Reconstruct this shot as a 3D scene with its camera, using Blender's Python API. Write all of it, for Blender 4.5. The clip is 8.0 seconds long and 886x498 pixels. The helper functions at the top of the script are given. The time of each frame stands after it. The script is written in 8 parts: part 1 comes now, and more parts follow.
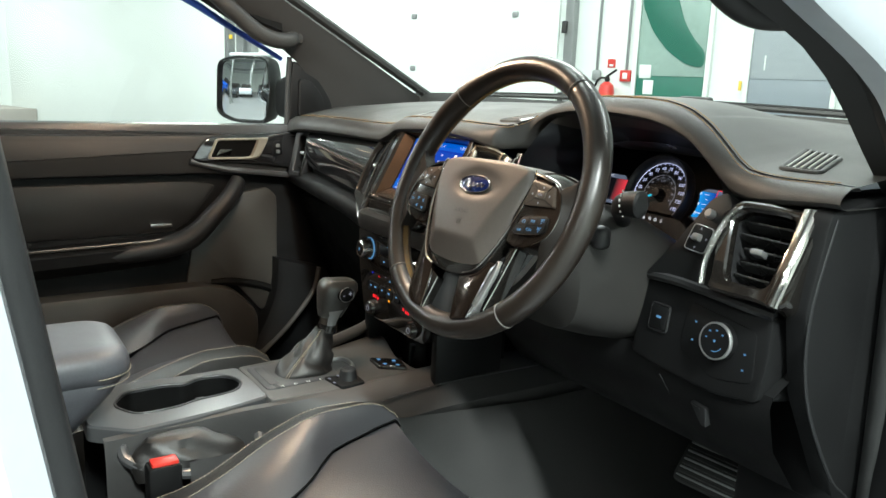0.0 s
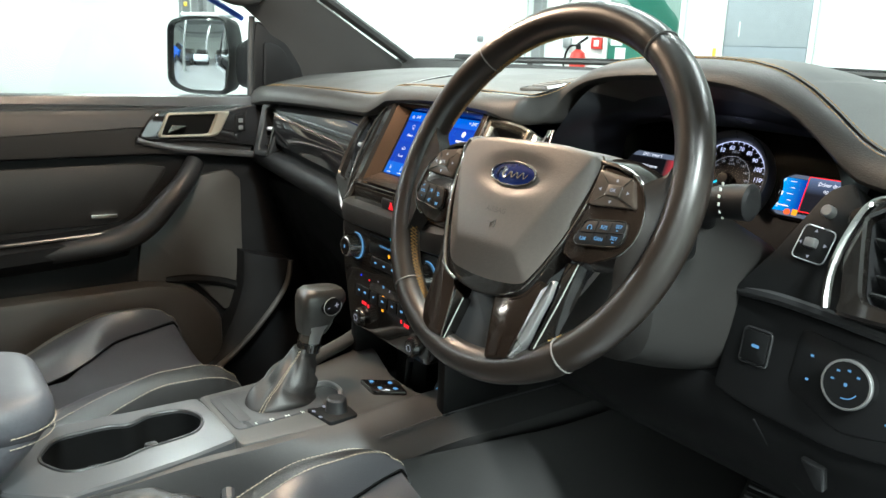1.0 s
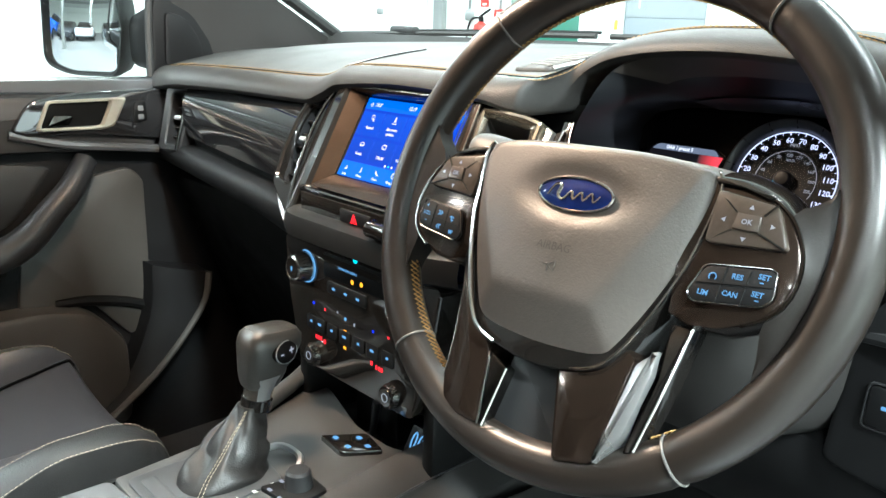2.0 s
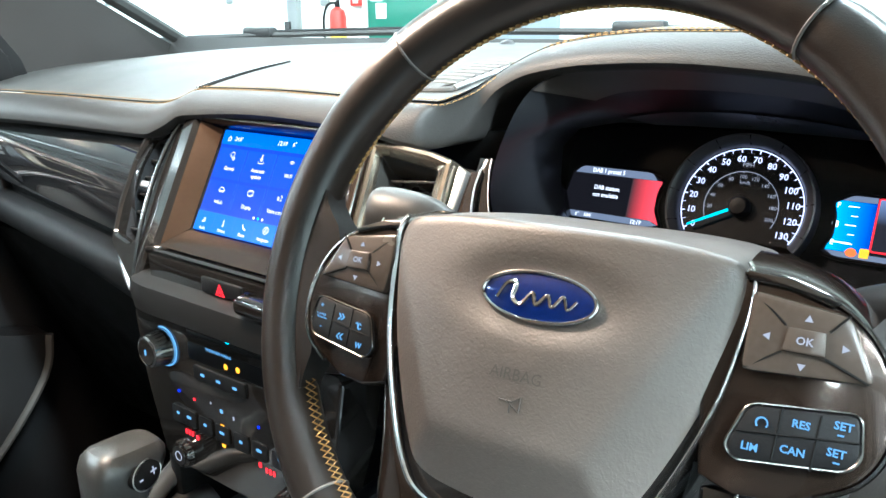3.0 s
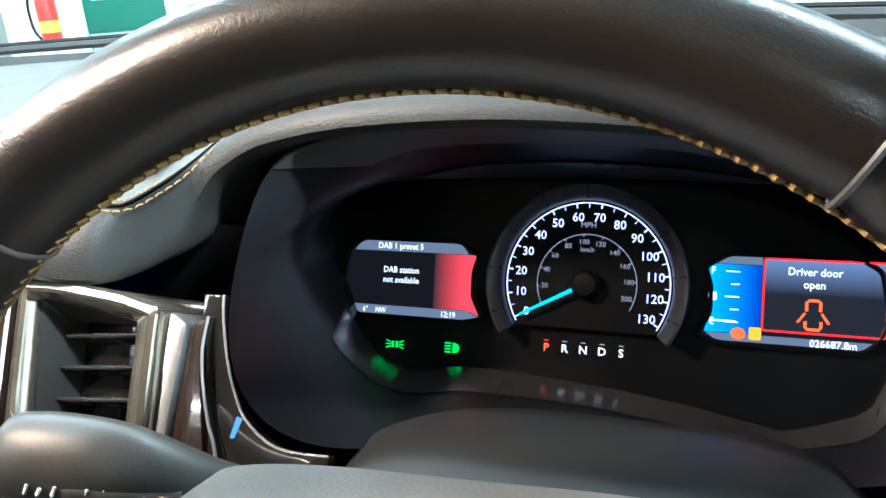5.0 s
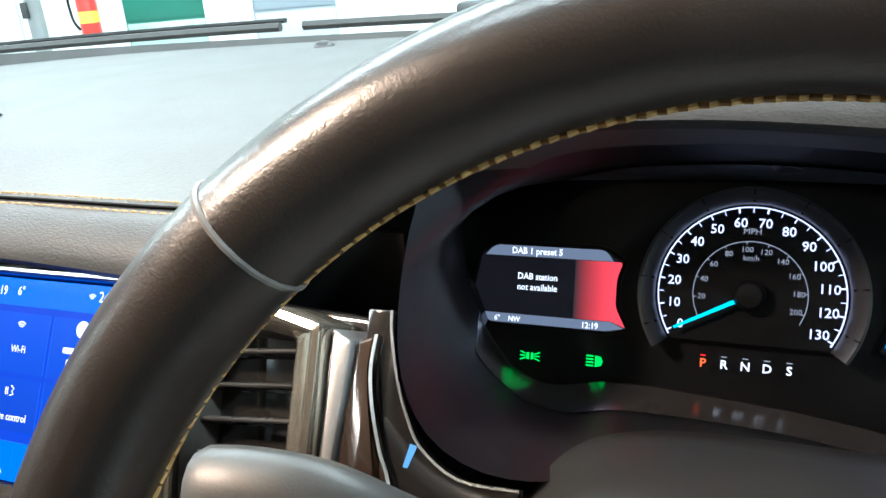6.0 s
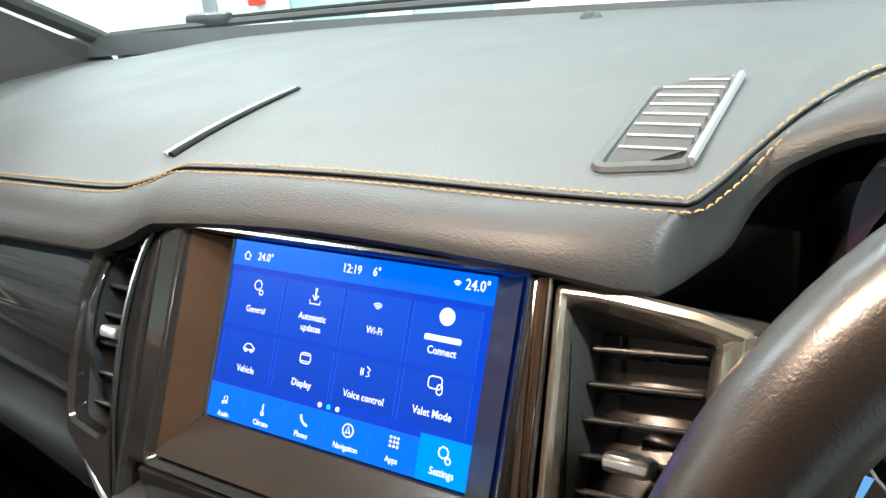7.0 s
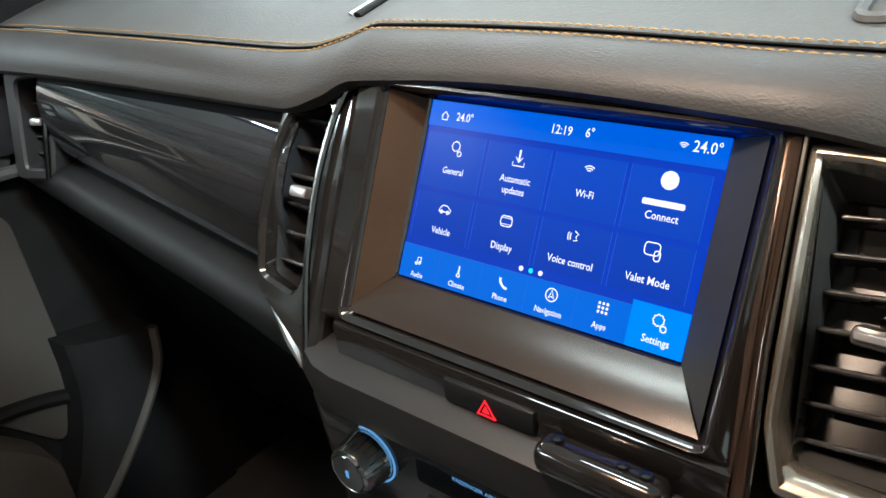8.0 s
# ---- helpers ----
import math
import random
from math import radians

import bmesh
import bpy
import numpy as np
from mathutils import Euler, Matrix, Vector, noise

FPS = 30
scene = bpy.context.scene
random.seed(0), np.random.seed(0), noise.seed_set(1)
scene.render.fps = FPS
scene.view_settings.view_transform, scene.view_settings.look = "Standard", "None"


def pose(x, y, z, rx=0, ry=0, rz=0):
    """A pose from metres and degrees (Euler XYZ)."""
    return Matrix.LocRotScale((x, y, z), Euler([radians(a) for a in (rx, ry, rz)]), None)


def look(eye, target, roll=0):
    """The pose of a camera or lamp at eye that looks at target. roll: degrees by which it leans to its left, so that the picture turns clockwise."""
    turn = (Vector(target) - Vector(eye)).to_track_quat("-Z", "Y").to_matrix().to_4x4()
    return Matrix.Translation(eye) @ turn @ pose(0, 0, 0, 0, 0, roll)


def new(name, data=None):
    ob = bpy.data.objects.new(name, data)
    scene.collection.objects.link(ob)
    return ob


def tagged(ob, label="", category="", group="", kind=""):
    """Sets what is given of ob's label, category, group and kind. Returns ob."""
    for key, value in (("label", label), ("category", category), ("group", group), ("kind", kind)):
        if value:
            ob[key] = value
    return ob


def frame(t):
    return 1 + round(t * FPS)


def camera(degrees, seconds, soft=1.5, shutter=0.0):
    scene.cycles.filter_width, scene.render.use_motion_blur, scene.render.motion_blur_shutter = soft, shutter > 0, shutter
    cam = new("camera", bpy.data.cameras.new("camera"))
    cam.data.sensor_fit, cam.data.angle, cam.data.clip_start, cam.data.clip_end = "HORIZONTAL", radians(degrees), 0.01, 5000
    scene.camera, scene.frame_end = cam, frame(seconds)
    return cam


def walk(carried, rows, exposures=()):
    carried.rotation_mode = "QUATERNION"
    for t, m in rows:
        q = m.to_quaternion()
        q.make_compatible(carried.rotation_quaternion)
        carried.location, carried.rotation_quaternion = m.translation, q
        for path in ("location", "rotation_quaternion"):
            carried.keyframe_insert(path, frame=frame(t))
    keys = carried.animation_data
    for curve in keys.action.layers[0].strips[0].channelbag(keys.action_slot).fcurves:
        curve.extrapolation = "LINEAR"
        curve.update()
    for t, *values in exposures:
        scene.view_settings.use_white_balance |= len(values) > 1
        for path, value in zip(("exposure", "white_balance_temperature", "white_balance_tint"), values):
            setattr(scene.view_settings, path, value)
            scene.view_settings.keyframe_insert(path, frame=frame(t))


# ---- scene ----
cam = camera(58.8, 8.0, soft=1.5)
PATH = [
    (0, (1.196, -0.758, 1.465), (-0.449, 0.301, 1.05), 2.3),
    (0.5, (1.08, -0.706, 1.464), (-0.556, 0.354, 1.015), 2.0),
    (1, (0.949, -0.672, 1.449), (-0.63, 0.456, 0.966), 2.1),
    (1.2, (0.894, -0.659, 1.445), (-0.655, 0.506, 0.95), 2.2),
    (2.3, (0.656, -0.587, 1.444), (-0.69, 0.787, 0.897), 1.3),
    (2.5, (0.629, -0.569, 1.451), (-0.674, 0.844, 0.899), 0.8),
    (3, (0.566, -0.495, 1.469), (-0.601, 1.024, 0.894), -0.8),
    (3.5, (0.52, -0.41, 1.477), (-0.495, 1.206, 0.879), -2.1),
    (4, (0.485, -0.353, 1.483), (-0.375, 1.34, 0.857), -3.4),
    (5.5, (0.427, -0.274, 1.503), (-0.213, 1.488, 0.807), -4.7),
    (6, (0.377, -0.276, 1.503), (-0.351, 1.45, 0.804), -5.0),
    (6.5, (0.311, -0.289, 1.512), (-0.56, 1.367, 0.805), -5.7),
    (7, (0.256, -0.302, 1.515), (-0.763, 1.251, 0.774), -6.3),
    (7.5, (0.221, -0.312, 1.511), (-0.91, 1.122, 0.696), -6.9),
    (8, (0.207, -0.331, 1.496), (-0.985, 0.975, 0.561), -7.7),
]
EXPOSURE = [(0, 0.1, 6450, 10), (1, 0.45, 6250, 9), (2.5, 1.1, 5900, 9), (3.5, 1.27, 5500, 6), (4.0, 1.12, 5450, 5), (5.5, 0.95, 5400, 5), (6, 0.95, 5700, 8), (7, 0.78, 6000, 10), (7.5, 0.58, 6000, 10), (8, 0.28, 5950, 11)]
walk(cam, [(t, look(eye, target, roll)) for t, eye, target, roll in PATH], EXPOSURE)

# ---- world and lights ----
world = bpy.data.worlds.new("hall_air")
scene.world = world
world.use_nodes = True
world.node_tree.nodes["Background"].inputs["Color"].default_value = (0.62, 0.68, 0.7, 1)
world.node_tree.nodes["Background"].inputs["Strength"].default_value = 0.25


def lamp(name, place, target, sx, sy, power, colour):
    data = bpy.data.lights.new(name, "AREA")
    data.shape, data.size, data.size_y = "RECTANGLE", sx, sy
    data.energy, data.color = power, colour
    ob = new(name, data)
    ob.matrix_world = look(place, target)
    return ob


# strip lamps under the hall's ceiling, and the cabin's own roof lamp
LAMPS = [(-9.5, 2.2, 500, 5.0), (-3.2, 3.2, 380, 5.0), (2.6, 3.8, 380, 5.0), (-4.6, -2.6, 300, 5.0), (1.2, -3.4, 420, 5.0), (4.9, -1.3, 1000, 1.8),
         (-17.0, -2.6, 800, 5.0), (-6.0, -6.0, 600, 5.0), (1.5, -6.2, 220, 5.0), (-2.5, -9.2, 600, 5.0), (5.5, -9.0, 220, 5.0), (-1.1, 0.2, 50, 1.4)]
for lx, ly, watts, length in LAMPS:
    lamp("ceiling_strip_light", (lx, ly, 5.25), (lx, ly + 0.001, 0), length, 0.35, watts, (0.90, 1.0, 0.95))
dome = bpy.data.lights.new("cabin_roof_light", "POINT")
dome.energy, dome.color, dome.shadow_soft_size = 15.0, (1.0, 0.74, 0.52), 0.03
new("cabin_roof_light", dome).location = (-0.02, -0.27, 1.745)

# ---- builders ----
BASE = {}


def thing(name, base, label, category, group="", kind=""):
    """A top-level thing: an Empty at its base that parents its parts."""
    ob = new(name)
    ob.location = base
    ob.empty_display_size = 0.02
    BASE[ob.name] = Matrix.Translation(Vector(base)).inverted()
    return tagged(ob, label, category, group, kind)


def part(name, bm, material, parent=None, label="", smooth=True):
    """Links a bmesh, in the place's coordinates, as one mesh object under a thing or a part."""
    bmesh.ops.recalc_face_normals(bm, faces=bm.faces)
    me = bpy.data.meshes.new(name)
    bm.to_mesh(me)
    bm.free()
    return put(name, me, material, parent, label, smooth)


def put(name, me, material, parent=None, label="", smooth=True):
    if material is not None:
        me.materials.clear()
        me.materials.append(material)
    if smooth:
        me.shade_smooth()
        me.set_sharp_from_angle(angle=radians(38))
    ob = new(name, me)
    if parent is not None:
        ob.parent = parent
        if parent.name in BASE:
            ob.matrix_parent_inverse = BASE[parent.name]
    return tagged(ob, label)


def V(*a):
    return Vector(a)


def frame_of(origin, right, up):
    r, u = Vector(right).normalized(), Vector(up).normalized()
    n = r.cross(u)
    m = Matrix((r, u, n)).transposed().to_4x4()
    m.translation = Vector(origin)
    return m


def loft(rings, ring=True, path=False, cap=True):
    """Skins rings of points. ring: each ring is closed; path: the last ring joins the first."""
    bm = bmesh.new()
    vs = [[bm.verts.new(p) for p in r] for r in rings]
    n, k = len(rings), len(rings[0])
    for i in range(n if path else n - 1):
        a, b = vs[i], vs[(i + 1) % n]
        for j in range(k if ring else k - 1):
            bm.faces.new((a[j], a[(j + 1) % k], b[(j + 1) % k], b[j]))
    if cap and ring and not path:
        bm.faces.new(vs[0])
        bm.faces.new(vs[-1])
    return bm


def join(*bms):
    out = bms[0]
    for b in bms[1:]:
        me = bpy.data.meshes.new("joint")
        b.to_mesh(me)
        b.free()
        out.from_mesh(me)
        bpy.data.meshes.remove(me)
    return out


def spline(pts, n, closed=False):
    """n points along a Catmull-Rom curve through pts."""
    pts = [Vector(p) for p in pts]
    m = len(pts)
    out = []
    segs = m if closed else m - 1
    for i in range(n):
        f = i / n * segs if closed else i / (n - 1) * segs
        k = min(int(f), segs - 1)
        t = f - k
        if closed:
            p = [pts[(k + d) % m] for d in (-1, 0, 1, 2)]
        else:
            p = [pts[max(0, min(m - 1, k + d))] for d in (-1, 0, 1, 2)]
        out.append(0.5 * ((2 * p[1]) + (p[2] - p[0]) * t + (2 * p[0] - 5 * p[1] + 4 * p[2] - p[3]) * t * t + (3 * p[1] - p[0] - 3 * p[2] + p[3]) * t ** 3))
    return out


def rrect(w, h, r, n=4, cx=0.0, cy=0.0):
    """A rounded rectangle's outline."""
    r = min(r, w / 2 - 1e-5, h / 2 - 1e-5)
    out = []
    for k, (sx, sy) in enumerate(((1, 1), (-1, 1), (-1, -1), (1, -1))):
        for i in range(n + 1):
            a = (k + i / n) * math.pi / 2
            out.append((cx + sx * (w / 2 - r) + r * math.cos(a), cy + sy * (h / 2 - r) + r * math.sin(a)))
    return out


def ellipse(a, b, n=32, cx=0.0, cy=0.0):
    return [(cx + a * math.cos(2 * math.pi * i / n), cy + b * math.sin(2 * math.pi * i / n)) for i in range(n)]


def rounded(pts, r, n=4):
    """A polygon's outline with its corners rounded off."""
    out, m = [], len(pts)
    for i in range(m):
        p, a, b = Vector(pts[i]), Vector(pts[i - 1]), Vector(pts[(i + 1) % m])
        da, db = a - p, b - p
        d = min(r, da.length * 0.45, db.length * 0.45)
        s, e = p + da.normalized() * d, p + db.normalized() * d
        for k in range(n + 1):
            t = k / n
            q = s * (1 - t) ** 2 + 2 * p * t * (1 - t) + e * t * t
            out.append((q.x, q.y))
    return out


def inset(pts, d):
    """Moves a closed outline inwards by d (outwards: minus)."""
    pts = [Vector((p[0], p[1])) for p in pts]
    m = len(pts)
    area = sum(pts[i].x * pts[(i + 1) % m].y - pts[(i + 1) % m].x * pts[i].y for i in range(m))
    s = 1 if area > 0 else -1
    out = []
    for i in range(m):
        e1, e2 = (pts[i] - pts[i - 1]), (pts[(i + 1) % m] - pts[i])
        n1, n2 = Vector((-e1.y, e1.x)), Vector((-e2.y, e2.x))
        n = (n1.normalized() if n1.length > 1e-9 else n1) + (n2.normalized() if n2.length > 1e-9 else n2)
        n = n.normalized() if n.length > 1e-9 else n
        out.append((pts[i].x + s * d * n.x, pts[i].y + s * d * n.y))
    return out


def plate(outline, m, z0, z1, bevel=0.001):
    """An outline in the plane of m, pulled out from z0 to z1, its front edge rounded off."""
    b = bevel
    rings = [(outline, z0), (outline, z1 - b), (inset(outline, b * 0.3), z1 - b * 0.3), (inset(outline, b), z1)]
    return loft([[m @ Vector((x, y, z)) for x, y in o] for o, z in rings])


def frame_plate(outer, inner, m, z0, z1, bevel=0.001):
    """A flat ring between two outlines of the same number of points."""
    b = bevel
    rings = [(outer, z0), (outer, z1 - b), (inset(outer, b), z1), (inset(inner, -b), z1), (inner, z1 - b), (inner, z0)]
    return loft([[m @ Vector((x, y, z)) for x, y in o] for o, z in rings], path=True)


def flat(outline, m, z):
    bm = bmesh.new()
    bm.faces.new([bm.verts.new(m @ Vector((x, y, z))) for x, y in outline])
    return bm


def tube(pts, r, seg=10, closed=False, taper=None, flatten=1.0, up=None):
    """A round bar along points; taper(f): the radius's factor at f of the way."""
    pts = [Vector(p) for p in pts]
    n = len(pts)
    rings, ref = [], Vector(up) if up else None
    for i in range(n):
        a = pts[i - 1] if closed or i else pts[0]
        b = pts[(i + 1) % n] if closed or i < n - 1 else pts[-1]
        d = (b - a).normalized()
        if ref is None:
            ref = Vector((0, 0, 1)) if abs(d.z) < 0.9 else Vector((1, 0, 0))
        u = (ref - d * ref.dot(d)).normalized()
        if up is None:
            ref = u
        w = d.cross(u)
        k = r * (taper(i / max(1, n - 1)) if taper else 1)
        rings.append([pts[i] + k * (math.cos(2 * math.pi * j / seg) * w + flatten * math.sin(2 * math.pi * j / seg) * u) for j in range(seg)])
    return loft(rings, path=closed)


def block(cx, cy, cz, sx, sy, sz, bevel=0.004, seg=2, m=None):
    """A box with rounded edges."""
    bm = bmesh.new()
    bmesh.ops.create_cube(bm, size=1.0)
    for v in bm.verts:
        v.co = Vector((v.co.x * sx, v.co.y * sy, v.co.z * sz))
    if bevel > 0:
        bmesh.ops.bevel(bm, geom=list(bm.edges), offset=min(bevel, 0.49 * min(sx, sy, sz)), segments=seg, affect="EDGES", profile=0.5)
    for v in bm.verts:
        v.co = v.co + Vector((cx, cy, cz))
        if m is not None:
            v.co = m @ v.co
    return bm


def turned(profile, m, seg=32, hoop=False):
    """A body of revolution about m's z axis; profile: (radius, z) from front to back. hoop: the profile closes on itself."""
    rings = [[m @ Vector((r * math.cos(2 * math.pi * j / seg), r * math.sin(2 * math.pi * j / seg), z)) for j in range(seg)] for r, z in profile]
    return loft(rings, path=hoop)


def ease(x, xs, ys):
    """Smooth monotone interpolation in a short table."""
    if x <= xs[0]:
        return ys[0]
    if x >= xs[-1]:
        return ys[-1]
    k = max(i for i in range(len(xs) - 1) if xs[i] <= x)

    def slope(i):
        if i <= 0 or i >= len(xs) - 1:
            return 0.0
        a, b = (ys[i] - ys[i - 1]) / (xs[i] - xs[i - 1]), (ys[i + 1] - ys[i]) / (xs[i + 1] - xs[i])
        return 0.0 if a * b <= 0 else 2 * a * b / (a + b)
    h = xs[k + 1] - xs[k]
    t = (x - xs[k]) / h
    return ((1 + 2 * t) * (1 - t) ** 2 * ys[k] + t * (1 - t) ** 2 * h * slope(k) + t * t * (3 - 2 * t) * ys[k + 1] + t * t * (t - 1) * h * slope(k + 1))


def lettering(words, size, m, x, y, z, material, parent, align="CENTER", wide=1.0, name="lettering", bold=0.0, label=""):
    """Flat letters in the built-in font, in the plane of m."""
    cu = bpy.data.curves.new("letters", "FONT")
    cu.body, cu.size, cu.align_x, cu.align_y = words, size, align, "CENTER"
    cu.offset, cu.resolution_u = bold, 2
    ob = bpy.data.objects.new("letters", cu)
    me = bpy.data.meshes.new_from_object(ob)
    bpy.data.objects.remove(ob)
    bpy.data.curves.remove(cu)
    me.transform(m @ Matrix.Translation((x, y, z)) @ Matrix.Diagonal((wide, 1, 1, 1)))
    return put(name, me, material, parent, label, smooth=False)


# ---- materials ----
def surface(name, colour, rough, metal=0.0, var=0.15, scale=30.0, fine=400.0, bump=0.1, depth=0.0003, cells=0.0, coat=0.0, spec=0.5, rvar=0.12, stretch=None):
    """A node material: colour and gloss vary at two scales, fine relief from noise or leather cells."""
    m = bpy.data.materials.new(name)
    m.use_nodes = True
    nt = m.node_tree
    b = nt.nodes["Principled BSDF"]
    b.inputs["Metallic"].default_value = metal
    b.inputs["Coat Weight"].default_value = coat
    b.inputs["Coat Roughness"].default_value = 0.05
    b.inputs["Specular IOR Level"].default_value = spec
    tc = nt.nodes.new("ShaderNodeTexCoord")
    src = tc.outputs["Object"]
    if stretch:
        mp = nt.nodes.new("ShaderNodeMapping")
        mp.inputs["Scale"].default_value = stretch
        nt.links.new(src, mp.inputs["Vector"])
        src = mp.outputs["Vector"]
    big, small = nt.nodes.new("ShaderNodeTexNoise"), nt.nodes.new("ShaderNodeTexNoise")
    big.inputs["Scale"].default_value, big.inputs["Detail"].default_value = scale, 4
    small.inputs["Scale"].default_value, small.inputs["Detail"].default_value = fine, 3
    for n in (big, small):
        nt.links.new(src, n.inputs["Vector"])
    add = nt.nodes.new("ShaderNodeMath")
    add.operation = "ADD"
    nt.links.new(big.outputs["Fac"], add.inputs[0])
    nt.links.new(small.outputs["Fac"], add.inputs[1])
    ramp = nt.nodes.new("ShaderNodeMapRange")
    ramp.inputs["From Min"].default_value, ramp.inputs["From Max"].default_value = 0.6, 1.4
    ramp.inputs["To Min"].default_value, ramp.inputs["To Max"].default_value = 1 - var, 1 + var
    nt.links.new(add.outputs[0], ramp.inputs["Value"])
    mul = nt.nodes.new("ShaderNodeVectorMath")
    mul.operation = "SCALE"
    mul.inputs[0].default_value = colour[:3]
    nt.links.new(ramp.outputs[0], mul.inputs["Scale"])
    nt.links.new(mul.outputs[0], b.inputs["Base Color"])
    rr = nt.nodes.new("ShaderNodeMapRange")
    rr.inputs["From Min"].default_value, rr.inputs["From Max"].default_value = 0.3, 0.7
    rr.inputs["To Min"].default_value, rr.inputs["To Max"].default_value = max(0.02, rough * (1 - rvar)), min(1, rough * (1 + rvar))
    nt.links.new(big.outputs["Fac"], rr.inputs["Value"])
    nt.links.new(rr.outputs[0], b.inputs["Roughness"])
    if bump > 0:
        bp = nt.nodes.new("ShaderNodeBump")
        bp.inputs["Strength"].default_value, bp.inputs["Distance"].default_value = bump, depth
        if cells > 0:
            vo = nt.nodes.new("ShaderNodeTexVoronoi")
            vo.feature = "SMOOTH_F1"
            vo.inputs["Scale"].default_value = cells
            wob = nt.nodes.new("ShaderNodeVectorMath")
            wob.operation = "MULTIPLY_ADD"
            wob.inputs[1].default_value = (0.004, 0.004, 0.004)
            nt.links.new(small.outputs["Color"], wob.inputs[0])
            nt.links.new(src, wob.inputs[2])
            nt.links.new(wob.outputs[0], vo.inputs["Vector"])
            inv = nt.nodes.new("ShaderNodeMath")
            inv.operation = "MULTIPLY"
            inv.inputs[1].default_value = -1.0
            nt.links.new(vo.outputs["Distance"], inv.inputs[0])
            nt.links.new(inv.outputs[0], bp.inputs["Height"])
        else:
            nt.links.new(small.outputs["Fac"], bp.inputs["Height"])
        nt.links.new(bp.outputs[0], b.inputs["Normal"])
    return m


def glow(name, colour, strength=1.0, fade=None):
    """What gives off light: displays and lit symbols, over a dark gloss. fade: (axis, from, to, second colour), a display's own gradient."""
    m = bpy.data.materials.new(name)
    m.use_nodes = True
    nt = m.node_tree
    b = nt.nodes["Principled BSDF"]
    b.inputs["Base Color"].default_value = (0.004, 0.004, 0.005, 1)
    b.inputs["Roughness"].default_value = 0.2
    b.inputs["Specular IOR Level"].default_value = 0.03
    b.inputs["Emission Color"].default_value = (*colour, 1)
    b.inputs["Emission Strength"].default_value = strength * 1.4
    if fade:
        axis, lo, hi, other = fade
        tc, sp, mr, mx = (nt.nodes.new("ShaderNode" + k) for k in ("TexCoord", "SeparateXYZ", "MapRange", "Mix"))
        mx.data_type = "RGBA"
        mr.inputs["From Min"].default_value, mr.inputs["From Max"].default_value = lo, hi
        nt.links.new(tc.outputs["Object"], sp.inputs[0])
        nt.links.new(sp.outputs[axis], mr.inputs["Value"])
        nt.links.new(mr.outputs[0], mx.inputs["Factor"])
        mx.inputs[6].default_value, mx.inputs[7].default_value = (*colour, 1), (*other, 1)
        nt.links.new(mx.outputs[2], b.inputs["Emission Color"])
    return m


def clear(name, tint=(1, 1, 1), rough=0.0, see=0.93, gloss=0.035):
    """Thin clear glass: mostly see-through, with a mirror gloss."""
    m = bpy.data.materials.new(name)
    m.use_nodes = True
    nt = m.node_tree
    nt.nodes.clear()
    out, mix, tr, gl = (nt.nodes.new("ShaderNode" + k) for k in ("OutputMaterial", "MixShader", "BsdfTransparent", "BsdfGlossy"))
    lw, pw, ml = nt.nodes.new("ShaderNodeLayerWeight"), nt.nodes.new("ShaderNodeMath"), nt.nodes.new("ShaderNodeMath")
    lw.inputs["Blend"].default_value = 0.5
    pw.operation, ml.operation = "POWER", "MULTIPLY_ADD"
    pw.inputs[1].default_value, ml.inputs[1].default_value, ml.inputs[2].default_value = 4.0, 0.6, gloss
    nt.links.new(lw.outputs["Facing"], pw.inputs[0])
    nt.links.new(pw.outputs[0], ml.inputs[0])
    tr.inputs["Color"].default_value = (*[c * see for c in tint], 1)
    gl.inputs["Roughness"].default_value = rough
    nt.links.new(ml.outputs[0], mix.inputs[0])
    nt.links.new(tr.outputs[0], mix.inputs[1])
    nt.links.new(gl.outputs[0], mix.inputs[2])
    nt.links.new(mix.outputs[0], out.inputs[0])
    return m


LEATHER = surface("black_leather", (0.02, 0.019, 0.02), 0.36, spec=0.5, var=0.2, scale=18, fine=260, bump=0.45, depth=0.0005, cells=620)
GAITER = surface("gaiter_leather", (0.012, 0.011, 0.0105), 0.42, spec=0.5, var=0.2, scale=30, fine=260, bump=0.55, depth=0.0005, cells=600)
RIM_LEATHER = surface("smooth_rim_leather", (0.015, 0.0107, 0.0082), 0.31, spec=0.6, var=0.12, scale=40, fine=500, bump=0.3, depth=0.0002, cells=1100, rvar=0.1)
SEAT_LEATHER = surface("seat_leather", (0.034, 0.033, 0.037), 0.37, spec=0.8, var=0.08, scale=14, fine=240, bump=0.45, depth=0.0006, cells=650, rvar=0.04)
SEAT_GREY = surface("grey_armrest_leather", (0.05, 0.052, 0.06), 0.5, spec=0.5, var=0.15, scale=14, fine=300, bump=0.3, depth=0.0003, cells=900)
WEAVE = surface("woven_strip", (0.02, 0.02, 0.02), 0.34, spec=0.5, var=0.2, scale=20, fine=700, bump=0.8, depth=0.0008, stretch=(0.3, 1, 1))
PAD = surface("dash_pad", (0.050, 0.050, 0.048), 0.5, spec=0.32, var=0.12, scale=9, fine=300, bump=0.5, depth=0.0003, cells=560)
# the pad's colour, darkened for the shade on the brow's face
BROW = surface("shaded_brow_leather", (0.030, 0.0285, 0.027), 0.5, spec=0.32, var=0.12, scale=12, fine=300, bump=0.4, depth=0.0005, cells=520, stretch=(1, 1.8, 1.8))
THUMB = surface("thumb_rest_leather", (0.012, 0.0095, 0.008), 0.48, spec=0.22, var=0.2, scale=40, fine=500, bump=0.3, depth=0.0002, cells=1100)
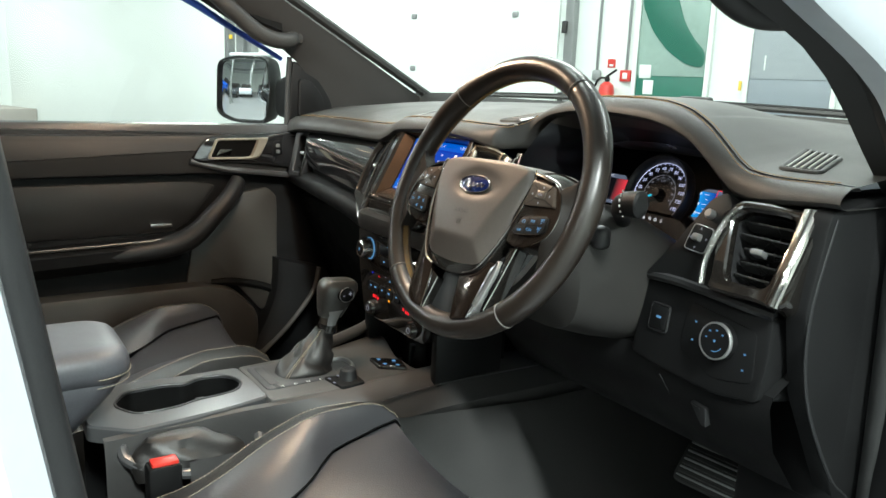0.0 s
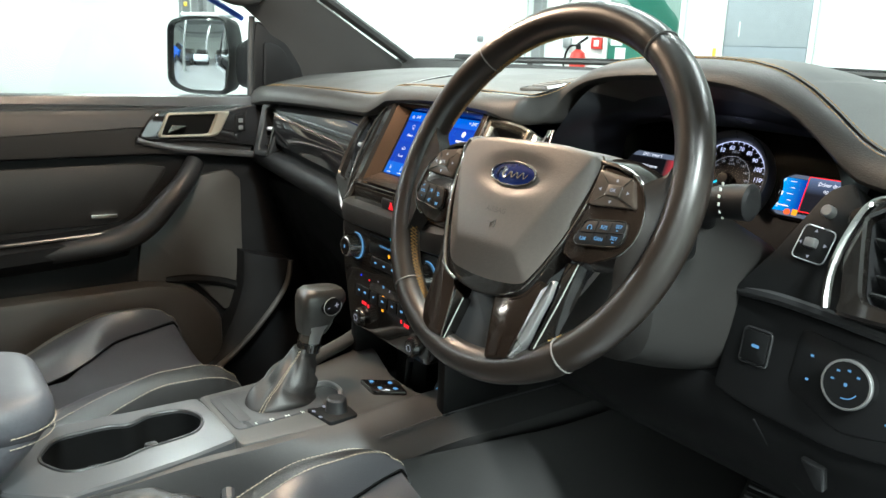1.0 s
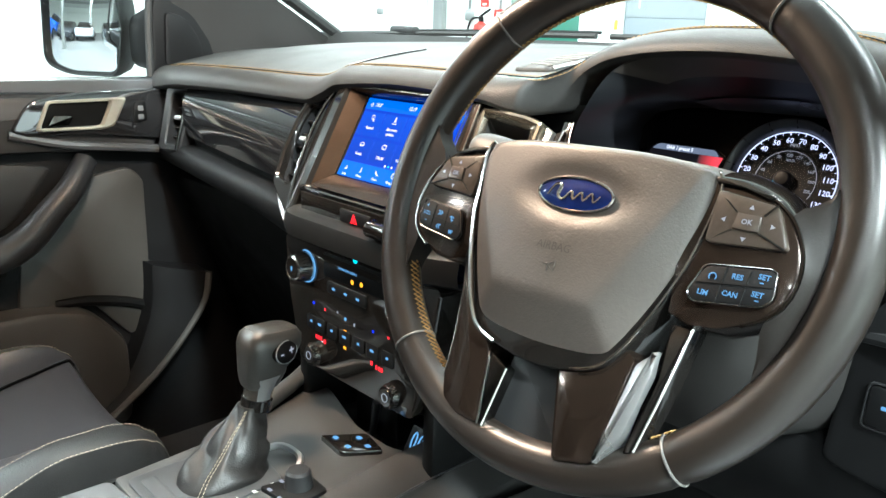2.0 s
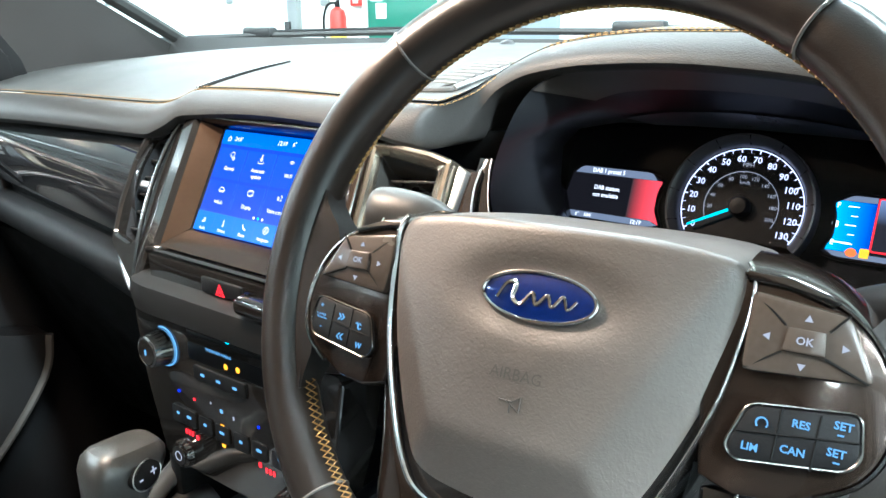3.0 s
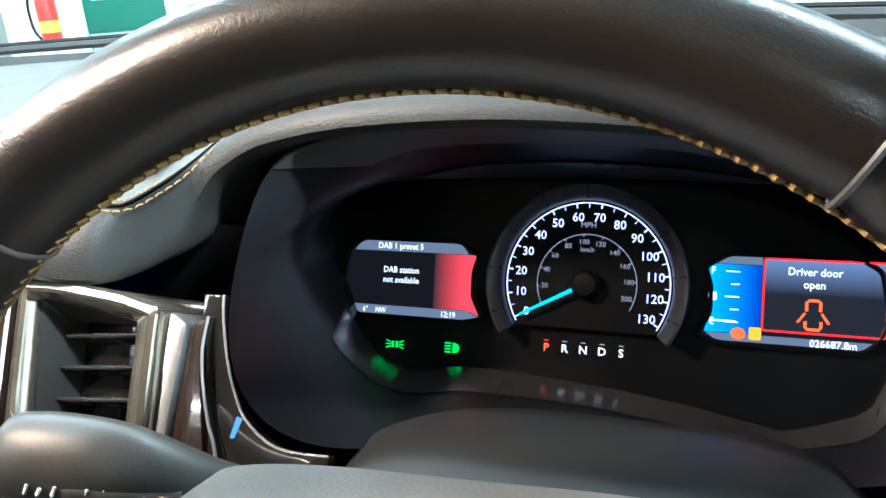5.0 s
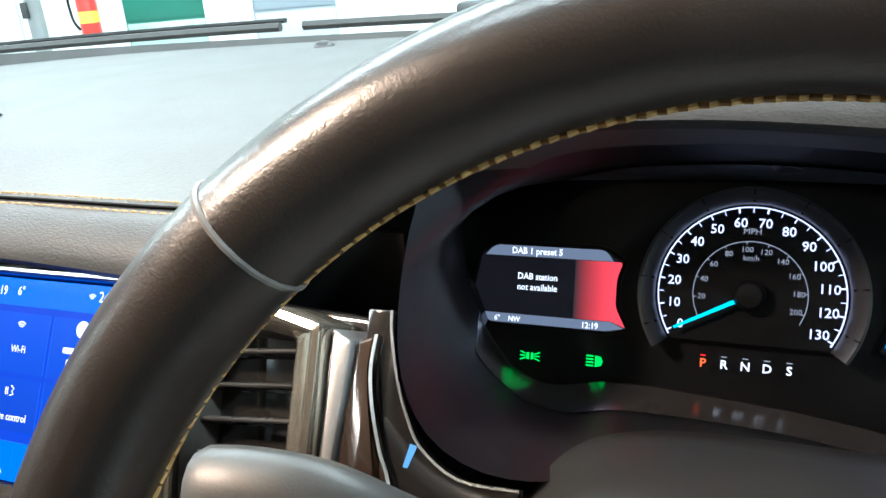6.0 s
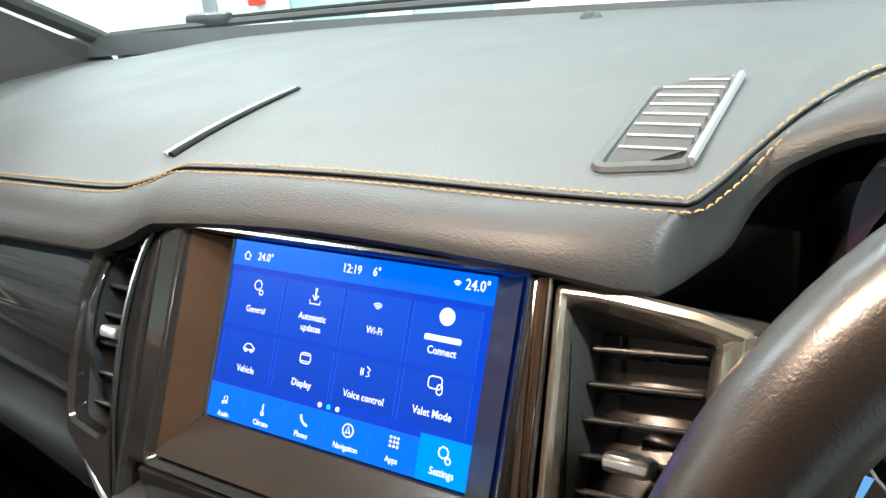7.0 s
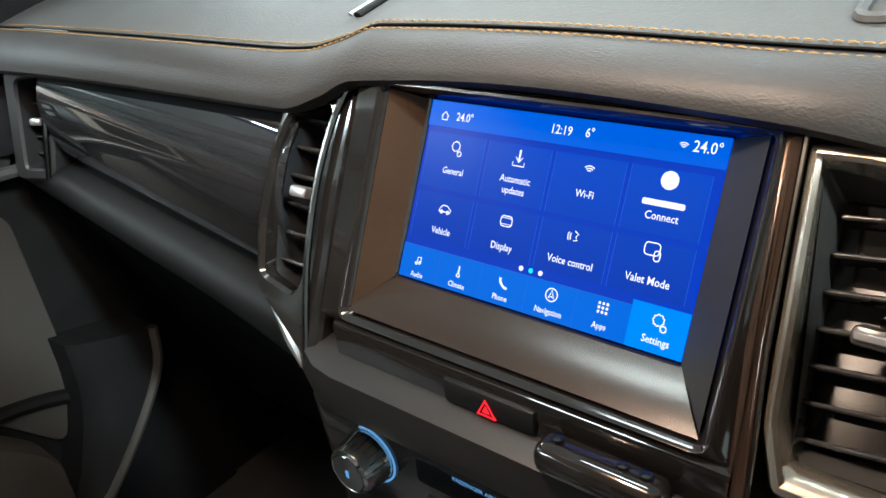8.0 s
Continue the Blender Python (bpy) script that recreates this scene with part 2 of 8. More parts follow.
HUB = surface("hub_vinyl", (0.074, 0.060, 0.052), 0.42, spec=0.9, var=0.14, scale=16, fine=320, bump=0.28, depth=0.0004, cells=760, rvar=0.2)
PLASTIC = surface("black_grained_plastic", (0.007, 0.007, 0.0074), 0.5, spec=0.16, var=0.2, scale=20, fine=900, bump=0.35, depth=0.0004)
GREY_PLASTIC = surface("charcoal_plastic", (0.018, 0.018, 0.019), 0.42, spec=0.4, var=0.15, scale=16, fine=900, bump=0.3, depth=0.0003)
CONSOLE_GREY = surface("grey_console_plastic", (0.058, 0.059, 0.062), 0.31, var=0.12, scale=18, fine=800, bump=0.25, depth=0.0003)
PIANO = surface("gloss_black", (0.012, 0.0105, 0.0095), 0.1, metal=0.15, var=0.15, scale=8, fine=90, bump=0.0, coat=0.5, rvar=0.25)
GLOSS_TRIM = surface("gloss_graphite_trim", (0.075, 0.075, 0.08), 0.05, metal=0.8, var=0.15, scale=6, fine=60, bump=0.0, coat=1.0)
CHROME = surface("satin_chrome", (0.62, 0.6, 0.57), 0.16, metal=1.0, var=0.06, scale=25, fine=300, bump=0.0, rvar=0.3)
SILVER = surface("silver_paint", (0.42, 0.42, 0.42), 0.3, metal=0.8, var=0.06, scale=30, fine=600, bump=0.05)
DARK_METAL = surface("dark_chrome", (0.11, 0.105, 0.1), 0.2, metal=1.0, var=0.1, scale=20, fine=200, bump=0.0)
RUBBER = surface("black_rubber", (0.018, 0.018, 0.018), 0.6, var=0.2, scale=30, fine=500, bump=0.2)
CARPET = surface("black_carpet", (0.03, 0.03, 0.031), 0.95, spec=0.15, var=0.4, scale=25, fine=1400, bump=0.35, depth=0.0006)
LINING = surface("grey_roof_lining", (0.46, 0.4, 0.34), 0.9, var=0.06, scale=12, fine=1500, bump=0.4)
PILLAR = surface("pillar_trim", (0.028, 0.027, 0.0265), 0.5, spec=0.35, var=0.1, scale=14, fine=900, bump=0.3, depth=0.0003)
THREAD = surface("tan_thread", (0.29, 0.165, 0.05), 0.7, var=0.25, scale=90, fine=900, bump=0.3)
PALE_THREAD = surface("beige_thread", (0.42, 0.36, 0.27), 0.7, var=0.25, scale=90, fine=900, bump=0.3)
BODY_WHITE = surface("white_car_paint", (0.5, 0.54, 0.58), 0.25, var=0.03, scale=4, fine=60, bump=0.0, coat=0.6)
WALL_WHITE = surface("white_wall_paint", (0.70, 0.745, 0.715), 0.6, var=0.05, scale=0.8, fine=30, bump=0.1, depth=0.002)
WALL_TRIM = surface("white_panel_paint", (0.70, 0.735, 0.705), 0.5, var=0.04, scale=1.5, fine=40, bump=0.05)
GREEN = surface("green_door_paint", (0.008, 0.12, 0.08), 0.35, var=0.1, scale=2, fine=50, bump=0.05)
PALE_GREEN = surface("pale_green_glass", (0.27, 0.37, 0.33), 0.2, var=0.15, scale=1.2, fine=20, bump=0.0)
GREY_DOOR = surface("grey_door_paint", (0.22, 0.25, 0.28), 0.4, var=0.08, scale=2, fine=50, bump=0.05)
PALE_GREY = surface("pale_grey_glass", (0.33, 0.36, 0.38), 0.2, var=0.1, scale=1.2, fine=20, bump=0.0)
STEEL = surface("grey_steel", (0.3, 0.31, 0.31), 0.45, metal=0.6, var=0.15, scale=6, fine=90, bump=0.1)
CONCRETE = surface("painted_concrete", (0.14, 0.145, 0.15), 0.35, var=0.2, scale=0.9, fine=25, bump=0.2, depth=0.003)
CEILING = surface("ceiling_sheet", (0.6, 0.62, 0.62), 0.7, var=0.1, scale=1.0, fine=30, bump=0.1)
RED = surface("red_paint", (0.55, 0.03, 0.02), 0.35, var=0.12, scale=20, fine=200, bump=0.05)
YELLOW = surface("yellow_label", (0.75, 0.5, 0.05), 0.5, var=0.08, scale=40, fine=200, bump=0.0)
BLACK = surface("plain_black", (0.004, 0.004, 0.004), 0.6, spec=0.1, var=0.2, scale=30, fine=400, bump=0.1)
GAUGE = surface("gauge_face", (0.003, 0.003, 0.0035), 0.4, var=0.2, scale=60, fine=500, bump=0.0, spec=0.1)
SIDE_GREY = surface("grey_wall_paint", (0.5, 0.52, 0.52), 0.6, var=0.08, scale=0.8, fine=30, bump=0.1, depth=0.002)
LEDGE = surface("ledge_plastic", (0.010, 0.0092, 0.0086), 0.4, spec=0.35, var=0.12, scale=18, fine=800, bump=0.25, depth=0.0003)
MIRROR = surface("mirror_glass", (0.9, 0.92, 0.92), 0.02, metal=1.0, var=0.01, scale=10, fine=50, bump=0.0)
BADGE_BLUE = surface("badge_blue_enamel", (0.006, 0.02, 0.13), 0.12, metal=0.2, var=0.15, scale=90, fine=500, bump=0.0, coat=0.8)
GLASS = clear("clear_glass", (0.97, 1.0, 0.985))
LENS = clear("gauge_lens", (0.95, 0.95, 0.96), see=0.95, gloss=0.012)

LIT_WHITE = glow("lit_white", (0.86, 0.9, 1.0), 0.75)
LIT_DIAL = glow("lit_dial", (0.62, 0.68, 1.0), 0.8)
LIT_GREY = glow("lit_grey", (0.5, 0.53, 0.62), 0.35)
LIT_ICE = glow("lit_ice_blue", (0.2, 0.52, 0.95), 0.36)
LIT_CYAN = glow("lit_cyan", (0.02, 0.62, 0.85), 0.8)
LIT_RED = glow("lit_red", (1.0, 0.02, 0.03), 0.8)
LIT_ORANGE = glow("lit_orange", (1.0, 0.13, 0.03), 0.8)
LIT_AMBER = glow("lit_amber", (1.0, 0.38, 0.02), 0.8)
LIT_GREEN = glow("lit_green", (0.01, 0.75, 0.08), 0.7)
LIT_BLUE = glow("lit_blue", (0.01, 0.03, 1.0), 0.8)
SATIN = surface("satin_champagne_metal", (0.6, 0.55, 0.46), 0.34, metal=0.7, var=0.08, scale=30, fine=400, bump=0.05)
TUNNEL = surface("tunnel_trim", (0.03, 0.029, 0.029), 0.5, var=0.2, scale=12, fine=700, bump=0.35, depth=0.0004)
SHROUD = surface("shroud_plastic", (0.009, 0.0095, 0.011), 0.36, spec=0.22, var=0.2, scale=14, fine=700, bump=0.2, depth=0.0003)
# brown of the warm lamp's reflection put into the shelf's colour
SHELF = surface("warm_satin_shelf", (0.023, 0.0150, 0.0100), 0.22, metal=0.35, rvar=0.05, var=0.1, scale=20, fine=300, bump=0.05, spec=0.7)
# lower door plastic, made lighter for the light that falls on it
DOOR_LIT = surface("lit_door_plastic", (0.042, 0.039, 0.035), 0.42, spec=0.5, var=0.15, scale=14, fine=900, bump=0.3, depth=0.0003)
GRILLE_FACE = surface("demister_slat_plastic", (0.030, 0.028, 0.025), 0.5, spec=0.3, var=0.12, scale=40, fine=700, bump=0.2, depth=0.0003)
DOOR_LEATHER = surface("black_door_leather", (0.014, 0.013, 0.0125), 0.42, spec=0.45, var=0.2, scale=18, fine=260, bump=0.45, depth=0.0005, cells=620)
# hub vinyl made darker, to draw the shading of embossed marks
EMBOSS_SHADE = surface("emboss_shade_vinyl", (0.055, 0.049, 0.045), 0.4, var=0.1, scale=30, fine=400, bump=0.1)
# warm light on the hood's underside, put into a lighter brown
HOOD_GLOW = surface("hood_glow_strip", (0.05, 0.042, 0.037), 0.5, spec=0.4, var=0.15, scale=14, fine=500, bump=0.3, depth=0.0003)
# gloss black spokes; brown reflection of the warm cabin put into the colour
SPOKE = surface("gloss_warm_black", (0.036, 0.024, 0.018), 0.17, metal=0.7, var=0.2, scale=12, fine=120, bump=0.0, coat=0.5, rvar=0.25)
COLUMN = surface("column_plastic", (0.024, 0.0225, 0.0215), 0.5, spec=0.2, var=0.15, scale=16, fine=900, bump=0.3, depth=0.0003)
SHIFTER = surface("charcoal_console_plastic", (0.072, 0.071, 0.070), 0.36, var=0.15, scale=18, fine=800, bump=0.25, depth=0.0003)
SLAT = surface("vent_slat_plastic", (0.03, 0.03, 0.03), 0.27, var=0.12, scale=30, fine=700, bump=0.1)
STALK_GREY = surface("stalk_plastic", (0.032, 0.030, 0.027), 0.42, var=0.12, scale=22, fine=800, bump=0.25, depth=0.0003)
# key gloss, its brown taken from what it reflects
KEY_GLOSS = surface("gloss_key_plastic", (0.055, 0.043, 0.035), 0.25, var=0.15, scale=25, fine=300, bump=0.05)
# gloss trim by the vent and screen, warm reflection as its brown base
WARM_GLOSS = surface("gloss_warm_black", (0.05, 0.03, 0.02), 0.14, metal=0.6, var=0.15, scale=20, fine=120, bump=0.0, coat=0.6)
CHAMPAGNE = surface("polished_champagne", (0.44, 0.38, 0.31), 0.17, metal=0.9, var=0.06, scale=25, fine=300, bump=0.0, rvar=0.3)
# the left bezel wall's warm reflection as a base colour
WARM_WALL = surface("warm_satin_wall", (0.055, 0.031, 0.018), 0.24, metal=0.6, var=0.1, scale=20, fine=300, bump=0.03)
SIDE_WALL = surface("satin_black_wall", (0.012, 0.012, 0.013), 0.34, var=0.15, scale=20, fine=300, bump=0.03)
SURROUND = surface("gloss_lens_surround", (0.026, 0.024, 0.024), 0.17, spec=1.0, var=0.15, scale=20, fine=300, bump=0.0, rvar=0.3)
VENT_PALE = surface("pale_grille_plastic", (0.22, 0.22, 0.21), 0.45, var=0.1, scale=30, fine=300, bump=0.05)
RING_GREY = surface("dial_ring_plastic", (0.022, 0.022, 0.027), 0.35, spec=0.5, var=0.12, scale=40, fine=500, bump=0.05)
# the displays' blue reflection above the lens, as a base colour
VISOR_REFLECTION = surface("visor_display_reflection", (0.030, 0.033, 0.042), 0.3, spec=0.9, var=0.12, scale=30, fine=300, bump=0.0)
WINDOW_BLUE = surface("blue_window_edge", (0.01, 0.05, 0.32), 0.3, var=0.1, scale=20, fine=200, bump=0.0)
UI_BACK = glow("ui_blue", (0.0, 0.045, 0.50), 0.54, ("X", -0.09, 0.09, (0.0, 0.048, 0.54)))
UI_TILE = glow("ui_tile_blue", (0.0, 0.036, 0.40), 0.54, ("Z", 1.27, 1.36, (0.0, 0.082, 0.64)))
UI_TOP = glow("ui_status_blue", (0.0, 0.125, 0.74), 0.58)
UI_BAR = glow("ui_bar_blue", (0.0, 0.145, 0.72), 0.58)
UI_PICK = glow("ui_pick_blue", (0.0, 0.22, 0.85), 0.7)
UI_LINE = glow("ui_line_blue", (0.03, 0.14, 0.75), 0.6)
UI_CYAN = glow("ui_cyan", (0.02, 0.65, 0.85), 0.8)

# ---- the hall round the car ----
WALL = frame_of((0, 8.2, 0), (0.938, 0.347, 0), (0, 0, 1))   # x along the wall, y up, z towards the car


def structure(name, bm, material, label, category="wall", smooth=True):
    ob = part(name, bm, material, None, label, smooth)
    return tagged(ob, kind="structure", category=category)


def slab(x0, x1, y0, y1, z0, z1, bevel=0.0):
    return block((x0 + x1) / 2, (y0 + y1) / 2, (z0 + z1) / 2, x1 - x0, y1 - y0, z1 - z0, bevel)


def on_wall(x0, x1, z0, z1, d0, d1, bevel=0.004):
    return block((x0 + x1) / 2, (z0 + z1) / 2, (d0 + d1) / 2, x1 - x0, z1 - z0, d1 - d0, bevel, m=WALL)


structure("floor", slab(-26, 22, -22, 20, -0.2, 0.0), CONCRETE, "grey painted concrete hall floor", "floor")
structure("ceiling", slab(-26, 22, -22, 20, 6.0, 6.2), CEILING, "pale corrugated hall ceiling", "ceiling")
structure("wall_front", on_wall(-26, 20, 0, 6.0, -0.3, 0.0, 0), WALL_WHITE, "white painted hall wall")
structure("wall_left", slab(-25.2, -25, -22, 6, 0, 6), WALL_WHITE, "white painted hall wall")
# unseen white wall, set close to bounce light into the cabin
structure("bounce_wall_right", slab(9.0, 9.2, -16, 11.6, 0, 6), WALL_WHITE, "white painted hall wall")
structure("wall_back", slab(-26, 22, -16.2, -16, 0, 6), SIDE_GREY, "grey painted hall wall")
# big white sectional door in the wall, with its fixings
hall_door = thing("sectional_door", (WALL @ V(-14.0, 0, 0.02)), "white sectional hall door with small grey fixings", "door", kind="structure")
part("panel", on_wall(-21.4, -6.95, 0.02, 5.0, 0.0, 0.04, 0.003), WALL_TRIM, hall_door)
for i in range(2):
    for z in (1.64, 2.34):
        s = -7.58 - i * 1.66
        part("fixing", on_wall(s - 0.045, s + 0.045, z - 0.035, z + 0.035, 0.04, 0.055, 0.006), STEEL, hall_door, "small grey fixing plate")
post = thing("door_post", (WALL @ V(-6.77, 0, 0.05)), "grey steel door post on the white wall", "post")
part("rail", on_wall(-6.82, -6.70, 0, 5.2, 0.0, 0.12, 0.01), STEEL, post)
part("hinge", on_wall(-6.84, -6.78, 2.1, 2.24, 0.12, 0.16, 0.004), RUBBER, post)
part("hinge", on_wall(-6.84, -6.78, 1.25, 1.4, 0.12, 0.16, 0.004), RUBBER, post)
for s in (-6.40, -6.02):
    c = thing("conduit", (WALL @ V(s, 1.66, 0.02)), "thin grey cable conduit on the wall", "conduit", "cable conduits")
    part("pipe", on_wall(s - 0.014, s + 0.014, 1.66, 5.2, 0.0, 0.03, 0.006), STEEL, c)
jb = thing("junction_box", (WALL @ V(-6.39, 1.56, 0.02)), "small round grey box under a conduit", "junction box")
part("box", on_wall(-6.45, -6.34, 1.56, 1.68, 0.0, 0.05, 0.02), STEEL, jb)
sg = thing("fire_sign", (WALL @ V(-6.22, 1.72, 0.0)), "small red and white fire safety sign", "sign")
part("board", on_wall(-6.27, -6.17, 1.71, 1.81, 0.0, 0.01, 0.002), RED, sg)
part("white_bar", on_wall(-6.245, -6.195, 1.725, 1.75, 0.01, 0.014, 0.001), WALL_TRIM, sg)
cp = thing("fire_call_point", (WALL @ V(-6.02, 1.56, 0.0)), "small red fire alarm call point", "call point")
part("case", on_wall(-6.085, -5.955, 1.555, 1.685, 0.0, 0.05, 0.006), RED, cp)
part("glass", on_wall(-6.05, -5.99, 1.585, 1.655, 0.05, 0.054, 0.002), WALL_TRIM, cp)
ext = thing("fire_extinguisher", (WALL @ V(-6.21, 1.02, 0.1)), "red fire extinguisher with yellow label hung on the wall", "fire extinguisher")
EX = Matrix.Translation(WALL @ V(-6.21, 1.02, 0.11))
part("cylinder", turned([(0.02, 0.0), (0.088, 0.01), (0.092, 0.03), (0.092, 0.42), (0.075, 0.49), (0.03, 0.525)], EX, 24), RED, ext)
part("label", turned([(0.0935, 0.14), (0.0935, 0.25), (0.09, 0.25), (0.09, 0.14)], EX, 24, True), YELLOW, ext, "yellow label band")
part("valve", turned([(0.028, 0.52), (0.03, 0.57), (0.012, 0.60)], EX, 14), BLACK, ext)
part("lever", tube([EX @ V(0.0, 0, 0.59), EX @ V(0.10, -0.02, 0.63), EX @ V(0.17, -0.03, 0.66)], 0.014, 6), BLACK, ext)
part("hose", tube(spline([EX @ V(-0.02, 0, 0.57), EX @ V(-0.13, -0.02, 0.55), EX @ V(-0.20, -0.02, 0.40), EX @ V(-0.19, -0.02, 0.18), EX @ V(-0.12, -0.02, 0.08)], 16), 0.013, 6), BLACK, ext, "black rubber hose")


def hall_pass_door(name, s0, s1, frame_mat, lower, pale, label):
    d = thing(name, (WALL @ V((s0 + s1) / 2, 0, 0.03)), label, "door")
    part("leaf", on_wall(s0, s1, 0.02, 2.75, 0.0, 0.045, 0.004), frame_mat, d)
    part("upper_pane", on_wall(s0 + 0.01, s1 - 0.01, 1.63, 2.74, 0.045, 0.052, 0.002), pale, d, "pale glazed upper pane")
    part("mid_panel", on_wall(s0 + 0.01, s1 - 0.01, 1.14, 1.62, 0.045, 0.055, 0.002), lower, d)
    part("lower_pane", on_wall(s0 + 0.01, s1 - 0.01, 0.04, 1.11, 0.045, 0.050, 0.002), pale, d, "pale glazed lower pane")
    part("frame_post", on_wall(s0 - 0.05, s0, 0, 2.85, 0.0, 0.07, 0.004), WALL_TRIM, d)
    part("frame_post", on_wall(s1, s1 + 0.05, 0, 2.85, 0.0, 0.07, 0.004), WALL_TRIM, d)
    return d


gd = hall_pass_door("green_door", -5.88, -5.08, GREEN, GREEN, PALE_GREEN, "green hall door with pale glazed panes")
stay = [(-5.86, 2.40), (-5.72, 2.12), (-5.52, 1.90), (-5.30, 1.76), (-5.10, 1.72), (-5.09, 1.90), (-5.22, 2.02), (-5.36, 2.22), (-5.46, 2.50), (-5.50, 2.74), (-5.86, 2.74)]
part("slanted_panel", plate(rounded(stay, 0.08), WALL, 0.052, 0.062, 0.003), GREEN, gd, "dark green slanted shape")
part("notice", on_wall(-5.84, -5.70, 1.60, 1.75, 0.056, 0.062, 0.002), WALL_TRIM, gd, "small white notice")
part("notice", on_wall(-5.78, -5.66, 1.42, 1.58, 0.056, 0.064, 0.002), WALL_TRIM, gd, "small white notice")
rd = hall_pass_door("grey_door", -4.60, -3.78, GREY_DOOR, GREY_DOOR, PALE_GREY, "blue-grey hall door with paler panes")
part("handle", on_wall(-4.69, -4.66, 1.50, 1.60, 0.07, 0.10, 0.004), YELLOW, rd, "brass door handle")
part("pull_strip", on_wall(-4.46, -4.445, 1.72, 1.87, 0.056, 0.062, 0.001), WALL_TRIM, rd)
pp = thing("wall_pipes", (WALL @ V(-12.95, 0, 0.1)), "grey vertical service pipes with a yellow tag", "pipe")
for s, r in ((-13.2, 0.05), (-12.85, 0.09), (-12.6, 0.05)):
    part("pipe", on_wall(s - r, s + r, 1.0, 5.2, 0.04, 0.2, 0.02), STEEL, pp)
part("tag", on_wall(-13.09, -13.02, 2.03, 2.10, 0.2, 0.22, 0.004), YELLOW, pp, "yellow tag")
bench = thing("wall_ledge", (WALL @ V(-21, 0, 0.4)), "low grey-brown ledge along the wall", "ledge")
part("ledge", on_wall(-23.5, -20.2, 0.0, 0.52, 0.04, 0.9, 0.02), surface("ledge_paint", (0.33, 0.3, 0.27), 0.6, scale=2, fine=40), bench)

# behind the car, seen in the door mirror: columns, beams and parked cars
for i, (x, y) in enumerate(((-3.4, -6.0), (-5.4, -11.0), (-1.8, -11.0), (2.5, -11.0), (-8.5, -8.0))):
    c = thing("steel_column", (x, y, 0), "grey painted steel hall column", "column", "hall columns")
    part("shaft", slab(x - 0.14, x + 0.14, y - 0.14, y + 0.14, 0, 5.0, 0.01), STEEL, c)
    part("foot", slab(x - 0.22, x + 0.22, y - 0.22, y + 0.22, 0, 0.03, 0.004), STEEL, c)
for y in (-4.2, -7.0, -10.0, -13.0):
    b = thing("roof_beam", (0, y, 5.0), "grey steel roof beam under the ceiling", "beam", "roof beams")
    part("web", slab(-24.8, 16.8, y - 0.03, y + 0.03, 4.75, 5.3), STEEL, b)
    part("flange", slab(-24.8, 16.8, y - 0.12, y + 0.12, 4.72, 4.75), STEEL, b)
    part("flange", slab(-24.8, 16.8, y - 0.12, y + 0.12, 5.3, 5.33), STEEL, b)
mz = thing("mezzanine_rail", (0, -14.0, 2.6), "pale cladding band along the far wall", "cladding")
part("band", slab(-24.8, 16.8, -16.0, -15.6, 2.7, 3.4, 0.01), WALL_TRIM, mz)
part("band", slab(-24.8, 16.8, -16.0, -15.7, 4.0, 4.3, 0.01), STEEL, mz)
part("support_wall", slab(-24.8, 16.8, -16.0, -15.8, 0.0, 2.7, 0.01), WALL_TRIM, mz)
for lx, ly, watts, length in LAMPS:
    f = thing("strip_light_fitting", (lx, ly, 5.27), "white strip light fitting hung from the ceiling", "ceiling light", "strip lights")
    part("housing", slab(lx - length / 2 - 0.05, lx + length / 2 + 0.05, ly - 0.2, ly + 0.2, 5.27, 5.36, 0.01), WALL_TRIM, f)
    for dx in (-0.4 * length, 0.4 * length):
        part("hanger", tube([V(lx + dx, ly, 5.36), V(lx + dx, ly, 6.0)], 0.008, 6), STEEL, f)


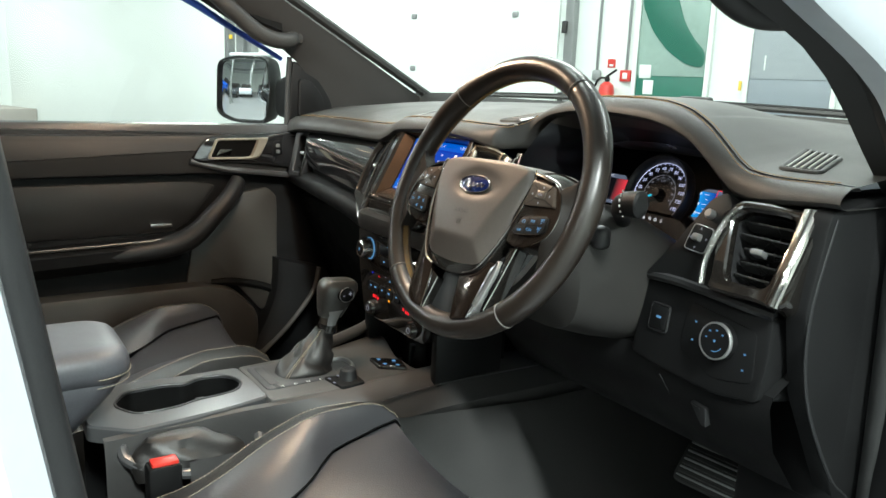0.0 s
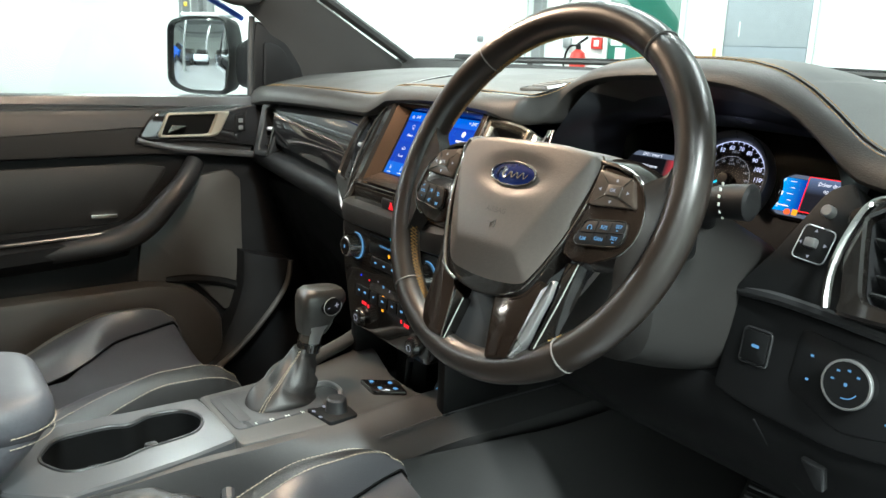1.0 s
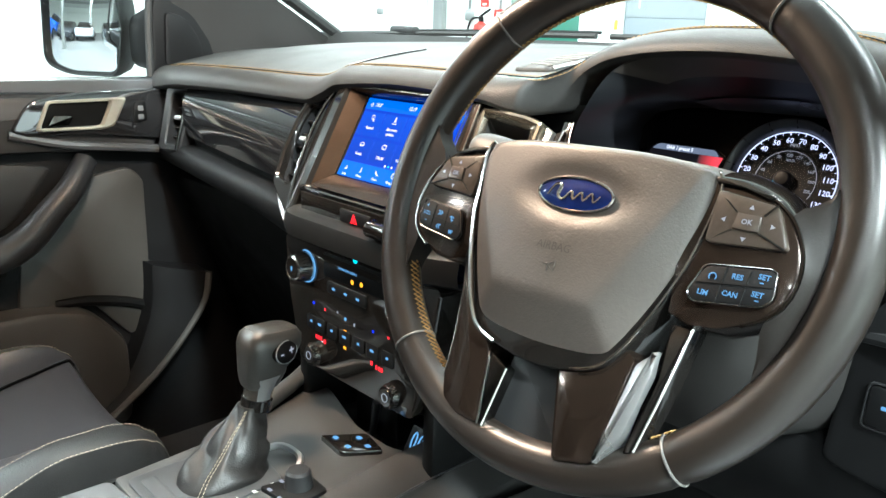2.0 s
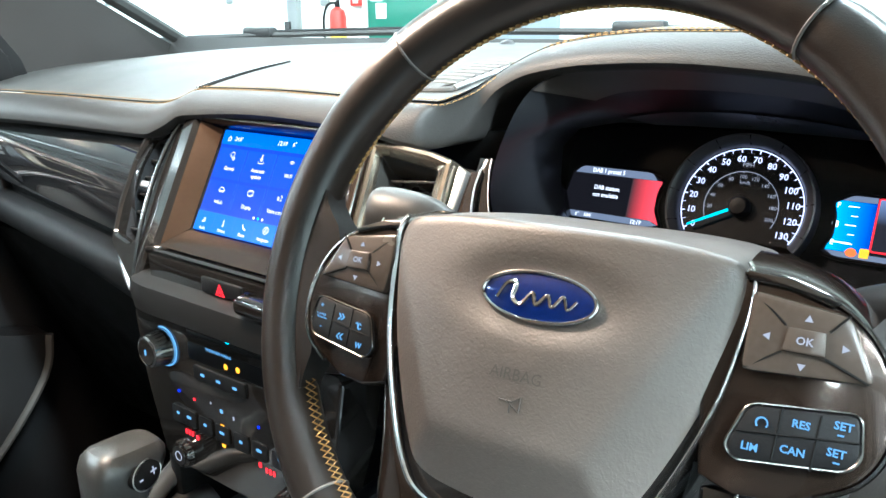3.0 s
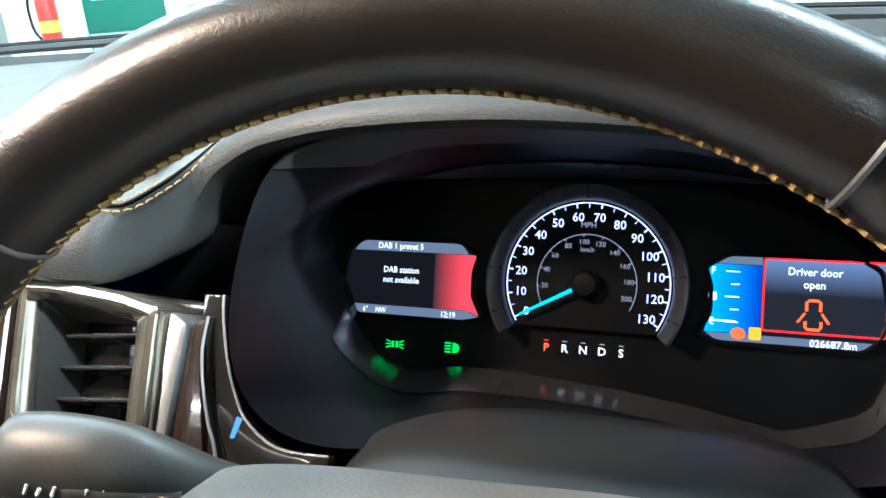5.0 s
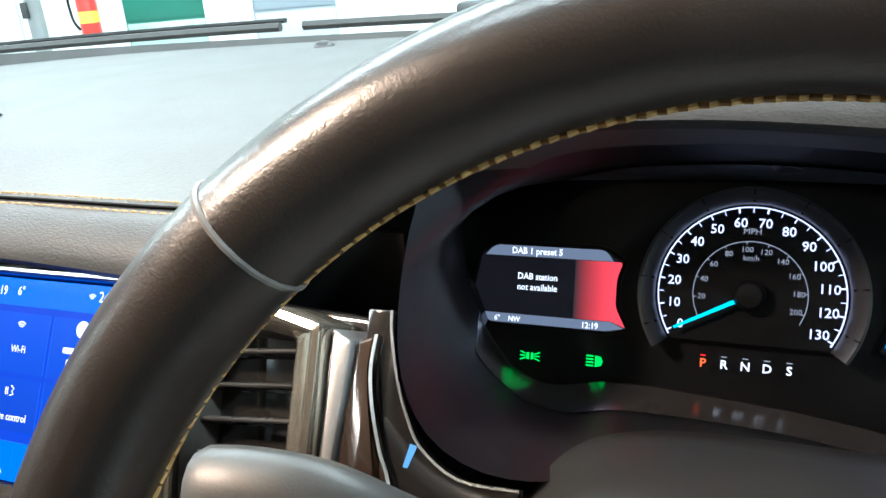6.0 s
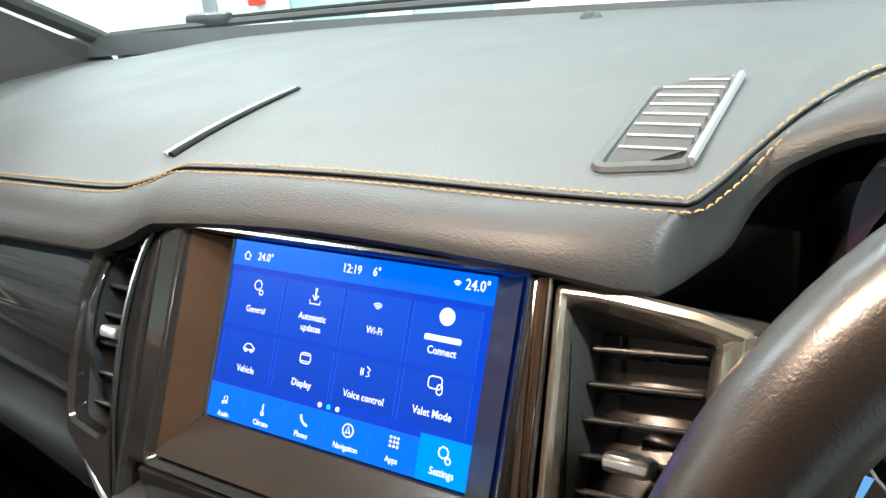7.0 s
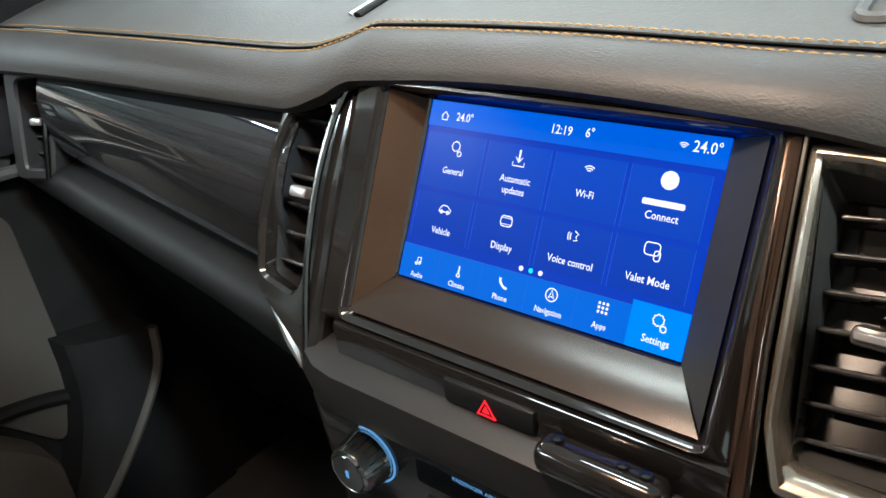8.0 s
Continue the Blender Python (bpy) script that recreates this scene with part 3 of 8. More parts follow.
def parked_car(x, y, paint, label):
    """A parked hatchback facing the camera's side of the hall."""
    t = thing("parked_car", (x, y, 0), label, "car", "parked cars")
    secs = [(-2.1, 0.45, 0.62, 0.75), (-1.9, 0.32, 0.80, 0.85), (-1.0, 0.28, 0.98, 0.90), (-0.2, 0.27, 1.0, 0.91), (1.0, 0.28, 1.02, 0.90), (1.9, 0.32, 0.98, 0.86), (2.1, 0.45, 0.75, 0.78)]
    rings = [[V(x + sx * w * hw, y + d, z) for sx, z, w in ((-1, lo, 0.92), (-1, (lo + hi) / 2, 1.0), (-1, hi, 0.93), (1, hi, 0.93), (1, (lo + hi) / 2, 1.0), (1, lo, 0.92))] for d, lo, hi, hw in secs]
    part("body", loft(rings), paint, t)
    rings = [[V(x + sx * w, y + d, z) for sx, z, w in ((-1, 0.97, 0.84), (-1, top, wt), (1, top, wt), (1, 0.97, 0.84))] for d, top, wt in ((-1.75, 1.02, 0.78), (-1.2, 1.42, 0.66), (0.2, 1.46, 0.66), (1.1, 1.02, 0.76))]
    part("glasshouse", loft(rings), PIANO, t, "dark car windows")
    part("roof", slab(x - 0.64, x + 0.64, y - 1.15, y + 0.15, 1.43, 1.485, 0.02), paint, t)
    for sx in (-1, 1):
        for d in (-1.3, 1.3):
            m = Matrix.Translation((x + sx * 0.80, y + d, 0.32)) @ Matrix.Rotation(radians(90), 4, "Y")
            w = part("wheel", turned([(0.20, 0.09), (0.30, 0.10), (0.32, 0.05), (0.32, -0.05), (0.30, -0.10), (0.20, -0.09)], m, 24), RUBBER, t)
            part("rim", turned([(0.02, 0.105), (0.19, 0.10), (0.21, 0.08)], m, 24), SILVER, w)
        part("headlight", block(x + sx * 0.62, y + 2.0, 0.72, 0.32, 0.12, 0.14, 0.04), CHROME, t, "clear headlight")


CAR_BLUE = surface("blue_car_paint", (0.01, 0.08, 0.42), 0.2, metal=0.3, var=0.05, scale=3, fine=40, bump=0.0, coat=0.8)
CAR_DARK = surface("dark_car_paint", (0.03, 0.035, 0.045), 0.2, metal=0.3, var=0.05, scale=3, fine=40, bump=0.0, coat=0.8)
parked_car(-6.4, -10.2, CAR_BLUE, "glossy blue parked hatchback in the hall")
parked_car(-4.3, -10.0, CAR_DARK, "dark grey parked hatchback in the hall")
parked_car(-2.3, -10.4, BODY_WHITE, "white parked hatchback in the hall")
parked_car(0.2, -9.8, CAR_DARK, "dark grey parked hatchback in the hall")

# ---- the cabin's shell ----
def mirrored(pts, side):
    return [Vector((p[0] * side, p[1], p[2])) for p in pts]


def band(a, b, thick, n=14, bulge=0.012):
    """A padded strip between two lines of the same length, its face bulged to the first normal's side."""
    A, B = spline(a, n), spline(b, n)
    rings = []
    for i in range(n):
        t = (A[min(n - 1, i + 1)] - A[max(0, i - 1)]).normalized()
        w = B[i] - A[i]
        nn = t.cross(w).normalized()
        ring = []
        for k in range(9):
            f = k / 8
            ring.append(A[i] + w * f + nn * (bulge * math.sin(math.pi * f)))
        for k in range(8, -1, -1):
            f = k / 8
            ring.append(A[i] + w * f - nn * thick)
        rings.append(ring)
    return loft(rings)


structure("cabin_floor", slab(-0.78, 0.78, -1.6, 0.75, 0.56, 0.62, 0.01), CARPET, "black carpeted cabin floor", "floor")
structure("firewall", slab(-0.78, 0.78, 0.62, 0.66, 0.5, 1.3, 0.01), CARPET, "black carpeted footwell bulkhead", "wall")
structure("roof_lining", loft([[V(x, y, 1.80 + 0.035 * (1 - (x / 0.7) ** 2) + 0.02 * (1 - abs(y + 1.1) / 0.8)) for x in np.linspace(-0.64, 0.64, 13)] + [V(x, y, 1.90) for x in np.linspace(0.64, -0.64, 13)] for y in np.linspace(-1.9, -0.36, 9)]), LINING, "pale grey fabric roof lining", "ceiling")
for s in (-1, 1):
    structure("kick_panel", slab(min(0.742 * s, 0.78 * s), max(0.742 * s, 0.78 * s), 0.14, 0.64, 0.58, 1.34, 0.006), PLASTIC, "black footwell side panel", "wall")
# unseen rear sides, added to keep light from behind out of the cabin
for s, y0 in ((-1, -1.27), (1, -1.06)):
    structure("rear_light_block", slab(min(0.72 * s, 0.80 * s), max(0.72 * s, 0.80 * s), -1.95, y0, 0.5, 1.30, 0.006), PLASTIC, "unseen dark panel blocking light from behind", "wall")
    structure("rear_pane_block", slab(min(0.735 * s, 0.742 * s), max(0.735 * s, 0.742 * s), -1.95, y0, 1.30, 1.86), PIANO, "unseen opaque dark pane blocking light from behind", "window")
structure("rear_bulkhead", slab(-0.76, 0.76, -1.95, -1.9, 0.5, 1.86, 0.01), PLASTIC, "dark rear cabin panel", "wall")

for side, word in ((-1, "passenger"), (1, "driver")):
    inner = [(-0.79, 0.46, 1.39), (-0.765, 0.42, 1.412), (-0.715, 0.19, 1.526), (-0.66, -0.044, 1.641), (-0.585, -0.37, 1.80)]
    outer = [(-0.765, 0.19, 1.31), (-0.745, 0.115, 1.39), (-0.728, 0.002, 1.515), (-0.718, -0.155, 1.590), (-0.67, -0.46, 1.755)]
    p_in, p_out = mirrored(inner, -side), mirrored(outer, -side)
    pil = thing("windscreen_pillar_trim", p_in[0], "dark grey moulded windscreen pillar trim", "pillar trim", kind="structure")
    part("trim", band(p_in, p_out, 0.03), PILLAR, pil)
    edge = [p + V(0, 0.02, 0.008) for p in spline(p_in, 24)]
    if side > 0:
        edge_o = spline([V(0.765, -0.46, 1.70), V(0.775, -0.30, 1.622), V(0.780, -0.136, 1.546), V(0.782, -0.005, 1.488), V(0.786, 0.06, 1.435), V(0.79, 0.10, 1.34)], 24)
        part("door_frame_skin", loft([[p + V(-0.035, 0.004, 0.004), p, p + V(0.012, 0.012, 0.012), p + V(0.015, 0.10, 0.075), p + V(-0.035, 0.11, 0.08)] for p in edge_o]), BODY_WHITE, pil, "white painted door frame")
    part("windscreen_seal", tube(edge, 0.012, 8), RUBBER, pil, "black windscreen edge seal")
    body = [(p + q) / 2 + V(0.05 * side, 0.0, 0.02) for p, q in zip(spline(p_in, 16), spline(p_out, 16))]
    part("outer_skin", tube(body, 0.05, 10, flatten=0.6), BODY_WHITE, pil, "white painted outer pillar")
    # grab handle on the pillar
    g = [V(0.706 * side, 0.000, 1.560), V(0.686 * side, -0.015, 1.550), V(0.672 * side, -0.055, 1.548), V(0.668 * side, -0.10, 1.562), V(0.664 * side, -0.15, 1.597), V(0.658 * side, -0.21, 1.643), V(0.654 * side, -0.27, 1.688), V(0.664 * side, -0.30, 1.712), V(0.684 * side, -0.30, 1.716)]
    grab = thing("grab_handle", g[0], "dark grey moulded grab handle on the windscreen pillar", "handle", "grab handles")
    part("grip", tube(spline(g, 32), 0.017, 12, flatten=1.15), PILLAR, grab)
    # black plate, the shade behind the grip put into its colour
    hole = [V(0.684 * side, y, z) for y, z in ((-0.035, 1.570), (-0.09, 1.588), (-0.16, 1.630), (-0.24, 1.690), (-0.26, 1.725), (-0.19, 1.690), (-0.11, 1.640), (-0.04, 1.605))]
    part("recess", loft([[p + V(0.012 * side, 0, 0) for p in hole], hole]), BLACK, grab, "black plate for the shaded hollow behind the grip")
    for q in (g[0], g[-1]):
        part("mount", block(q.x, q.y, q.z, 0.03, 0.05, 0.035, 0.01), PILLAR, grab)

# windscreen glass
base_l = [V(x, 0.47 - 0.10 * (x / 0.77) ** 2, 1.428 - 0.02 * (x / 0.77) ** 2) for x in np.linspace(-0.77, 0.77, 15)]
top_l = [V(x * 0.76, -0.34 - 0.05 * (x / 0.77) ** 2, 1.82 - 0.01 * (x / 0.77) ** 2) for x in np.linspace(-0.77, 0.77, 15)]
glass_rows = [[a.lerp(b, f) + V(0, 0.05 * math.sin(math.pi * f), 0.04 * math.sin(math.pi * f)) for a, b in zip(base_l, top_l)] for f in np.linspace(0, 1, 9)]
screen = part("windscreen", loft(glass_rows, ring=False, cap=False), GLASS)
tagged(screen, "clear laminated windscreen", "windscreen", kind="structure")
screen.visible_shadow = False

# ---- dashboard ----
dash = thing("dashboard", (0, 0.2, 0.95), "dark soft-touch dashboard with stitched pad and gloss trim", "dashboard")
# along the car's width: the stitched edge (y, z), the brow's lower edge (y, z), the pad's back edge z
SX = [-0.76, -0.60, -0.40, -0.235, -0.20, -0.165, -0.13, 0.0, 0.125, 0.174, 0.184, 0.194, 0.212, 0.238, 0.28, 0.33, 0.39, 0.43, 0.47, 0.506, 0.535, 0.56, 0.585, 0.61, 0.66, 0.74]
SY = [0.030, 0.016, 0.012, 0.012, 0.012, 0.012, 0.012, 0.012, 0.010, 0.011, 0.028, 0.050, 0.068, 0.083, 0.088, 0.088, 0.088, 0.088, 0.087, 0.084, 0.078, 0.071, 0.062, 0.055, 0.050, 0.050]
SZ = [1.366, 1.373, 1.377, 1.378, 1.380, 1.388, 1.398, 1.401, 1.400, 1.400, 1.405, 1.414, 1.429, 1.4425, 1.451, 1.4545, 1.4545, 1.4525, 1.445, 1.430, 1.413, 1.397, 1.383, 1.375, 1.373, 1.375]
LX = [-0.76, -0.60, -0.40, -0.20, -0.165, -0.13, 0.0, 0.125, 0.166, 0.181, 0.192, 0.207, 0.237, 0.29, 0.35, 0.43, 0.47, 0.508, 0.540, 0.567, 0.592, 0.62, 0.66, 0.74]
LY = [-0.006, -0.020, -0.022, -0.022, -0.021, -0.020, -0.020, -0.022, -0.010, 0.030, 0.044, 0.048, 0.050, 0.050, 0.050, 0.050, 0.050, 0.050, 0.048, 0.046, 0.042, 0.036, 0.026, 0.020]
LZ = [1.328, 1.342, 1.348, 1.350, 1.360, 1.374, 1.382, 1.378, 1.370, 1.372, 1.392, 1.409, 1.423, 1.4315, 1.4340, 1.4295, 1.422, 1.408, 1.387, 1.366, 1.352, 1.348, 1.352, 1.358]
BZ = ([-0.76, -0.5, -0.25, 0.0, 0.3, 0.5, 0.76], [1.400, 1.419, 1.426, 1.428, 1.430, 1.424, 1.402])
BY = ([-0.76, -0.5, 0.0, 0.5, 0.76], [0.40, 0.45, 0.475, 0.45, 0.40])


def stitch_line(x):
    return V(x, ease(x, SX, SY), ease(x, SX, SZ))


def brow_line(x):
    return V(x, ease(x, LX, LY), ease(x, LX, LZ))


def pad_z(x, y):
    """Height of the pad's top at (x, y), behind the stitched edge."""
    f = stitch_line(x)
    yb, zb = ease(x, *BY), ease(x, *BZ)
    hood = max(0.0, min(1.0, (f.z - 1.40) / 0.05)) if x > 0.1 else 0.0
    s = max(0.0, min(1.0, (y - f.y) / (yb - f.y)))
    plain = f.z + (zb - f.z) * (1 - (1 - s) ** (3.0 if x < 0.5 else 1.6))
    over = f.z + (zb - f.z) * (s * s * (3 - 2 * s)) + 0.006 * math.sin(math.pi * min(1, s * 1.6))
    return plain * (1 - hood) + over * hood


xs_dash = sorted(set([round(v, 4) for v in np.concatenate([np.linspace(-0.76, 0.74, 76), np.linspace(-0.22, -0.12, 16), np.linspace(0.15, 0.25, 30), np.linspace(0.46, 0.60, 30)])]))
rows = []
for x in xs_dash:
    f, yb = stitch_line(x), ease(x, *BY)
    rows.append([V(x, f.y + (yb - f.y) * (k / 14) ** 1.3, pad_z(x, f.y + (yb - f.y) * (k / 14) ** 1.3)) for k in range(15)] + [V(x, yb + 0.03, ease(x, *BZ) - 0.03)])
part("top_pad", loft(rows, ring=False, cap=False), PAD, dash, "grey soft-touch dash pad, grained")
rows = []
for x in xs_dash:
    f, l = stitch_line(x), brow_line(x)
    d = l - f
    row = [f + V(0, 0.004, -0.006), f + V(0, 0.001, -0.0012)]
    for k in range(1, 10):
        t = k / 9
        row.append(f + V(0, d.y * math.sin(t * math.pi / 2) ** 0.9, d.z * (1 - math.cos(t * math.pi / 2)) ** 0.9) + V(0, -0.001, -0.0006))
    row += [l + V(0, 0.003, -0.005), l + V(0, 0.014, -0.008), l + V(0, 0.04, -0.008), l + V(0, 0.10, -0.008)]
    rows.append(row)
part("brow", loft(rows, ring=False, cap=False), BROW, dash, "stitched leather brow, shade put into a darker colour")


def stitches(line, name, material, parent, length=0.0042, gap=0.0016, r=0.00045, lift=0.0006, label=""):
    """Short thread stitches along a dense line of points."""
    bms, run, k = [], 0.0, 0
    pts = [Vector(p) for p in line]
    dist = [0.0]
    for a, b in zip(pts, pts[1:]):
        dist.append(dist[-1] + (b - a).length)
    s = 0.0
    verts, faces = [], []

    def at(d):
        i = int(np.searchsorted(dist, d)) - 1
        i = max(0, min(len(pts) - 2, i))
        return pts[i].lerp(pts[i + 1], (d - dist[i]) / max(1e-9, dist[i + 1] - dist[i]))
    while s + length < dist[-1]:
        a, c, b = at(s), at(s + length / 2), at(s + length)
        t = (b - a).normalized()
        u = Vector((0, -0.45, 0.9))
        u = (u - t * u.dot(t)).normalized()
        w = t.cross(u)
        o = len(verts)
        for p, h in ((a, 0.0), (c, lift), (b, 0.0)):
            for j in range(5):
                an = 2 * math.pi * j / 5
                verts.append(p + u * (h + r * math.sin(an)) + w * r * math.cos(an))
        for q in range(2):
            for j in range(5):
                faces.append((o + q * 5 + j, o + q * 5 + (j + 1) % 5, o + q * 5 + 5 + (j + 1) % 5, o + q * 5 + 5 + j))
        s += length + gap
    me = bpy.data.meshes.new(name)
    me.from_pydata([tuple(v) for v in verts], [], faces)
    ob = put(name, me, material, parent, label)
    tagged(ob, kind="stuff")
    return ob


def seam_points(off, x0, x1, n=500):
    """Points parallel to the stitched edge, off metres behind (+) or in front of it (-)."""
    out = []
    for i in range(n):
        x = x0 + (x1 - x0) * i / (n - 1)
        p, q = stitch_line(x), stitch_line(x + 0.002)
        t = (q - p).normalized()
        side = Vector((0, 0.9, 0.2 if off > 0 else 0.55))
        side = (side - t * side.dot(t)).normalized()
        r = p + side * off
        if off > 0:
            r.z = max(r.z, pad_z(r.x, r.y)) + 0.0004
        else:
            d = brow_line(x) - p
            w = 2 / math.pi * math.asin(min(1.0, (-off / max(1e-4, abs(d.y))) ** (1 / 0.9)))
            far = V(0, d.y * math.sin(w * math.pi / 2) ** 0.9 - 0.0012, d.z * (1 - math.cos(w * math.pi / 2)) ** 0.9 - 0.0001)
            corner = max(0.0, min(1.0, 1.6 - abs(x - 0.17) / 0.06))
            r = p + far.lerp(side * off + V(0, 0, 0.0012), corner)
        out.append(r)
    return out


stitches(seam_points(0.0045, -0.70, 0.72), "stitching", THREAD, dash, label="tan thread stitching along the dash pad")
stitches(seam_points(-0.0055, -0.70, 0.72), "stitching", THREAD, dash, label="tan thread stitching along the dash pad")
part("seam_groove", tube([stitch_line(x) + V(0, 0, 0.0004) for x in xs_dash if -0.74 < x < 0.73], 0.0007, 6), BLACK, dash, "dark seam between the stitch rows")

# the carcass under the pad
part("carcass", slab(-0.73, 0.16, 0.10, 0.55, 1.05, 1.36, 0.01), PLASTIC, dash)
part("carcass_side", slab(0.60, 0.735, 0.10, 0.55, 0.9, 1.345, 0.01), PLASTIC, dash)

# passenger side: gloss trim, ridge and glove box front
rows, gap = [], []
for x in np.linspace(-0.60, -0.195, 24):
    g = (x + 0.60) / 0.405
    top, bot = V(x, 0.016 - 0.020 * g, 1.346), V(x, -0.002 - 0.043 * g, 1.252 - 0.016 * g)
    rows.append([top.lerp(bot, k / 14) + V(0, -0.018 * math.sin(math.pi * (k / 14) ** 0.8), 0) for k in range(15)])
    gap.append([bot + V(0, 0.001, 0.001), bot + V(0, 0.010, -0.004), V(x, 0.010 - 0.045 * g, 1.236 - 0.012 * g), V(x, -0.004 - 0.045 * g, 1.233 - 0.012 * g)])
part("gloss_trim", loft(rows, ring=False, cap=False), GLOSS_TRIM, dash, "glossy graphite passenger trim panel")
part("trim_gap", loft(gap, ring=False, cap=False), BLACK, dash, "dark groove under the gloss trim")
rows = []
for x in np.linspace(-0.74, -0.120, 26):
    g = (x + 0.60) / 0.405
    y0, z0 = -0.006 - 0.045 * g, 1.232 - 0.012 * g
    drop = 0.03 * max(0, g - 0.75)
    rows.append([V(x, y0 + 0.02, z0 + 0.004), V(x, y0 - 0.004, z0 + 0.001), V(x, y0 - 0.012, z0 - 0.003), V(x, y0 - 0.018, z0 - 0.011), V(x, y0 - 0.019, z0 - 0.022 - drop), V(x, y0 - 0.010, z0 - 0.038 - drop), V(x, y0 + 0.03, z0 - 0.055 - drop), V(x, y0 + 0.10, z0 - 0.10 - drop)])
part("ridge", loft(rows, ring=False, cap=False), PLASTIC, dash, "black soft ridge under the trim")
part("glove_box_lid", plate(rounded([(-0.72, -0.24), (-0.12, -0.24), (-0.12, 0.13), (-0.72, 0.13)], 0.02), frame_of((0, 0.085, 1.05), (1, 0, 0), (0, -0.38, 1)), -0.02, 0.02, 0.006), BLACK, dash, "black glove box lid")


def vent(m, outer, inner, slats, nub_at, frame_mat, parent, label, nub=True, n_guides=3, thick=0.012):
    """An air vent: rim, dark throat, slats and a small thumb wheel."""
    o = part("vent_rim", frame_plate(outer, inner, m, -0.02, thick, 0.0025), frame_mat, parent, label)
    part("throat", plate(inner, m, -0.06, -0.045, 0.0005), BLACK, o, "dark vent throat")
    wall_in = inset(inner, 0.0005)
    part("throat_wall", loft([[m @ V(x, y, z) for x, y in wall_in] for z in (-0.05, 0.0)], cap=False), GREY_PLASTIC, o)
    ys = [p[1] for p in inner]
    lo, hi = min(ys), max(ys)
    for k in range(slats):
        y = lo + (hi - lo) * (k + 0.7) / (slats + 0.4)
        cross = [p[0] for p, q in zip(inner, inner[1:] + inner[:1]) for _ in (0,) if min(p[1], q[1]) <= y <= max(p[1], q[1])]
        left, right = min(cross), max(cross)
        bm = block((left + right) / 2, y, -0.014, right - left - 0.001, 0.0028, 0.022, 0.001, 1, m=m @ Matrix.Translation((0, y, -0.014)) @ Matrix.Rotation(radians(-12), 4, "X") @ Matrix.Translation((0, -y, 0.014)))
        part("slat", bm, SLAT, o)
    cx = sum(p[0] for p in inner) / len(inner)
    for k in range(n_guides):
        x = cx + (k - (n_guides - 1) / 2) * 0.016
        part("guide_vane", block(x, (lo + hi) / 2, -0.034, 0.0015, hi - lo - 0.01, 0.016, 0, 1, m=m), BLACK, o)
    if nub:
        part("thumb_tab", block(nub_at[0], nub_at[1], 0.002, 0.016, 0.0075, 0.014, 0.002, 2, m=m), SILVER, o, "silver thumb tab")
    return o


TILT_UP = (0, 0.485, 0.875)
# left centre vent
LV = frame_of((0, -0.03, 1.30), (1, 0, 0), TILT_UP)
lo_outer = rounded([(-0.211, 0.020), (-0.203, 0.052), (-0.150, 0.068), (-0.1395, 0.066), (-0.1385, 0.0), (-0.134, -0.060), (-0.131, -0.105), (-0.141, -0.108), (-0.200, -0.072), (-0.211, -0.030)], 0.008)
lo_inner = rounded([(-0.204, 0.018), (-0.196, 0.045), (-0.166, 0.056), (-0.159, 0.050), (-0.159, 0.0), (-0.159, -0.030), (-0.160, -0.060), (-0.164, -0.068), (-0.196, -0.062), (-0.203, -0.028)], 0.006)
vl = vent(LV, lo_outer, lo_inner, 6, (-0.180, -0.004), PIANO, dash, "gloss black vent surround")
part("chrome_strip", tube([LV @ V(*p) for p in spline([(-0.196, 0.060, -0.002), (-0.206, 0.045, -0.004), (-0.2125, 0.020, -0.005), (-0.2135, -0.015, -0.005), (-0.2105, -0.048, -0.005), (-0.2020, -0.073, -0.005)], 28)], 0.0022, 8), DARK_METAL, vl, "bright chrome strip")
part("chrome_strip", tube([LV @ V(*p) for p in spline([(-0.146, 0.069, 0.013), (-0.152, 0.04, 0.016), (-0.154, 0.0, 0.017), (-0.150, -0.05, 0.016), (-0.142, -0.105, 0.010)], 24)], 0.0024, 8), DARK_METAL, vl, "dark chrome strip")
part("silver_foot", plate(rounded([(-0.1905, -0.082), (-0.172, -0.079), (-0.148, -0.104), (-0.148, -0.116), (-0.168, -0.103)], 0.004), LV, -0.004, 0.006, 0.002), SILVER, vl, "satin silver lower end")

# right centre vent
RV = frame_of((0, -0.015, 1.34), (1, 0, 0), TILT_UP)
ro_outer = rounded([(0.1225, 0.0260), (0.1455, 0.0265), (0.187, 0.0228), (0.2095, 0.0177), (0.2105, -0.030), (0.211, -0.095), (0.200, -0.118), (0.140, -0.118), (0.130, -0.09), (0.1255, -0.02)], 0.004)
ro_inner = rounded([(0.1290, 0.0172), (0.146, 0.0152), (0.180, 0.0112), (0.1930, 0.0095), (0.194, -0.04), (0.195, -0.088), (0.190, -0.104), (0.145, -0.104), (0.138, -0.085), (0.1325, -0.02)], 0.003)
rings = [[RV @ V(x, y, z) for x, y in o] for o, z in ((ro_outer, -0.02), (ro_outer, 0.009), (inset(ro_outer, 0.0015), 0.0118), (inset(ro_outer, 0.0045), 0.0125), (inset(ro_outer, 0.0065), 0.0112), (inset(ro_inner, -0.0042), 0.0095), (inset(ro_inner, -0.0005), 0.0045), (ro_inner, 0.002), (ro_inner, -0.02))]
vr = part("vent_rim", loft(rings, path=True), CHAMPAGNE, dash, "polished champagne vent surround")
throat = [(0.1350, 0.0070), (0.1885, 0.0085), (0.1895, -0.100), (0.1400, -0.101)]
mouth = rounded([(0.1290, 0.0172), (0.1930, 0.0095), (0.195, -0.103), (0.143, -0.104)], 0.002)
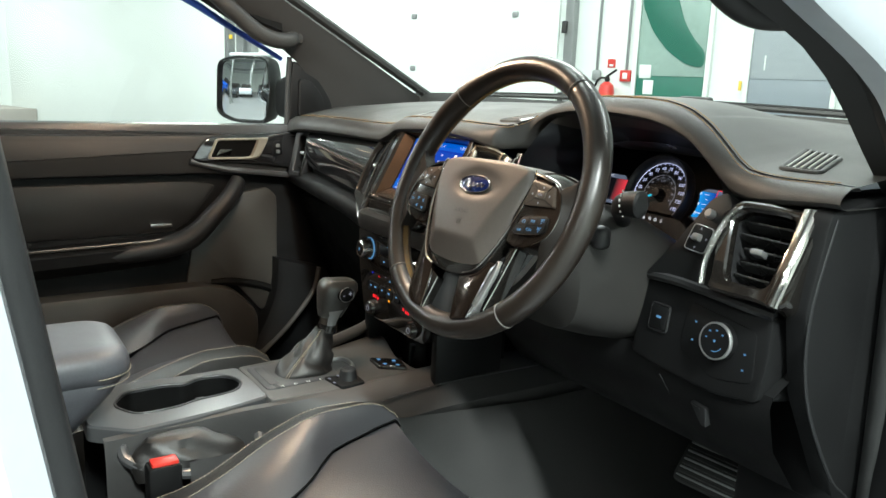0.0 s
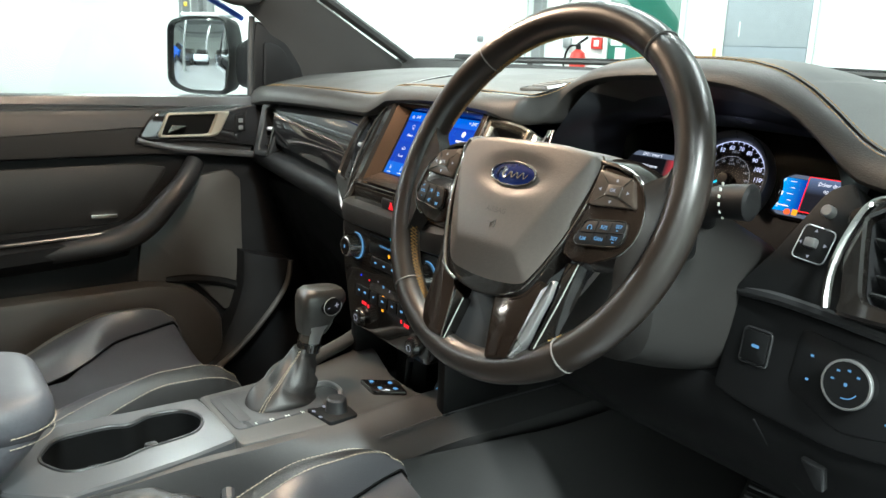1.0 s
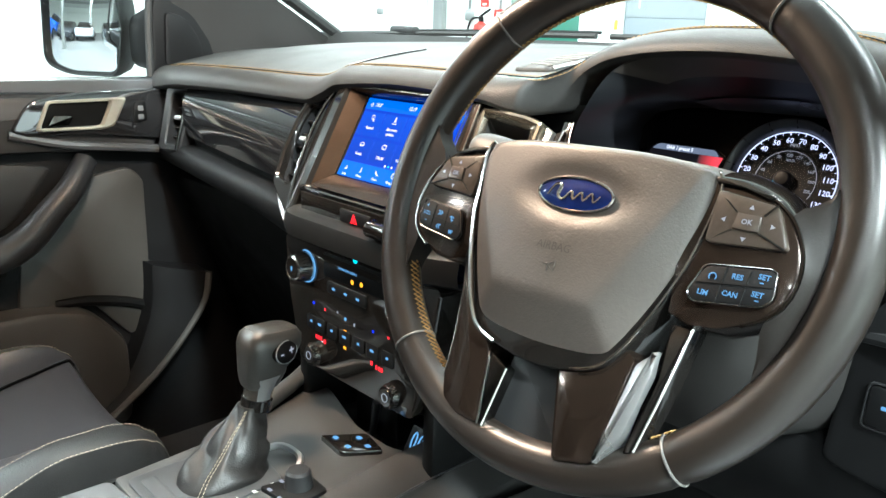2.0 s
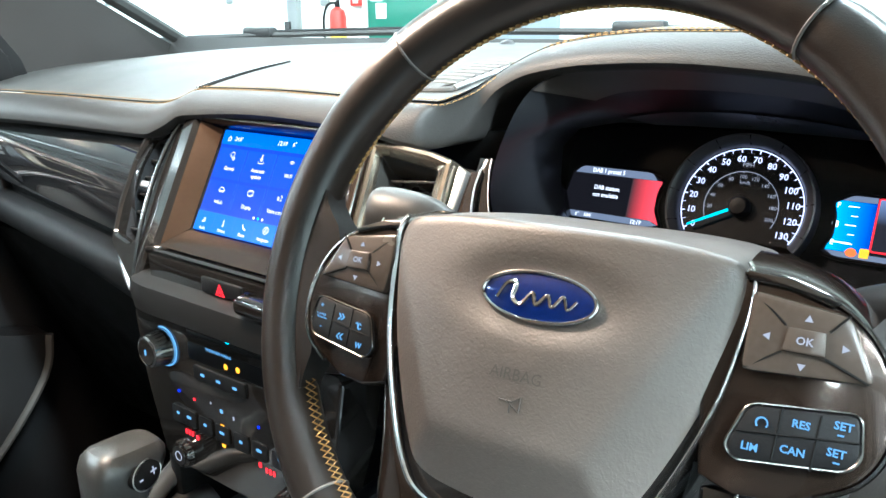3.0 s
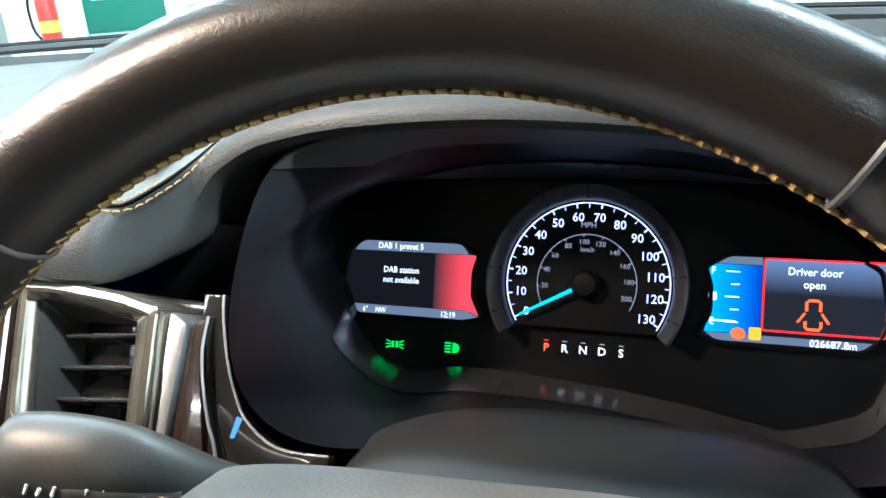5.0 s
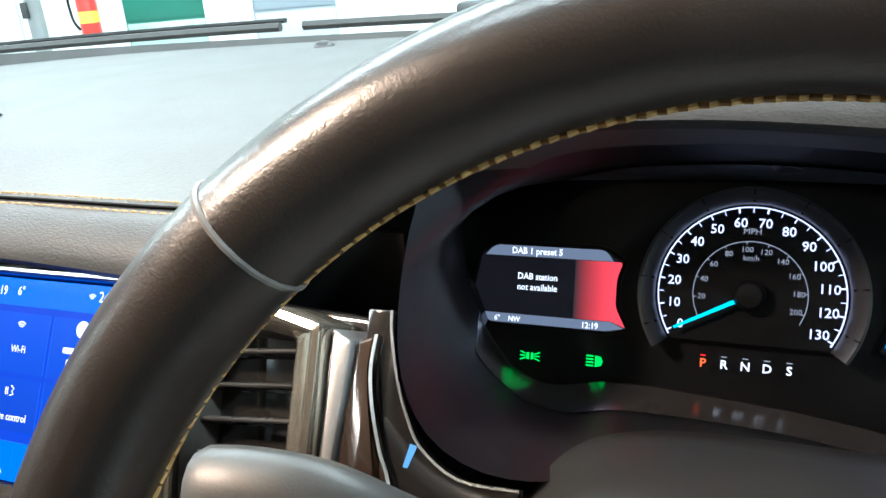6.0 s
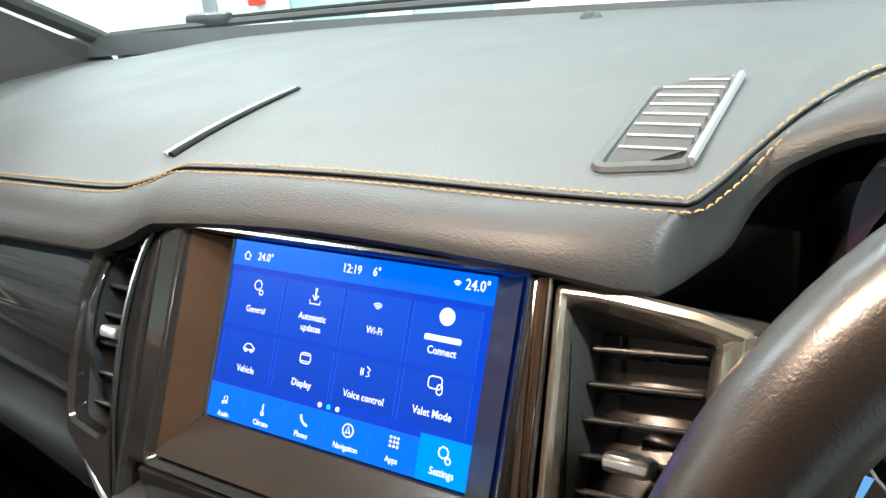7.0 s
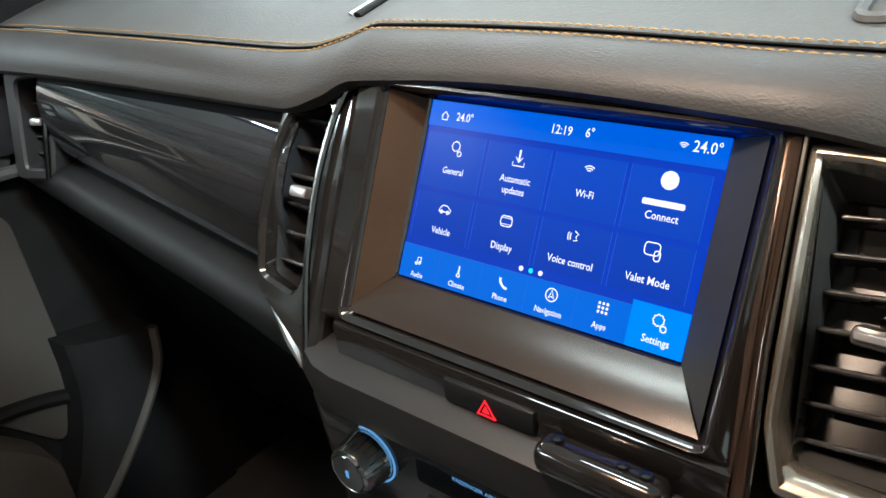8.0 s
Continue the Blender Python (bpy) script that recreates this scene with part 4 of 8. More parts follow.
part("throat_wall", loft([[RV @ V(x, y, z) for x, y in o] for o, z in ((mouth, 0.001), (rounded(throat, 0.002), -0.012), (rounded(throat, 0.002), -0.055))], cap=False), STALK_GREY, vr, "grey tapered throat wall")
part("throat", flat(throat[::-1], RV, -0.052), BLACK, vr, "dark vent throat", smooth=False)
for k in range(7):
    y = -0.0008 - 0.0160 * k
    m = RV @ Matrix.Translation((0.1625, y + 0.0022, -0.010)) @ Matrix.Rotation(radians(5.3), 4, "Z") @ Matrix.Rotation(radians(-10), 4, "X")
    part("slat", block(0, 0, -0.010, 0.0515, 0.0024, 0.022, 0.001, 1, m=m), SLAT, vr)
for x in (0.150, 0.1637, 0.177):
    part("guide_vane", block(x, -0.046, -0.042, 0.0015, 0.104, 0.016, 0, 1, m=RV), BLACK, vr)
tab = part("thumb_tab", block(0.1640, -0.0462, -0.001, 0.021, 0.0085, 0.016, 0.0025, 2, m=RV), SLAT, vr, "grey thumb tab")
part("tab_grip", block(0.1640, -0.0462, 0.0072, 0.019, 0.0040, 0.002, 0.0008, 1, m=RV), SILVER, tab, "bright tab edge")
part("side_blade", plate(rounded([(0.2108, 0.0160), (0.2212, 0.0110), (0.2195, -0.0133), (0.2178, -0.04), (0.2205, -0.12), (0.2113, -0.12), (0.2110, -0.04)], 0.002), RV, -0.03, 0.006, 0.002), SILVER, vr, "satin silver side blade")
part("outer_blade", plate(rounded([(0.2220, 0.0115), (0.2312, 0.0155), (0.2302, 0.000), (0.2325, -0.015), (0.2380, -0.032), (0.2440, -0.046), (0.250, -0.085), (0.254, -0.12), (0.2212, -0.12), (0.2188, -0.04), (0.2202, -0.0133)], 0.002), RV, -0.04, 0.003, 0.002), WARM_GLOSS, vr, "gloss black outer blade, warm reflection painted in")
part("blade_edge", tube([RV @ V(p.x, p.y, 0.0035) for p in spline([(0.2312, 0.0150, 0), (0.2302, 0.0, 0), (0.2330, -0.0160, 0), (0.2385, -0.0330, 0), (0.2444, -0.0465, 0), (0.250, -0.08, 0)], 20)], 0.0008, 6), SILVER, vr, "thin pale blade edge")

# added black sheet that closes the gap, in place of shade
part("brow_gap_filler", slab(0.10, 0.212, 0.066, 0.076, 1.30, 1.372, 0.002), BLACK, dash, "black filler for the shade behind the brow")
part("vent_backing", plate(rounded([(0.105, -0.13), (0.245, -0.13), (0.232, -0.02), (0.228, 0.022), (0.105, 0.028)], 0.006), RV, -0.055, -0.026, 0.003), PIANO, dash, "black panel behind the vent")
SP = RV @ Matrix.Translation((0, 0, -0.001))
wing_edge = spline([(0.2352, 0.0258, 0), (0.2365, 0.015, 0), (0.2412, -0.003, 0), (0.2475, -0.018, 0), (0.2555, -0.030, 0), (0.273, -0.0398, 0), (0.298, -0.0402, 0)], 24)
wing = [(p.x, p.y) for p in wing_edge] + [(0.298, -0.075), (0.226, -0.075), (0.224, 0.0258)]
wp_ = part("side_wing", plate(wing, SP, -0.006, 0.0, 0.001), PIANO, dash, "gloss black curved wing beside the vent")
part("wing_edge", tube([SP @ V(p.x, p.y, 0.0004) for p in wing_edge], 0.0007, 6), SILVER, wp_, "thin pale edge line")
part("lit_mark", flat([(0.2478, -0.0382), (0.2502, -0.0284), (0.2535, -0.0290), (0.2500, -0.0385)], SP, 0.0004), LIT_ICE, wp_, "small lit blue mark", smooth=False)
# right end vent
EV = frame_of((0.62, 0.0, 1.27), (1, 0, 0), TILT_UP)
eo = rounded([(-0.022, 0.060), (0.000, 0.076), (0.075, 0.078), (0.098, 0.086), (0.1005, 0.06), (0.1035, -0.028), (0.094, -0.036), (0.060, -0.033), (0.030, -0.034), (0.0, -0.034), (0.000, -0.02), (-0.016, 0.03)], 0.006)
ei = rounded([(-0.004, 0.055), (0.012, 0.067), (0.050, 0.068), (0.071, 0.066), (0.075, 0.05), (0.0725, -0.012), (0.068, -0.018), (0.050, -0.019), (0.035, -0.019), (0.022, -0.018), (0.016, -0.01), (0.003, 0.03)], 0.005)
ve = vent(EV, eo, ei, 5, (0.040, 0.022), PIANO, dash, "gloss black end vent surround")
part("chrome_strip", tube([EV @ V(*p) for p in spline([(-0.006, -0.032, 0.012), (-0.012, 0.0, 0.016), (-0.010, 0.04, 0.016), (0.000, 0.070, 0.014), (0.035, 0.074, 0.013), (0.076, 0.073, 0.012)], 36)], 0.004, 8), CHROME, ve, "bright chrome strip")
part("chrome_blade", tube([EV @ V(*p) for p in spline([(0.086, 0.078, 0.014), (0.090, 0.04, 0.018), (0.090, 0.0, 0.018), (0.086, -0.034, 0.012)], 26)], 0.0085, 10, flatten=0.6), CHROME, ve, "wide bright chrome blade")

# left end vent
FV = frame_of((-0.63, 0.0, 1.28), (0.94, 0.34, 0), (0, 0.25, 0.95))
fo, fi = rounded([(-0.035, 0.055), (0.030, 0.060), (0.022, -0.06), (-0.03, -0.06)], 0.012), rounded([(-0.018, 0.042), (0.018, 0.046), (0.012, -0.048), (-0.014, -0.048)], 0.006)
vf = vent(FV, fo, fi, 5, (0.0, 0.0), GREY_PLASTIC, dash, "dark grey end vent surround")
part("chrome_strip", tube([FV @ V(*p) for p in spline([(0.024, 0.058, 0.012), (0.021, 0.0, 0.016), (0.015, -0.058, 0.012)], 14)], 0.003, 8), DARK_METAL, vf, "dark chrome strip")

# driver's side lower panels
LP = frame_of((0.61, -0.010, 1.185), (1, 0, 0), (0, 0.16, 1))
low = part("switch_panel", plate(rounded([(-0.095, 0.052), (0.090, 0.046), (0.094, -0.010), (0.092, -0.055), (0.03, -0.064), (-0.06, -0.058), (-0.100, -0.052)], 0.010), LP, -0.06, 0.004, 0.005), PLASTIC, dash, "black switch panel beside the column")
part("shelf_edge", tube([LP @ V(*p) for p in spline([(-0.100, 0.050, 0.002), (-0.05, 0.053, 0.008), (0.0, 0.051, 0.008), (0.05, 0.047, 0.006), (0.088, 0.044, 0.0)], 20)], 0.006, 8), GREY_PLASTIC, low, "soft grey edge over the switches")
part("recess", plate(rounded([(-0.022, 0.034), (0.075, 0.022), (0.082, -0.036), (0.03, -0.046), (-0.024, -0.024)], 0.010), LP, 0.0, 0.0052, 0.001), PLASTIC, low, "raised light switch plate")


def lamp_switch():
    m = LP @ Matrix.Translation((0.033, 0.000, 0.0))
    dial = part("light_dial", turned([(0.0005, 0.0185), (0.019, 0.0185), (0.0205, 0.017), (0.0212, 0.012), (0.0216, 0.003)], m, 40), PLASTIC, low, "round gloss black headlight dial")
    part("dial_ring", turned([(0.0198, 0.0190), (0.0212, 0.0190), (0.0219, 0.0180), (0.0220, 0.0150), (0.0210, 0.0150), (0.0200, 0.0170)], m, 40, True), SILVER, dial, "satin metal dial ring")
    marks = [(-0.012, 0.002), (-0.0085, 0.010), (0.0005, 0.0125), (0.009, 0.009)]
    for x, y in marks:
        part("mark", flat(rrect(0.0032, 0.0018, 0.0006, 2, x, y), m, 0.0187), LIT_ICE, dial, smooth=False)
    part("mark", flat(rrect(0.0032, 0.0032, 0.001, 2, 0, 0), m, 0.0187), LIT_ICE, dial, smooth=False)
    part("mark", tube([m @ V(0.012 * math.cos(a), 0.012 * math.sin(a), 0.0187) for a in np.linspace(-1.7, -0.5, 8)], 0.0005, 4), LIT_ICE, dial)
    for x, y in ((-0.040, 0.012), (-0.040, -0.010), (0.033, -0.006), (0.034, -0.024)):
        part("mark", flat(rrect(0.0032, 0.0022, 0.0006, 2, x, y), m, 0.0056), LIT_ICE, dial, smooth=False)


lamp_switch()
kb = part("square_button", plate(rrect(0.026, 0.031, 0.004, 4, -0.062, 0.002), LP, 0.0, 0.0075, 0.0012), PLASTIC, low, "square black push button")
part("button_bezel", frame_plate(rrect(0.031, 0.036, 0.005, 4, -0.062, 0.002), rrect(0.027, 0.032, 0.004, 4, -0.062, 0.002), LP, 0.0, 0.0065, 0.0008), GREY_PLASTIC, kb)
part("mark", flat(rrect(0.008, 0.003, 0.001, 2, -0.061, 0.003), LP, 0.0078), LIT_ICE, kb, smooth=False)

# panel beside the cluster, with the mirror joystick
MP = frame_of((0.575, 0.012, 1.292), (1, 0, 0), (0, 0.40, 0.92))
side = part("cluster_side_panel", plate(rounded([(-0.062, -0.060), (0.040, -0.060), (0.040, 0.03), (0.014, 0.064), (-0.006, 0.052), (-0.033, -0.010)], 0.008), MP, -0.05, 0.0, 0.003), PLASTIC, dash, "black panel beside the instruments")
jr = part("mirror_switch", plate(rounded([(-0.017, -0.017), (0.017, -0.020), (0.020, 0.014), (-0.013, 0.018)], 0.007), MP, -0.004, 0.0035, 0.001), PLASTIC, side, "black mirror adjusting switch")
part("switch_ring", tube([MP @ V(x, y, 0.003) for x, y in inset(rounded([(-0.017, -0.017), (0.017, -0.020), (0.020, 0.014), (-0.013, 0.018)], 0.007), 0.0012)], 0.0008, 6, closed=True), SILVER, jr, "thin silver ring")
part("switch_knob", block(0, -0.001, 0.006, 0.011, 0.009, 0.009, 0.002, 2, m=MP), SILVER, jr, "grey switch knob")
for ax, ay, rot in ((0.0, 0.0115, 0), (0.0, -0.0135, 180), (0.0125, -0.001, -90), (-0.0115, -0.001, 90)):
    mm = MP @ Matrix.Translation((ax, ay, 0.0039)) @ Matrix.Rotation(radians(rot), 4, "Z")
    part("arrow", flat([(-0.0018, -0.0014), (0.0018, -0.0014), (0, 0.0016)], mm, 0), LIT_GREY, jr, smooth=False)
part("round_button", turned([(0.0005, 0.009), (0.0045, 0.009), (0.0056, 0.0075), (0.006, 0.0)], MP @ Matrix.Translation((0.004, 0.031, 0)), 20), SILVER, side, "small grey round button")

# lower knee panel and end of the dash
rows = []
for x in np.linspace(0.20, 0.715, 22):
    k = 0.0 if x > 0.51 else 0.022 * (1 - abs(x - 0.37) / 0.17 if abs(x - 0.37) < 0.17 else 0)
    rows.append([V(x, 0.03, 1.165), V(x, -0.012, 1.142), V(x, -0.016, 1.128 - k), V(x, 0.000, 1.075 - k), V(x, 0.05, 1.015), V(x, 0.11, 0.982), V(x, 0.22, 0.975), V(x, 0.40, 0.99)])
part("knee_panel", loft(rows, ring=False, cap=False), PLASTIC, dash, "black lower knee panel")
part("knee_crease", tube([V(0.555, -0.0125, 1.115), V(0.578, 0.002, 1.075), V(0.594, 0.030, 1.040)], 0.0012, 5), GREY_PLASTIC, dash)
part("hood_pull", plate(rounded([(-0.012, 0.014), (0.012, 0.012), (0.012, -0.014), (0.004, -0.014)], 0.003), frame_of((0.617, -0.004, 1.085), (1, 0, 0), (0, -0.2, 1)), -0.004, 0.006, 0.002), GREY_PLASTIC, dash, "dark bonnet release flap")
ENDX = 0.722
end = plate(rounded([(0.020, 1.348), (0.12, 1.362), (0.42, 1.37), (0.42, 0.75), (0.20, 0.75), (0.115, 0.98), (0.02, 1.14), (-0.004, 1.24)], 0.012), frame_of((ENDX, 0, 0), (0, 1, 0), (0, 0, 1)), -0.012, 0.012, 0.005)
part("end_cap", end, PLASTIC, dash, "black dash end cap")
part("end_crease", tube(spline([V(0.733, 0.030, 1.34), V(0.734, 0.004, 1.235), V(0.734, 0.020, 1.14), V(0.734, 0.09, 1.03), V(0.734, 0.15, 0.97), V(0.734, 0.22, 0.80)], 24), 0.002, 6), GREY_PLASTIC, dash)

# demister grilles in the pad
DG = [V(0.125, 0.036, 0), V(0.164, 0.044, 0), V(0.160, 0.166, 0), V(0.120, 0.144, 0)]
DEMIST = frame_of((0.146, 0.098, pad_z(0.146, 0.098) + 0.001), (1, 0, -0.06), (0, 1, 0.16))


def pad_grille(outline, n_slats, m, label):
    """A demister grille that follows the pad: dark throat, slanting slats and a soft rim."""
    loc = [(m.inverted() @ V(p.x, p.y, pad_z(p.x, p.y))) for p in outline]
    out2 = rounded([(p.x, p.y) for p in loc], 0.006)

    def on_pad(x, y, up):
        p = m @ V(x, y, 0)
        return V(p.x, p.y, pad_z(p.x, p.y) + up)

    def span(y):
        cross = []
        for p, q in zip(out2, out2[1:] + out2[:1]):
            if min(p[1], q[1]) <= y <= max(p[1], q[1]) and abs(p[1] - q[1]) > 1e-9:
                cross.append(p[0] + (q[0] - p[0]) * (y - p[1]) / (q[1] - p[1]))
        return min(cross), max(cross)
    g = part("demister_grille", tube([on_pad(x, y, 0.0008) for x, y in inset(out2, -0.0008)], 0.0034, 8, closed=True), PAD, dash, label)
    ys = [p[1] for p in out2]
    lo, hi = min(ys) + 0.0003, max(ys) - 0.0003
    rows = []
    for y in np.linspace(lo, hi, 14):
        a, b = span(y)
        rows.append([on_pad(a + (b - a) * k / 5, y, 0.0012) for k in range(6)])
    part("grille_throat", loft(rows, ring=False, cap=False), PILLAR if n_slats else BLACK, g, "dark grille throat", smooth=False)
    step = (hi - lo) / (n_slats + 0.9) if n_slats else 0.0
    for k in range(n_slats):
        y0 = lo + step * (k + 0.15)
        y1 = y0 + 0.86 * step

        def across(y, up, n=4):
            a, b = span(max(lo, min(hi, y)))
            a += 0.16 * (b - a)
            return [on_pad(a + (b - 0.001 - a) * k / (n - 1), y, up) for k in range(n)]
        prof = ((y0, 0.0014), (y1, 0.0050), (y1 + 0.0012, 0.0046), (y1 + 0.0012, 0.0010), (y0, 0.0010))
        part("slat", loft([list(r) for r in zip(*(across(y, up) for y, up in prof))]), GRILLE_FACE, g, smooth=False)
        part("slat_edge", tube(across(y1, 0.0051), 0.0008, 6), VENT_PALE, g, "pale slat edge")
    return g


gl = pad_grille(DG, 8, DEMIST, "grey demister grille in the dash pad")
part("grille_edge", tube([V(0.1665, 0.044, pad_z(0.1665, 0.044) + 0.003), V(0.1625, 0.168, pad_z(0.1625, 0.168) + 0.003)], 0.0024, 6), SILVER, gl, "pale grille edge")
DG2 = [V(0.622, 0.086, 0), V(0.668, 0.091, 0), V(0.640, 0.175, 0), V(0.592, 0.177, 0)]
gr = pad_grille(DG2, 0, frame_of((0.630, 0.13, pad_z(0.630, 0.13) + 0.002), (1, 0, 0), (0, 1, 0.16)), "grey demister grille in the dash pad")
for f in (0.14, 0.32, 0.50, 0.68, 0.86):
    a, b = DG2[0].lerp(DG2[1], f), DG2[3].lerp(DG2[2], f)
    part("slat", tube([V(q.x, q.y, pad_z(q.x, q.y) + 0.0030) for q in (a.lerp(b, k / 6) for k in range(7))], 0.0021, 6), VENT_PALE, gr, "pale grille slat")
sl = [V(-0.187 + 0.025 * f, 0.047 + 0.111 * f, pad_z(-0.187 + 0.025 * f, 0.047 + 0.111 * f) + 0.0006) for f in np.linspace(0, 1, 8)]
slit = part("pad_slit", tube([p + V(0, 0, 0.001) for p in sl], 0.0050, 8, flatten=0.4, taper=lambda f: 1.0 - 0.45 * f), BLACK, dash, "narrow dark slit in the pad")
part("slit_edge", tube([p + V(-0.0066 + 0.0030 * k / 7, 0, 0.0012) for k, p in enumerate(sl)], 0.0028, 8, flatten=0.5, taper=lambda f: 1.0 - 0.3 * f), SILVER, slit, "pale slit edge")
part("light_sensor", turned([(0.0005, 0.010), (0.007, 0.0085), (0.011, 0.004), (0.012, -0.004)], Matrix.Translation((-0.027, 0.425, 1.424)), 20), GREY_PLASTIC, dash, "small domed light sensor")

# ---- touchscreen and centre stack ----
S = frame_of((0, 0, 1.36), (1, 0, 0), (0, 0.4848, 0.8746))
unit = thing("touchscreen_unit", (0, -0.05, 1.26), "lit blue touchscreen in a gloss black surround", "touchscreen")
lip = rounded([(-0.1105, 0.004), (0.1125, 0.004), (0.1125, -0.1345), (-0.1085, -0.1345)], 0.006)
lip_o = rounded([(-0.1345, 0.012), (0.1225, 0.012), (0.1275, -0.1405), (-0.1310, -0.1405)], 0.006)
glass_o = rounded([(-0.0885, 0.0008), (0.0885, 0.0008), (0.0885, -0.1048), (-0.0885, -0.1048)], 0.0015)
rings = [[S @ V(x, y, z) for x, y in o] for o, z in ((lip_o, -0.05), (lip_o, 0.012), (inset(lip_o, 0.003), 0.0165), (inset(lip, -0.002), 0.0205), (lip, 0.0195), (inset(lip, 0.003), 0.015), (inset(glass_o, -0.002), -0.0005), (glass_o, -0.003))]
bez = part("bezel", loft(rings, cap=False), PIANO, unit, "gloss black bezel with sloped inner walls")
low_a, low_b = [(-0.1050, -0.1300), (0.1088, -0.1305)], [(-0.0890, -0.1062), (0.0890, -0.1062)]
shelf_rows = []
for f in np.linspace(0, 1, 7):
    a, b = low_a[0][0] + (low_b[0][0] - low_a[0][0]) * f, low_a[1][0] + (low_b[1][0] - low_a[1][0]) * f
    ya, yb, z = low_a[0][1] + (low_b[0][1] - low_a[0][1]) * f, low_a[1][1] + (low_b[1][1] - low_a[1][1]) * f, 0.0185 - 0.0180 * f + 0.0010 * math.sin(math.pi * f)
    shelf_rows.append([S @ V(a + (b - a) * g, ya + (yb - ya) * g, z) for g in np.linspace(0, 1, 9)])
part("lower_shelf", loft(shelf_rows, ring=False, cap=False), SHELF, bez, "satin sloped lower shelf, warm reflection painted in")
# left wall painted with the warm reflection, right wall plain black
for s, outer_x, low_x, mat_w, words in ((-1, 0.1070, 0.1048, WARM_WALL, "satin bronze side wall"), (1, 0.1090, 0.1085, SIDE_WALL, "satin black side wall")):
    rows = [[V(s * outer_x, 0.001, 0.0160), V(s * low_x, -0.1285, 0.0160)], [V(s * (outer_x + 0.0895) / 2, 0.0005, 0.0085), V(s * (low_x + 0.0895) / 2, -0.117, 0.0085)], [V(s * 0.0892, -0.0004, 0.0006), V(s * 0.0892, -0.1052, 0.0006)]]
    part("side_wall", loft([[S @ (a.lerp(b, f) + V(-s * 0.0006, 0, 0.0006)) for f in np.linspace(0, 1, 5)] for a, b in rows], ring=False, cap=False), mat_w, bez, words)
part("right_pillar", plate(rounded([(0.1138, 0.006), (0.1220, 0.004), (0.1265, -0.085), (0.1330, -0.150), (0.1240, -0.152), (0.1175, -0.085)], 0.002), S, -0.02, 0.0195, 0.003), WARM_GLOSS, bez, "gloss black pillar beside the screen, warm reflection painted in")
part("pillar_edge", tube([S @ V(x, y, 0.0185) for x, y in ((0.1225, 0.004), (0.1270, -0.085), (0.1335, -0.150))], 0.0011, 6), CHROME, bez, "thin bright pillar edge")
# highlight along the bezel's lip, drawn as a dark chrome bar
part("bezel_top_glint", tube([S @ V(x, 0.0035, 0.0205) for x in np.linspace(-0.112, 0.114, 12)], 0.0016, 6), DARK_METAL, bez, "thin line for the lip's highlight")
disp = part("display", plate(rrect(0.175, 0.104, 0.001, 2, 0, -0.052), S, -0.004, -0.0012, 0.0003), UI_BACK, unit, "lit blue menu screen", smooth=False)
Z1, Z2 = -0.0008, -0.0004


def ui(outline, mat, z=Z1, name="screen_field"):
    return part(name, flat(outline, S, z), mat, disp, smooth=False)


def strip_rect(x0, x1, s0, s1):
    return [(x0, -s1), (x1, -s1), (x1, -s0), (x0, -s0)]


ui(strip_rect(-0.0875, 0.0875, 0.0, 0.0145), UI_TOP)
for col in range(4):
    for row, (s0, s1) in enumerate(((0.018, 0.0495), (0.0525, 0.079))):
        x0 = -0.0845 + col * 0.0425
        ui(strip_rect(x0, x0 + 0.040, s0, s1), UI_TILE)
        for q in (x0, x0 + 0.040):
            ui(strip_rect(q - 0.00012, q + 0.00012, s0, s1), UI_LINE, Z2 - 0.0001)
ui(strip_rect(-0.0875, 0.0585, 0.0845, 0.104), UI_BAR)
ui(strip_rect(0.0585, 0.0875, 0.0815, 0.104), UI_PICK)
ui(strip_rect(-0.0875, 0.0585, 0.0842, 0.0845), UI_LINE, Z2)
for q in (-0.0595, -0.0300, -0.0005, 0.0290):
    ui(strip_rect(q - 0.00015, q + 0.00015, 0.0855, 0.104), UI_LINE, Z2)
for q, mt in ((-0.006, LIT_WHITE), (0.0, UI_CYAN), (0.006, LIT_WHITE)):
    ui(ellipse(0.0014, 0.0014, 12, q, -0.0815), mt, Z2)


def say(words, x, s, size=0.0052, align="CENTER"):
    lettering(words, size, S, x, -s, Z2, LIT_WHITE, disp, align, 0.86, "screen_word", bold=0.00006)


for words, x, s, size in (("24.0°", -0.062, 0.0082, 0.0066), ("12:19", 0.0005, 0.0072, 0.0068), ("6°", 0.017, 0.0068, 0.0068), ("24.0°", 0.0775, 0.006, 0.0078),
                          ("General", -0.063, 0.0388, 0.0053), ("Automatic", -0.021, 0.0368, 0.0053), ("updates", -0.021, 0.0428, 0.0053), ("Wi-Fi", 0.0212, 0.0372, 0.0053), ("Connect", 0.063, 0.0408, 0.0056),
                          ("Vehicle", -0.063, 0.0733, 0.0053), ("Display", -0.021, 0.0732, 0.0055), ("Voice control", 0.021, 0.0722, 0.0055), ("Valet Mode", 0.063, 0.0714, 0.0057),
                          ("Audio", -0.074, 0.1013, 0.0042), ("Climate", -0.045, 0.1004, 0.0042), ("Phone", -0.0155, 0.1000, 0.0044), ("Navigation", 0.0148, 0.0997, 0.0044), ("Apps", 0.044, 0.099, 0.0044), ("Settings", 0.0735, 0.0982, 0.0052)):
    say(words, x, s, size)
ui(rrect(0.0215, 0.0030, 0.0008, 2, 0.0625, -0.0345), LIT_WHITE, Z2, "screen_bar")


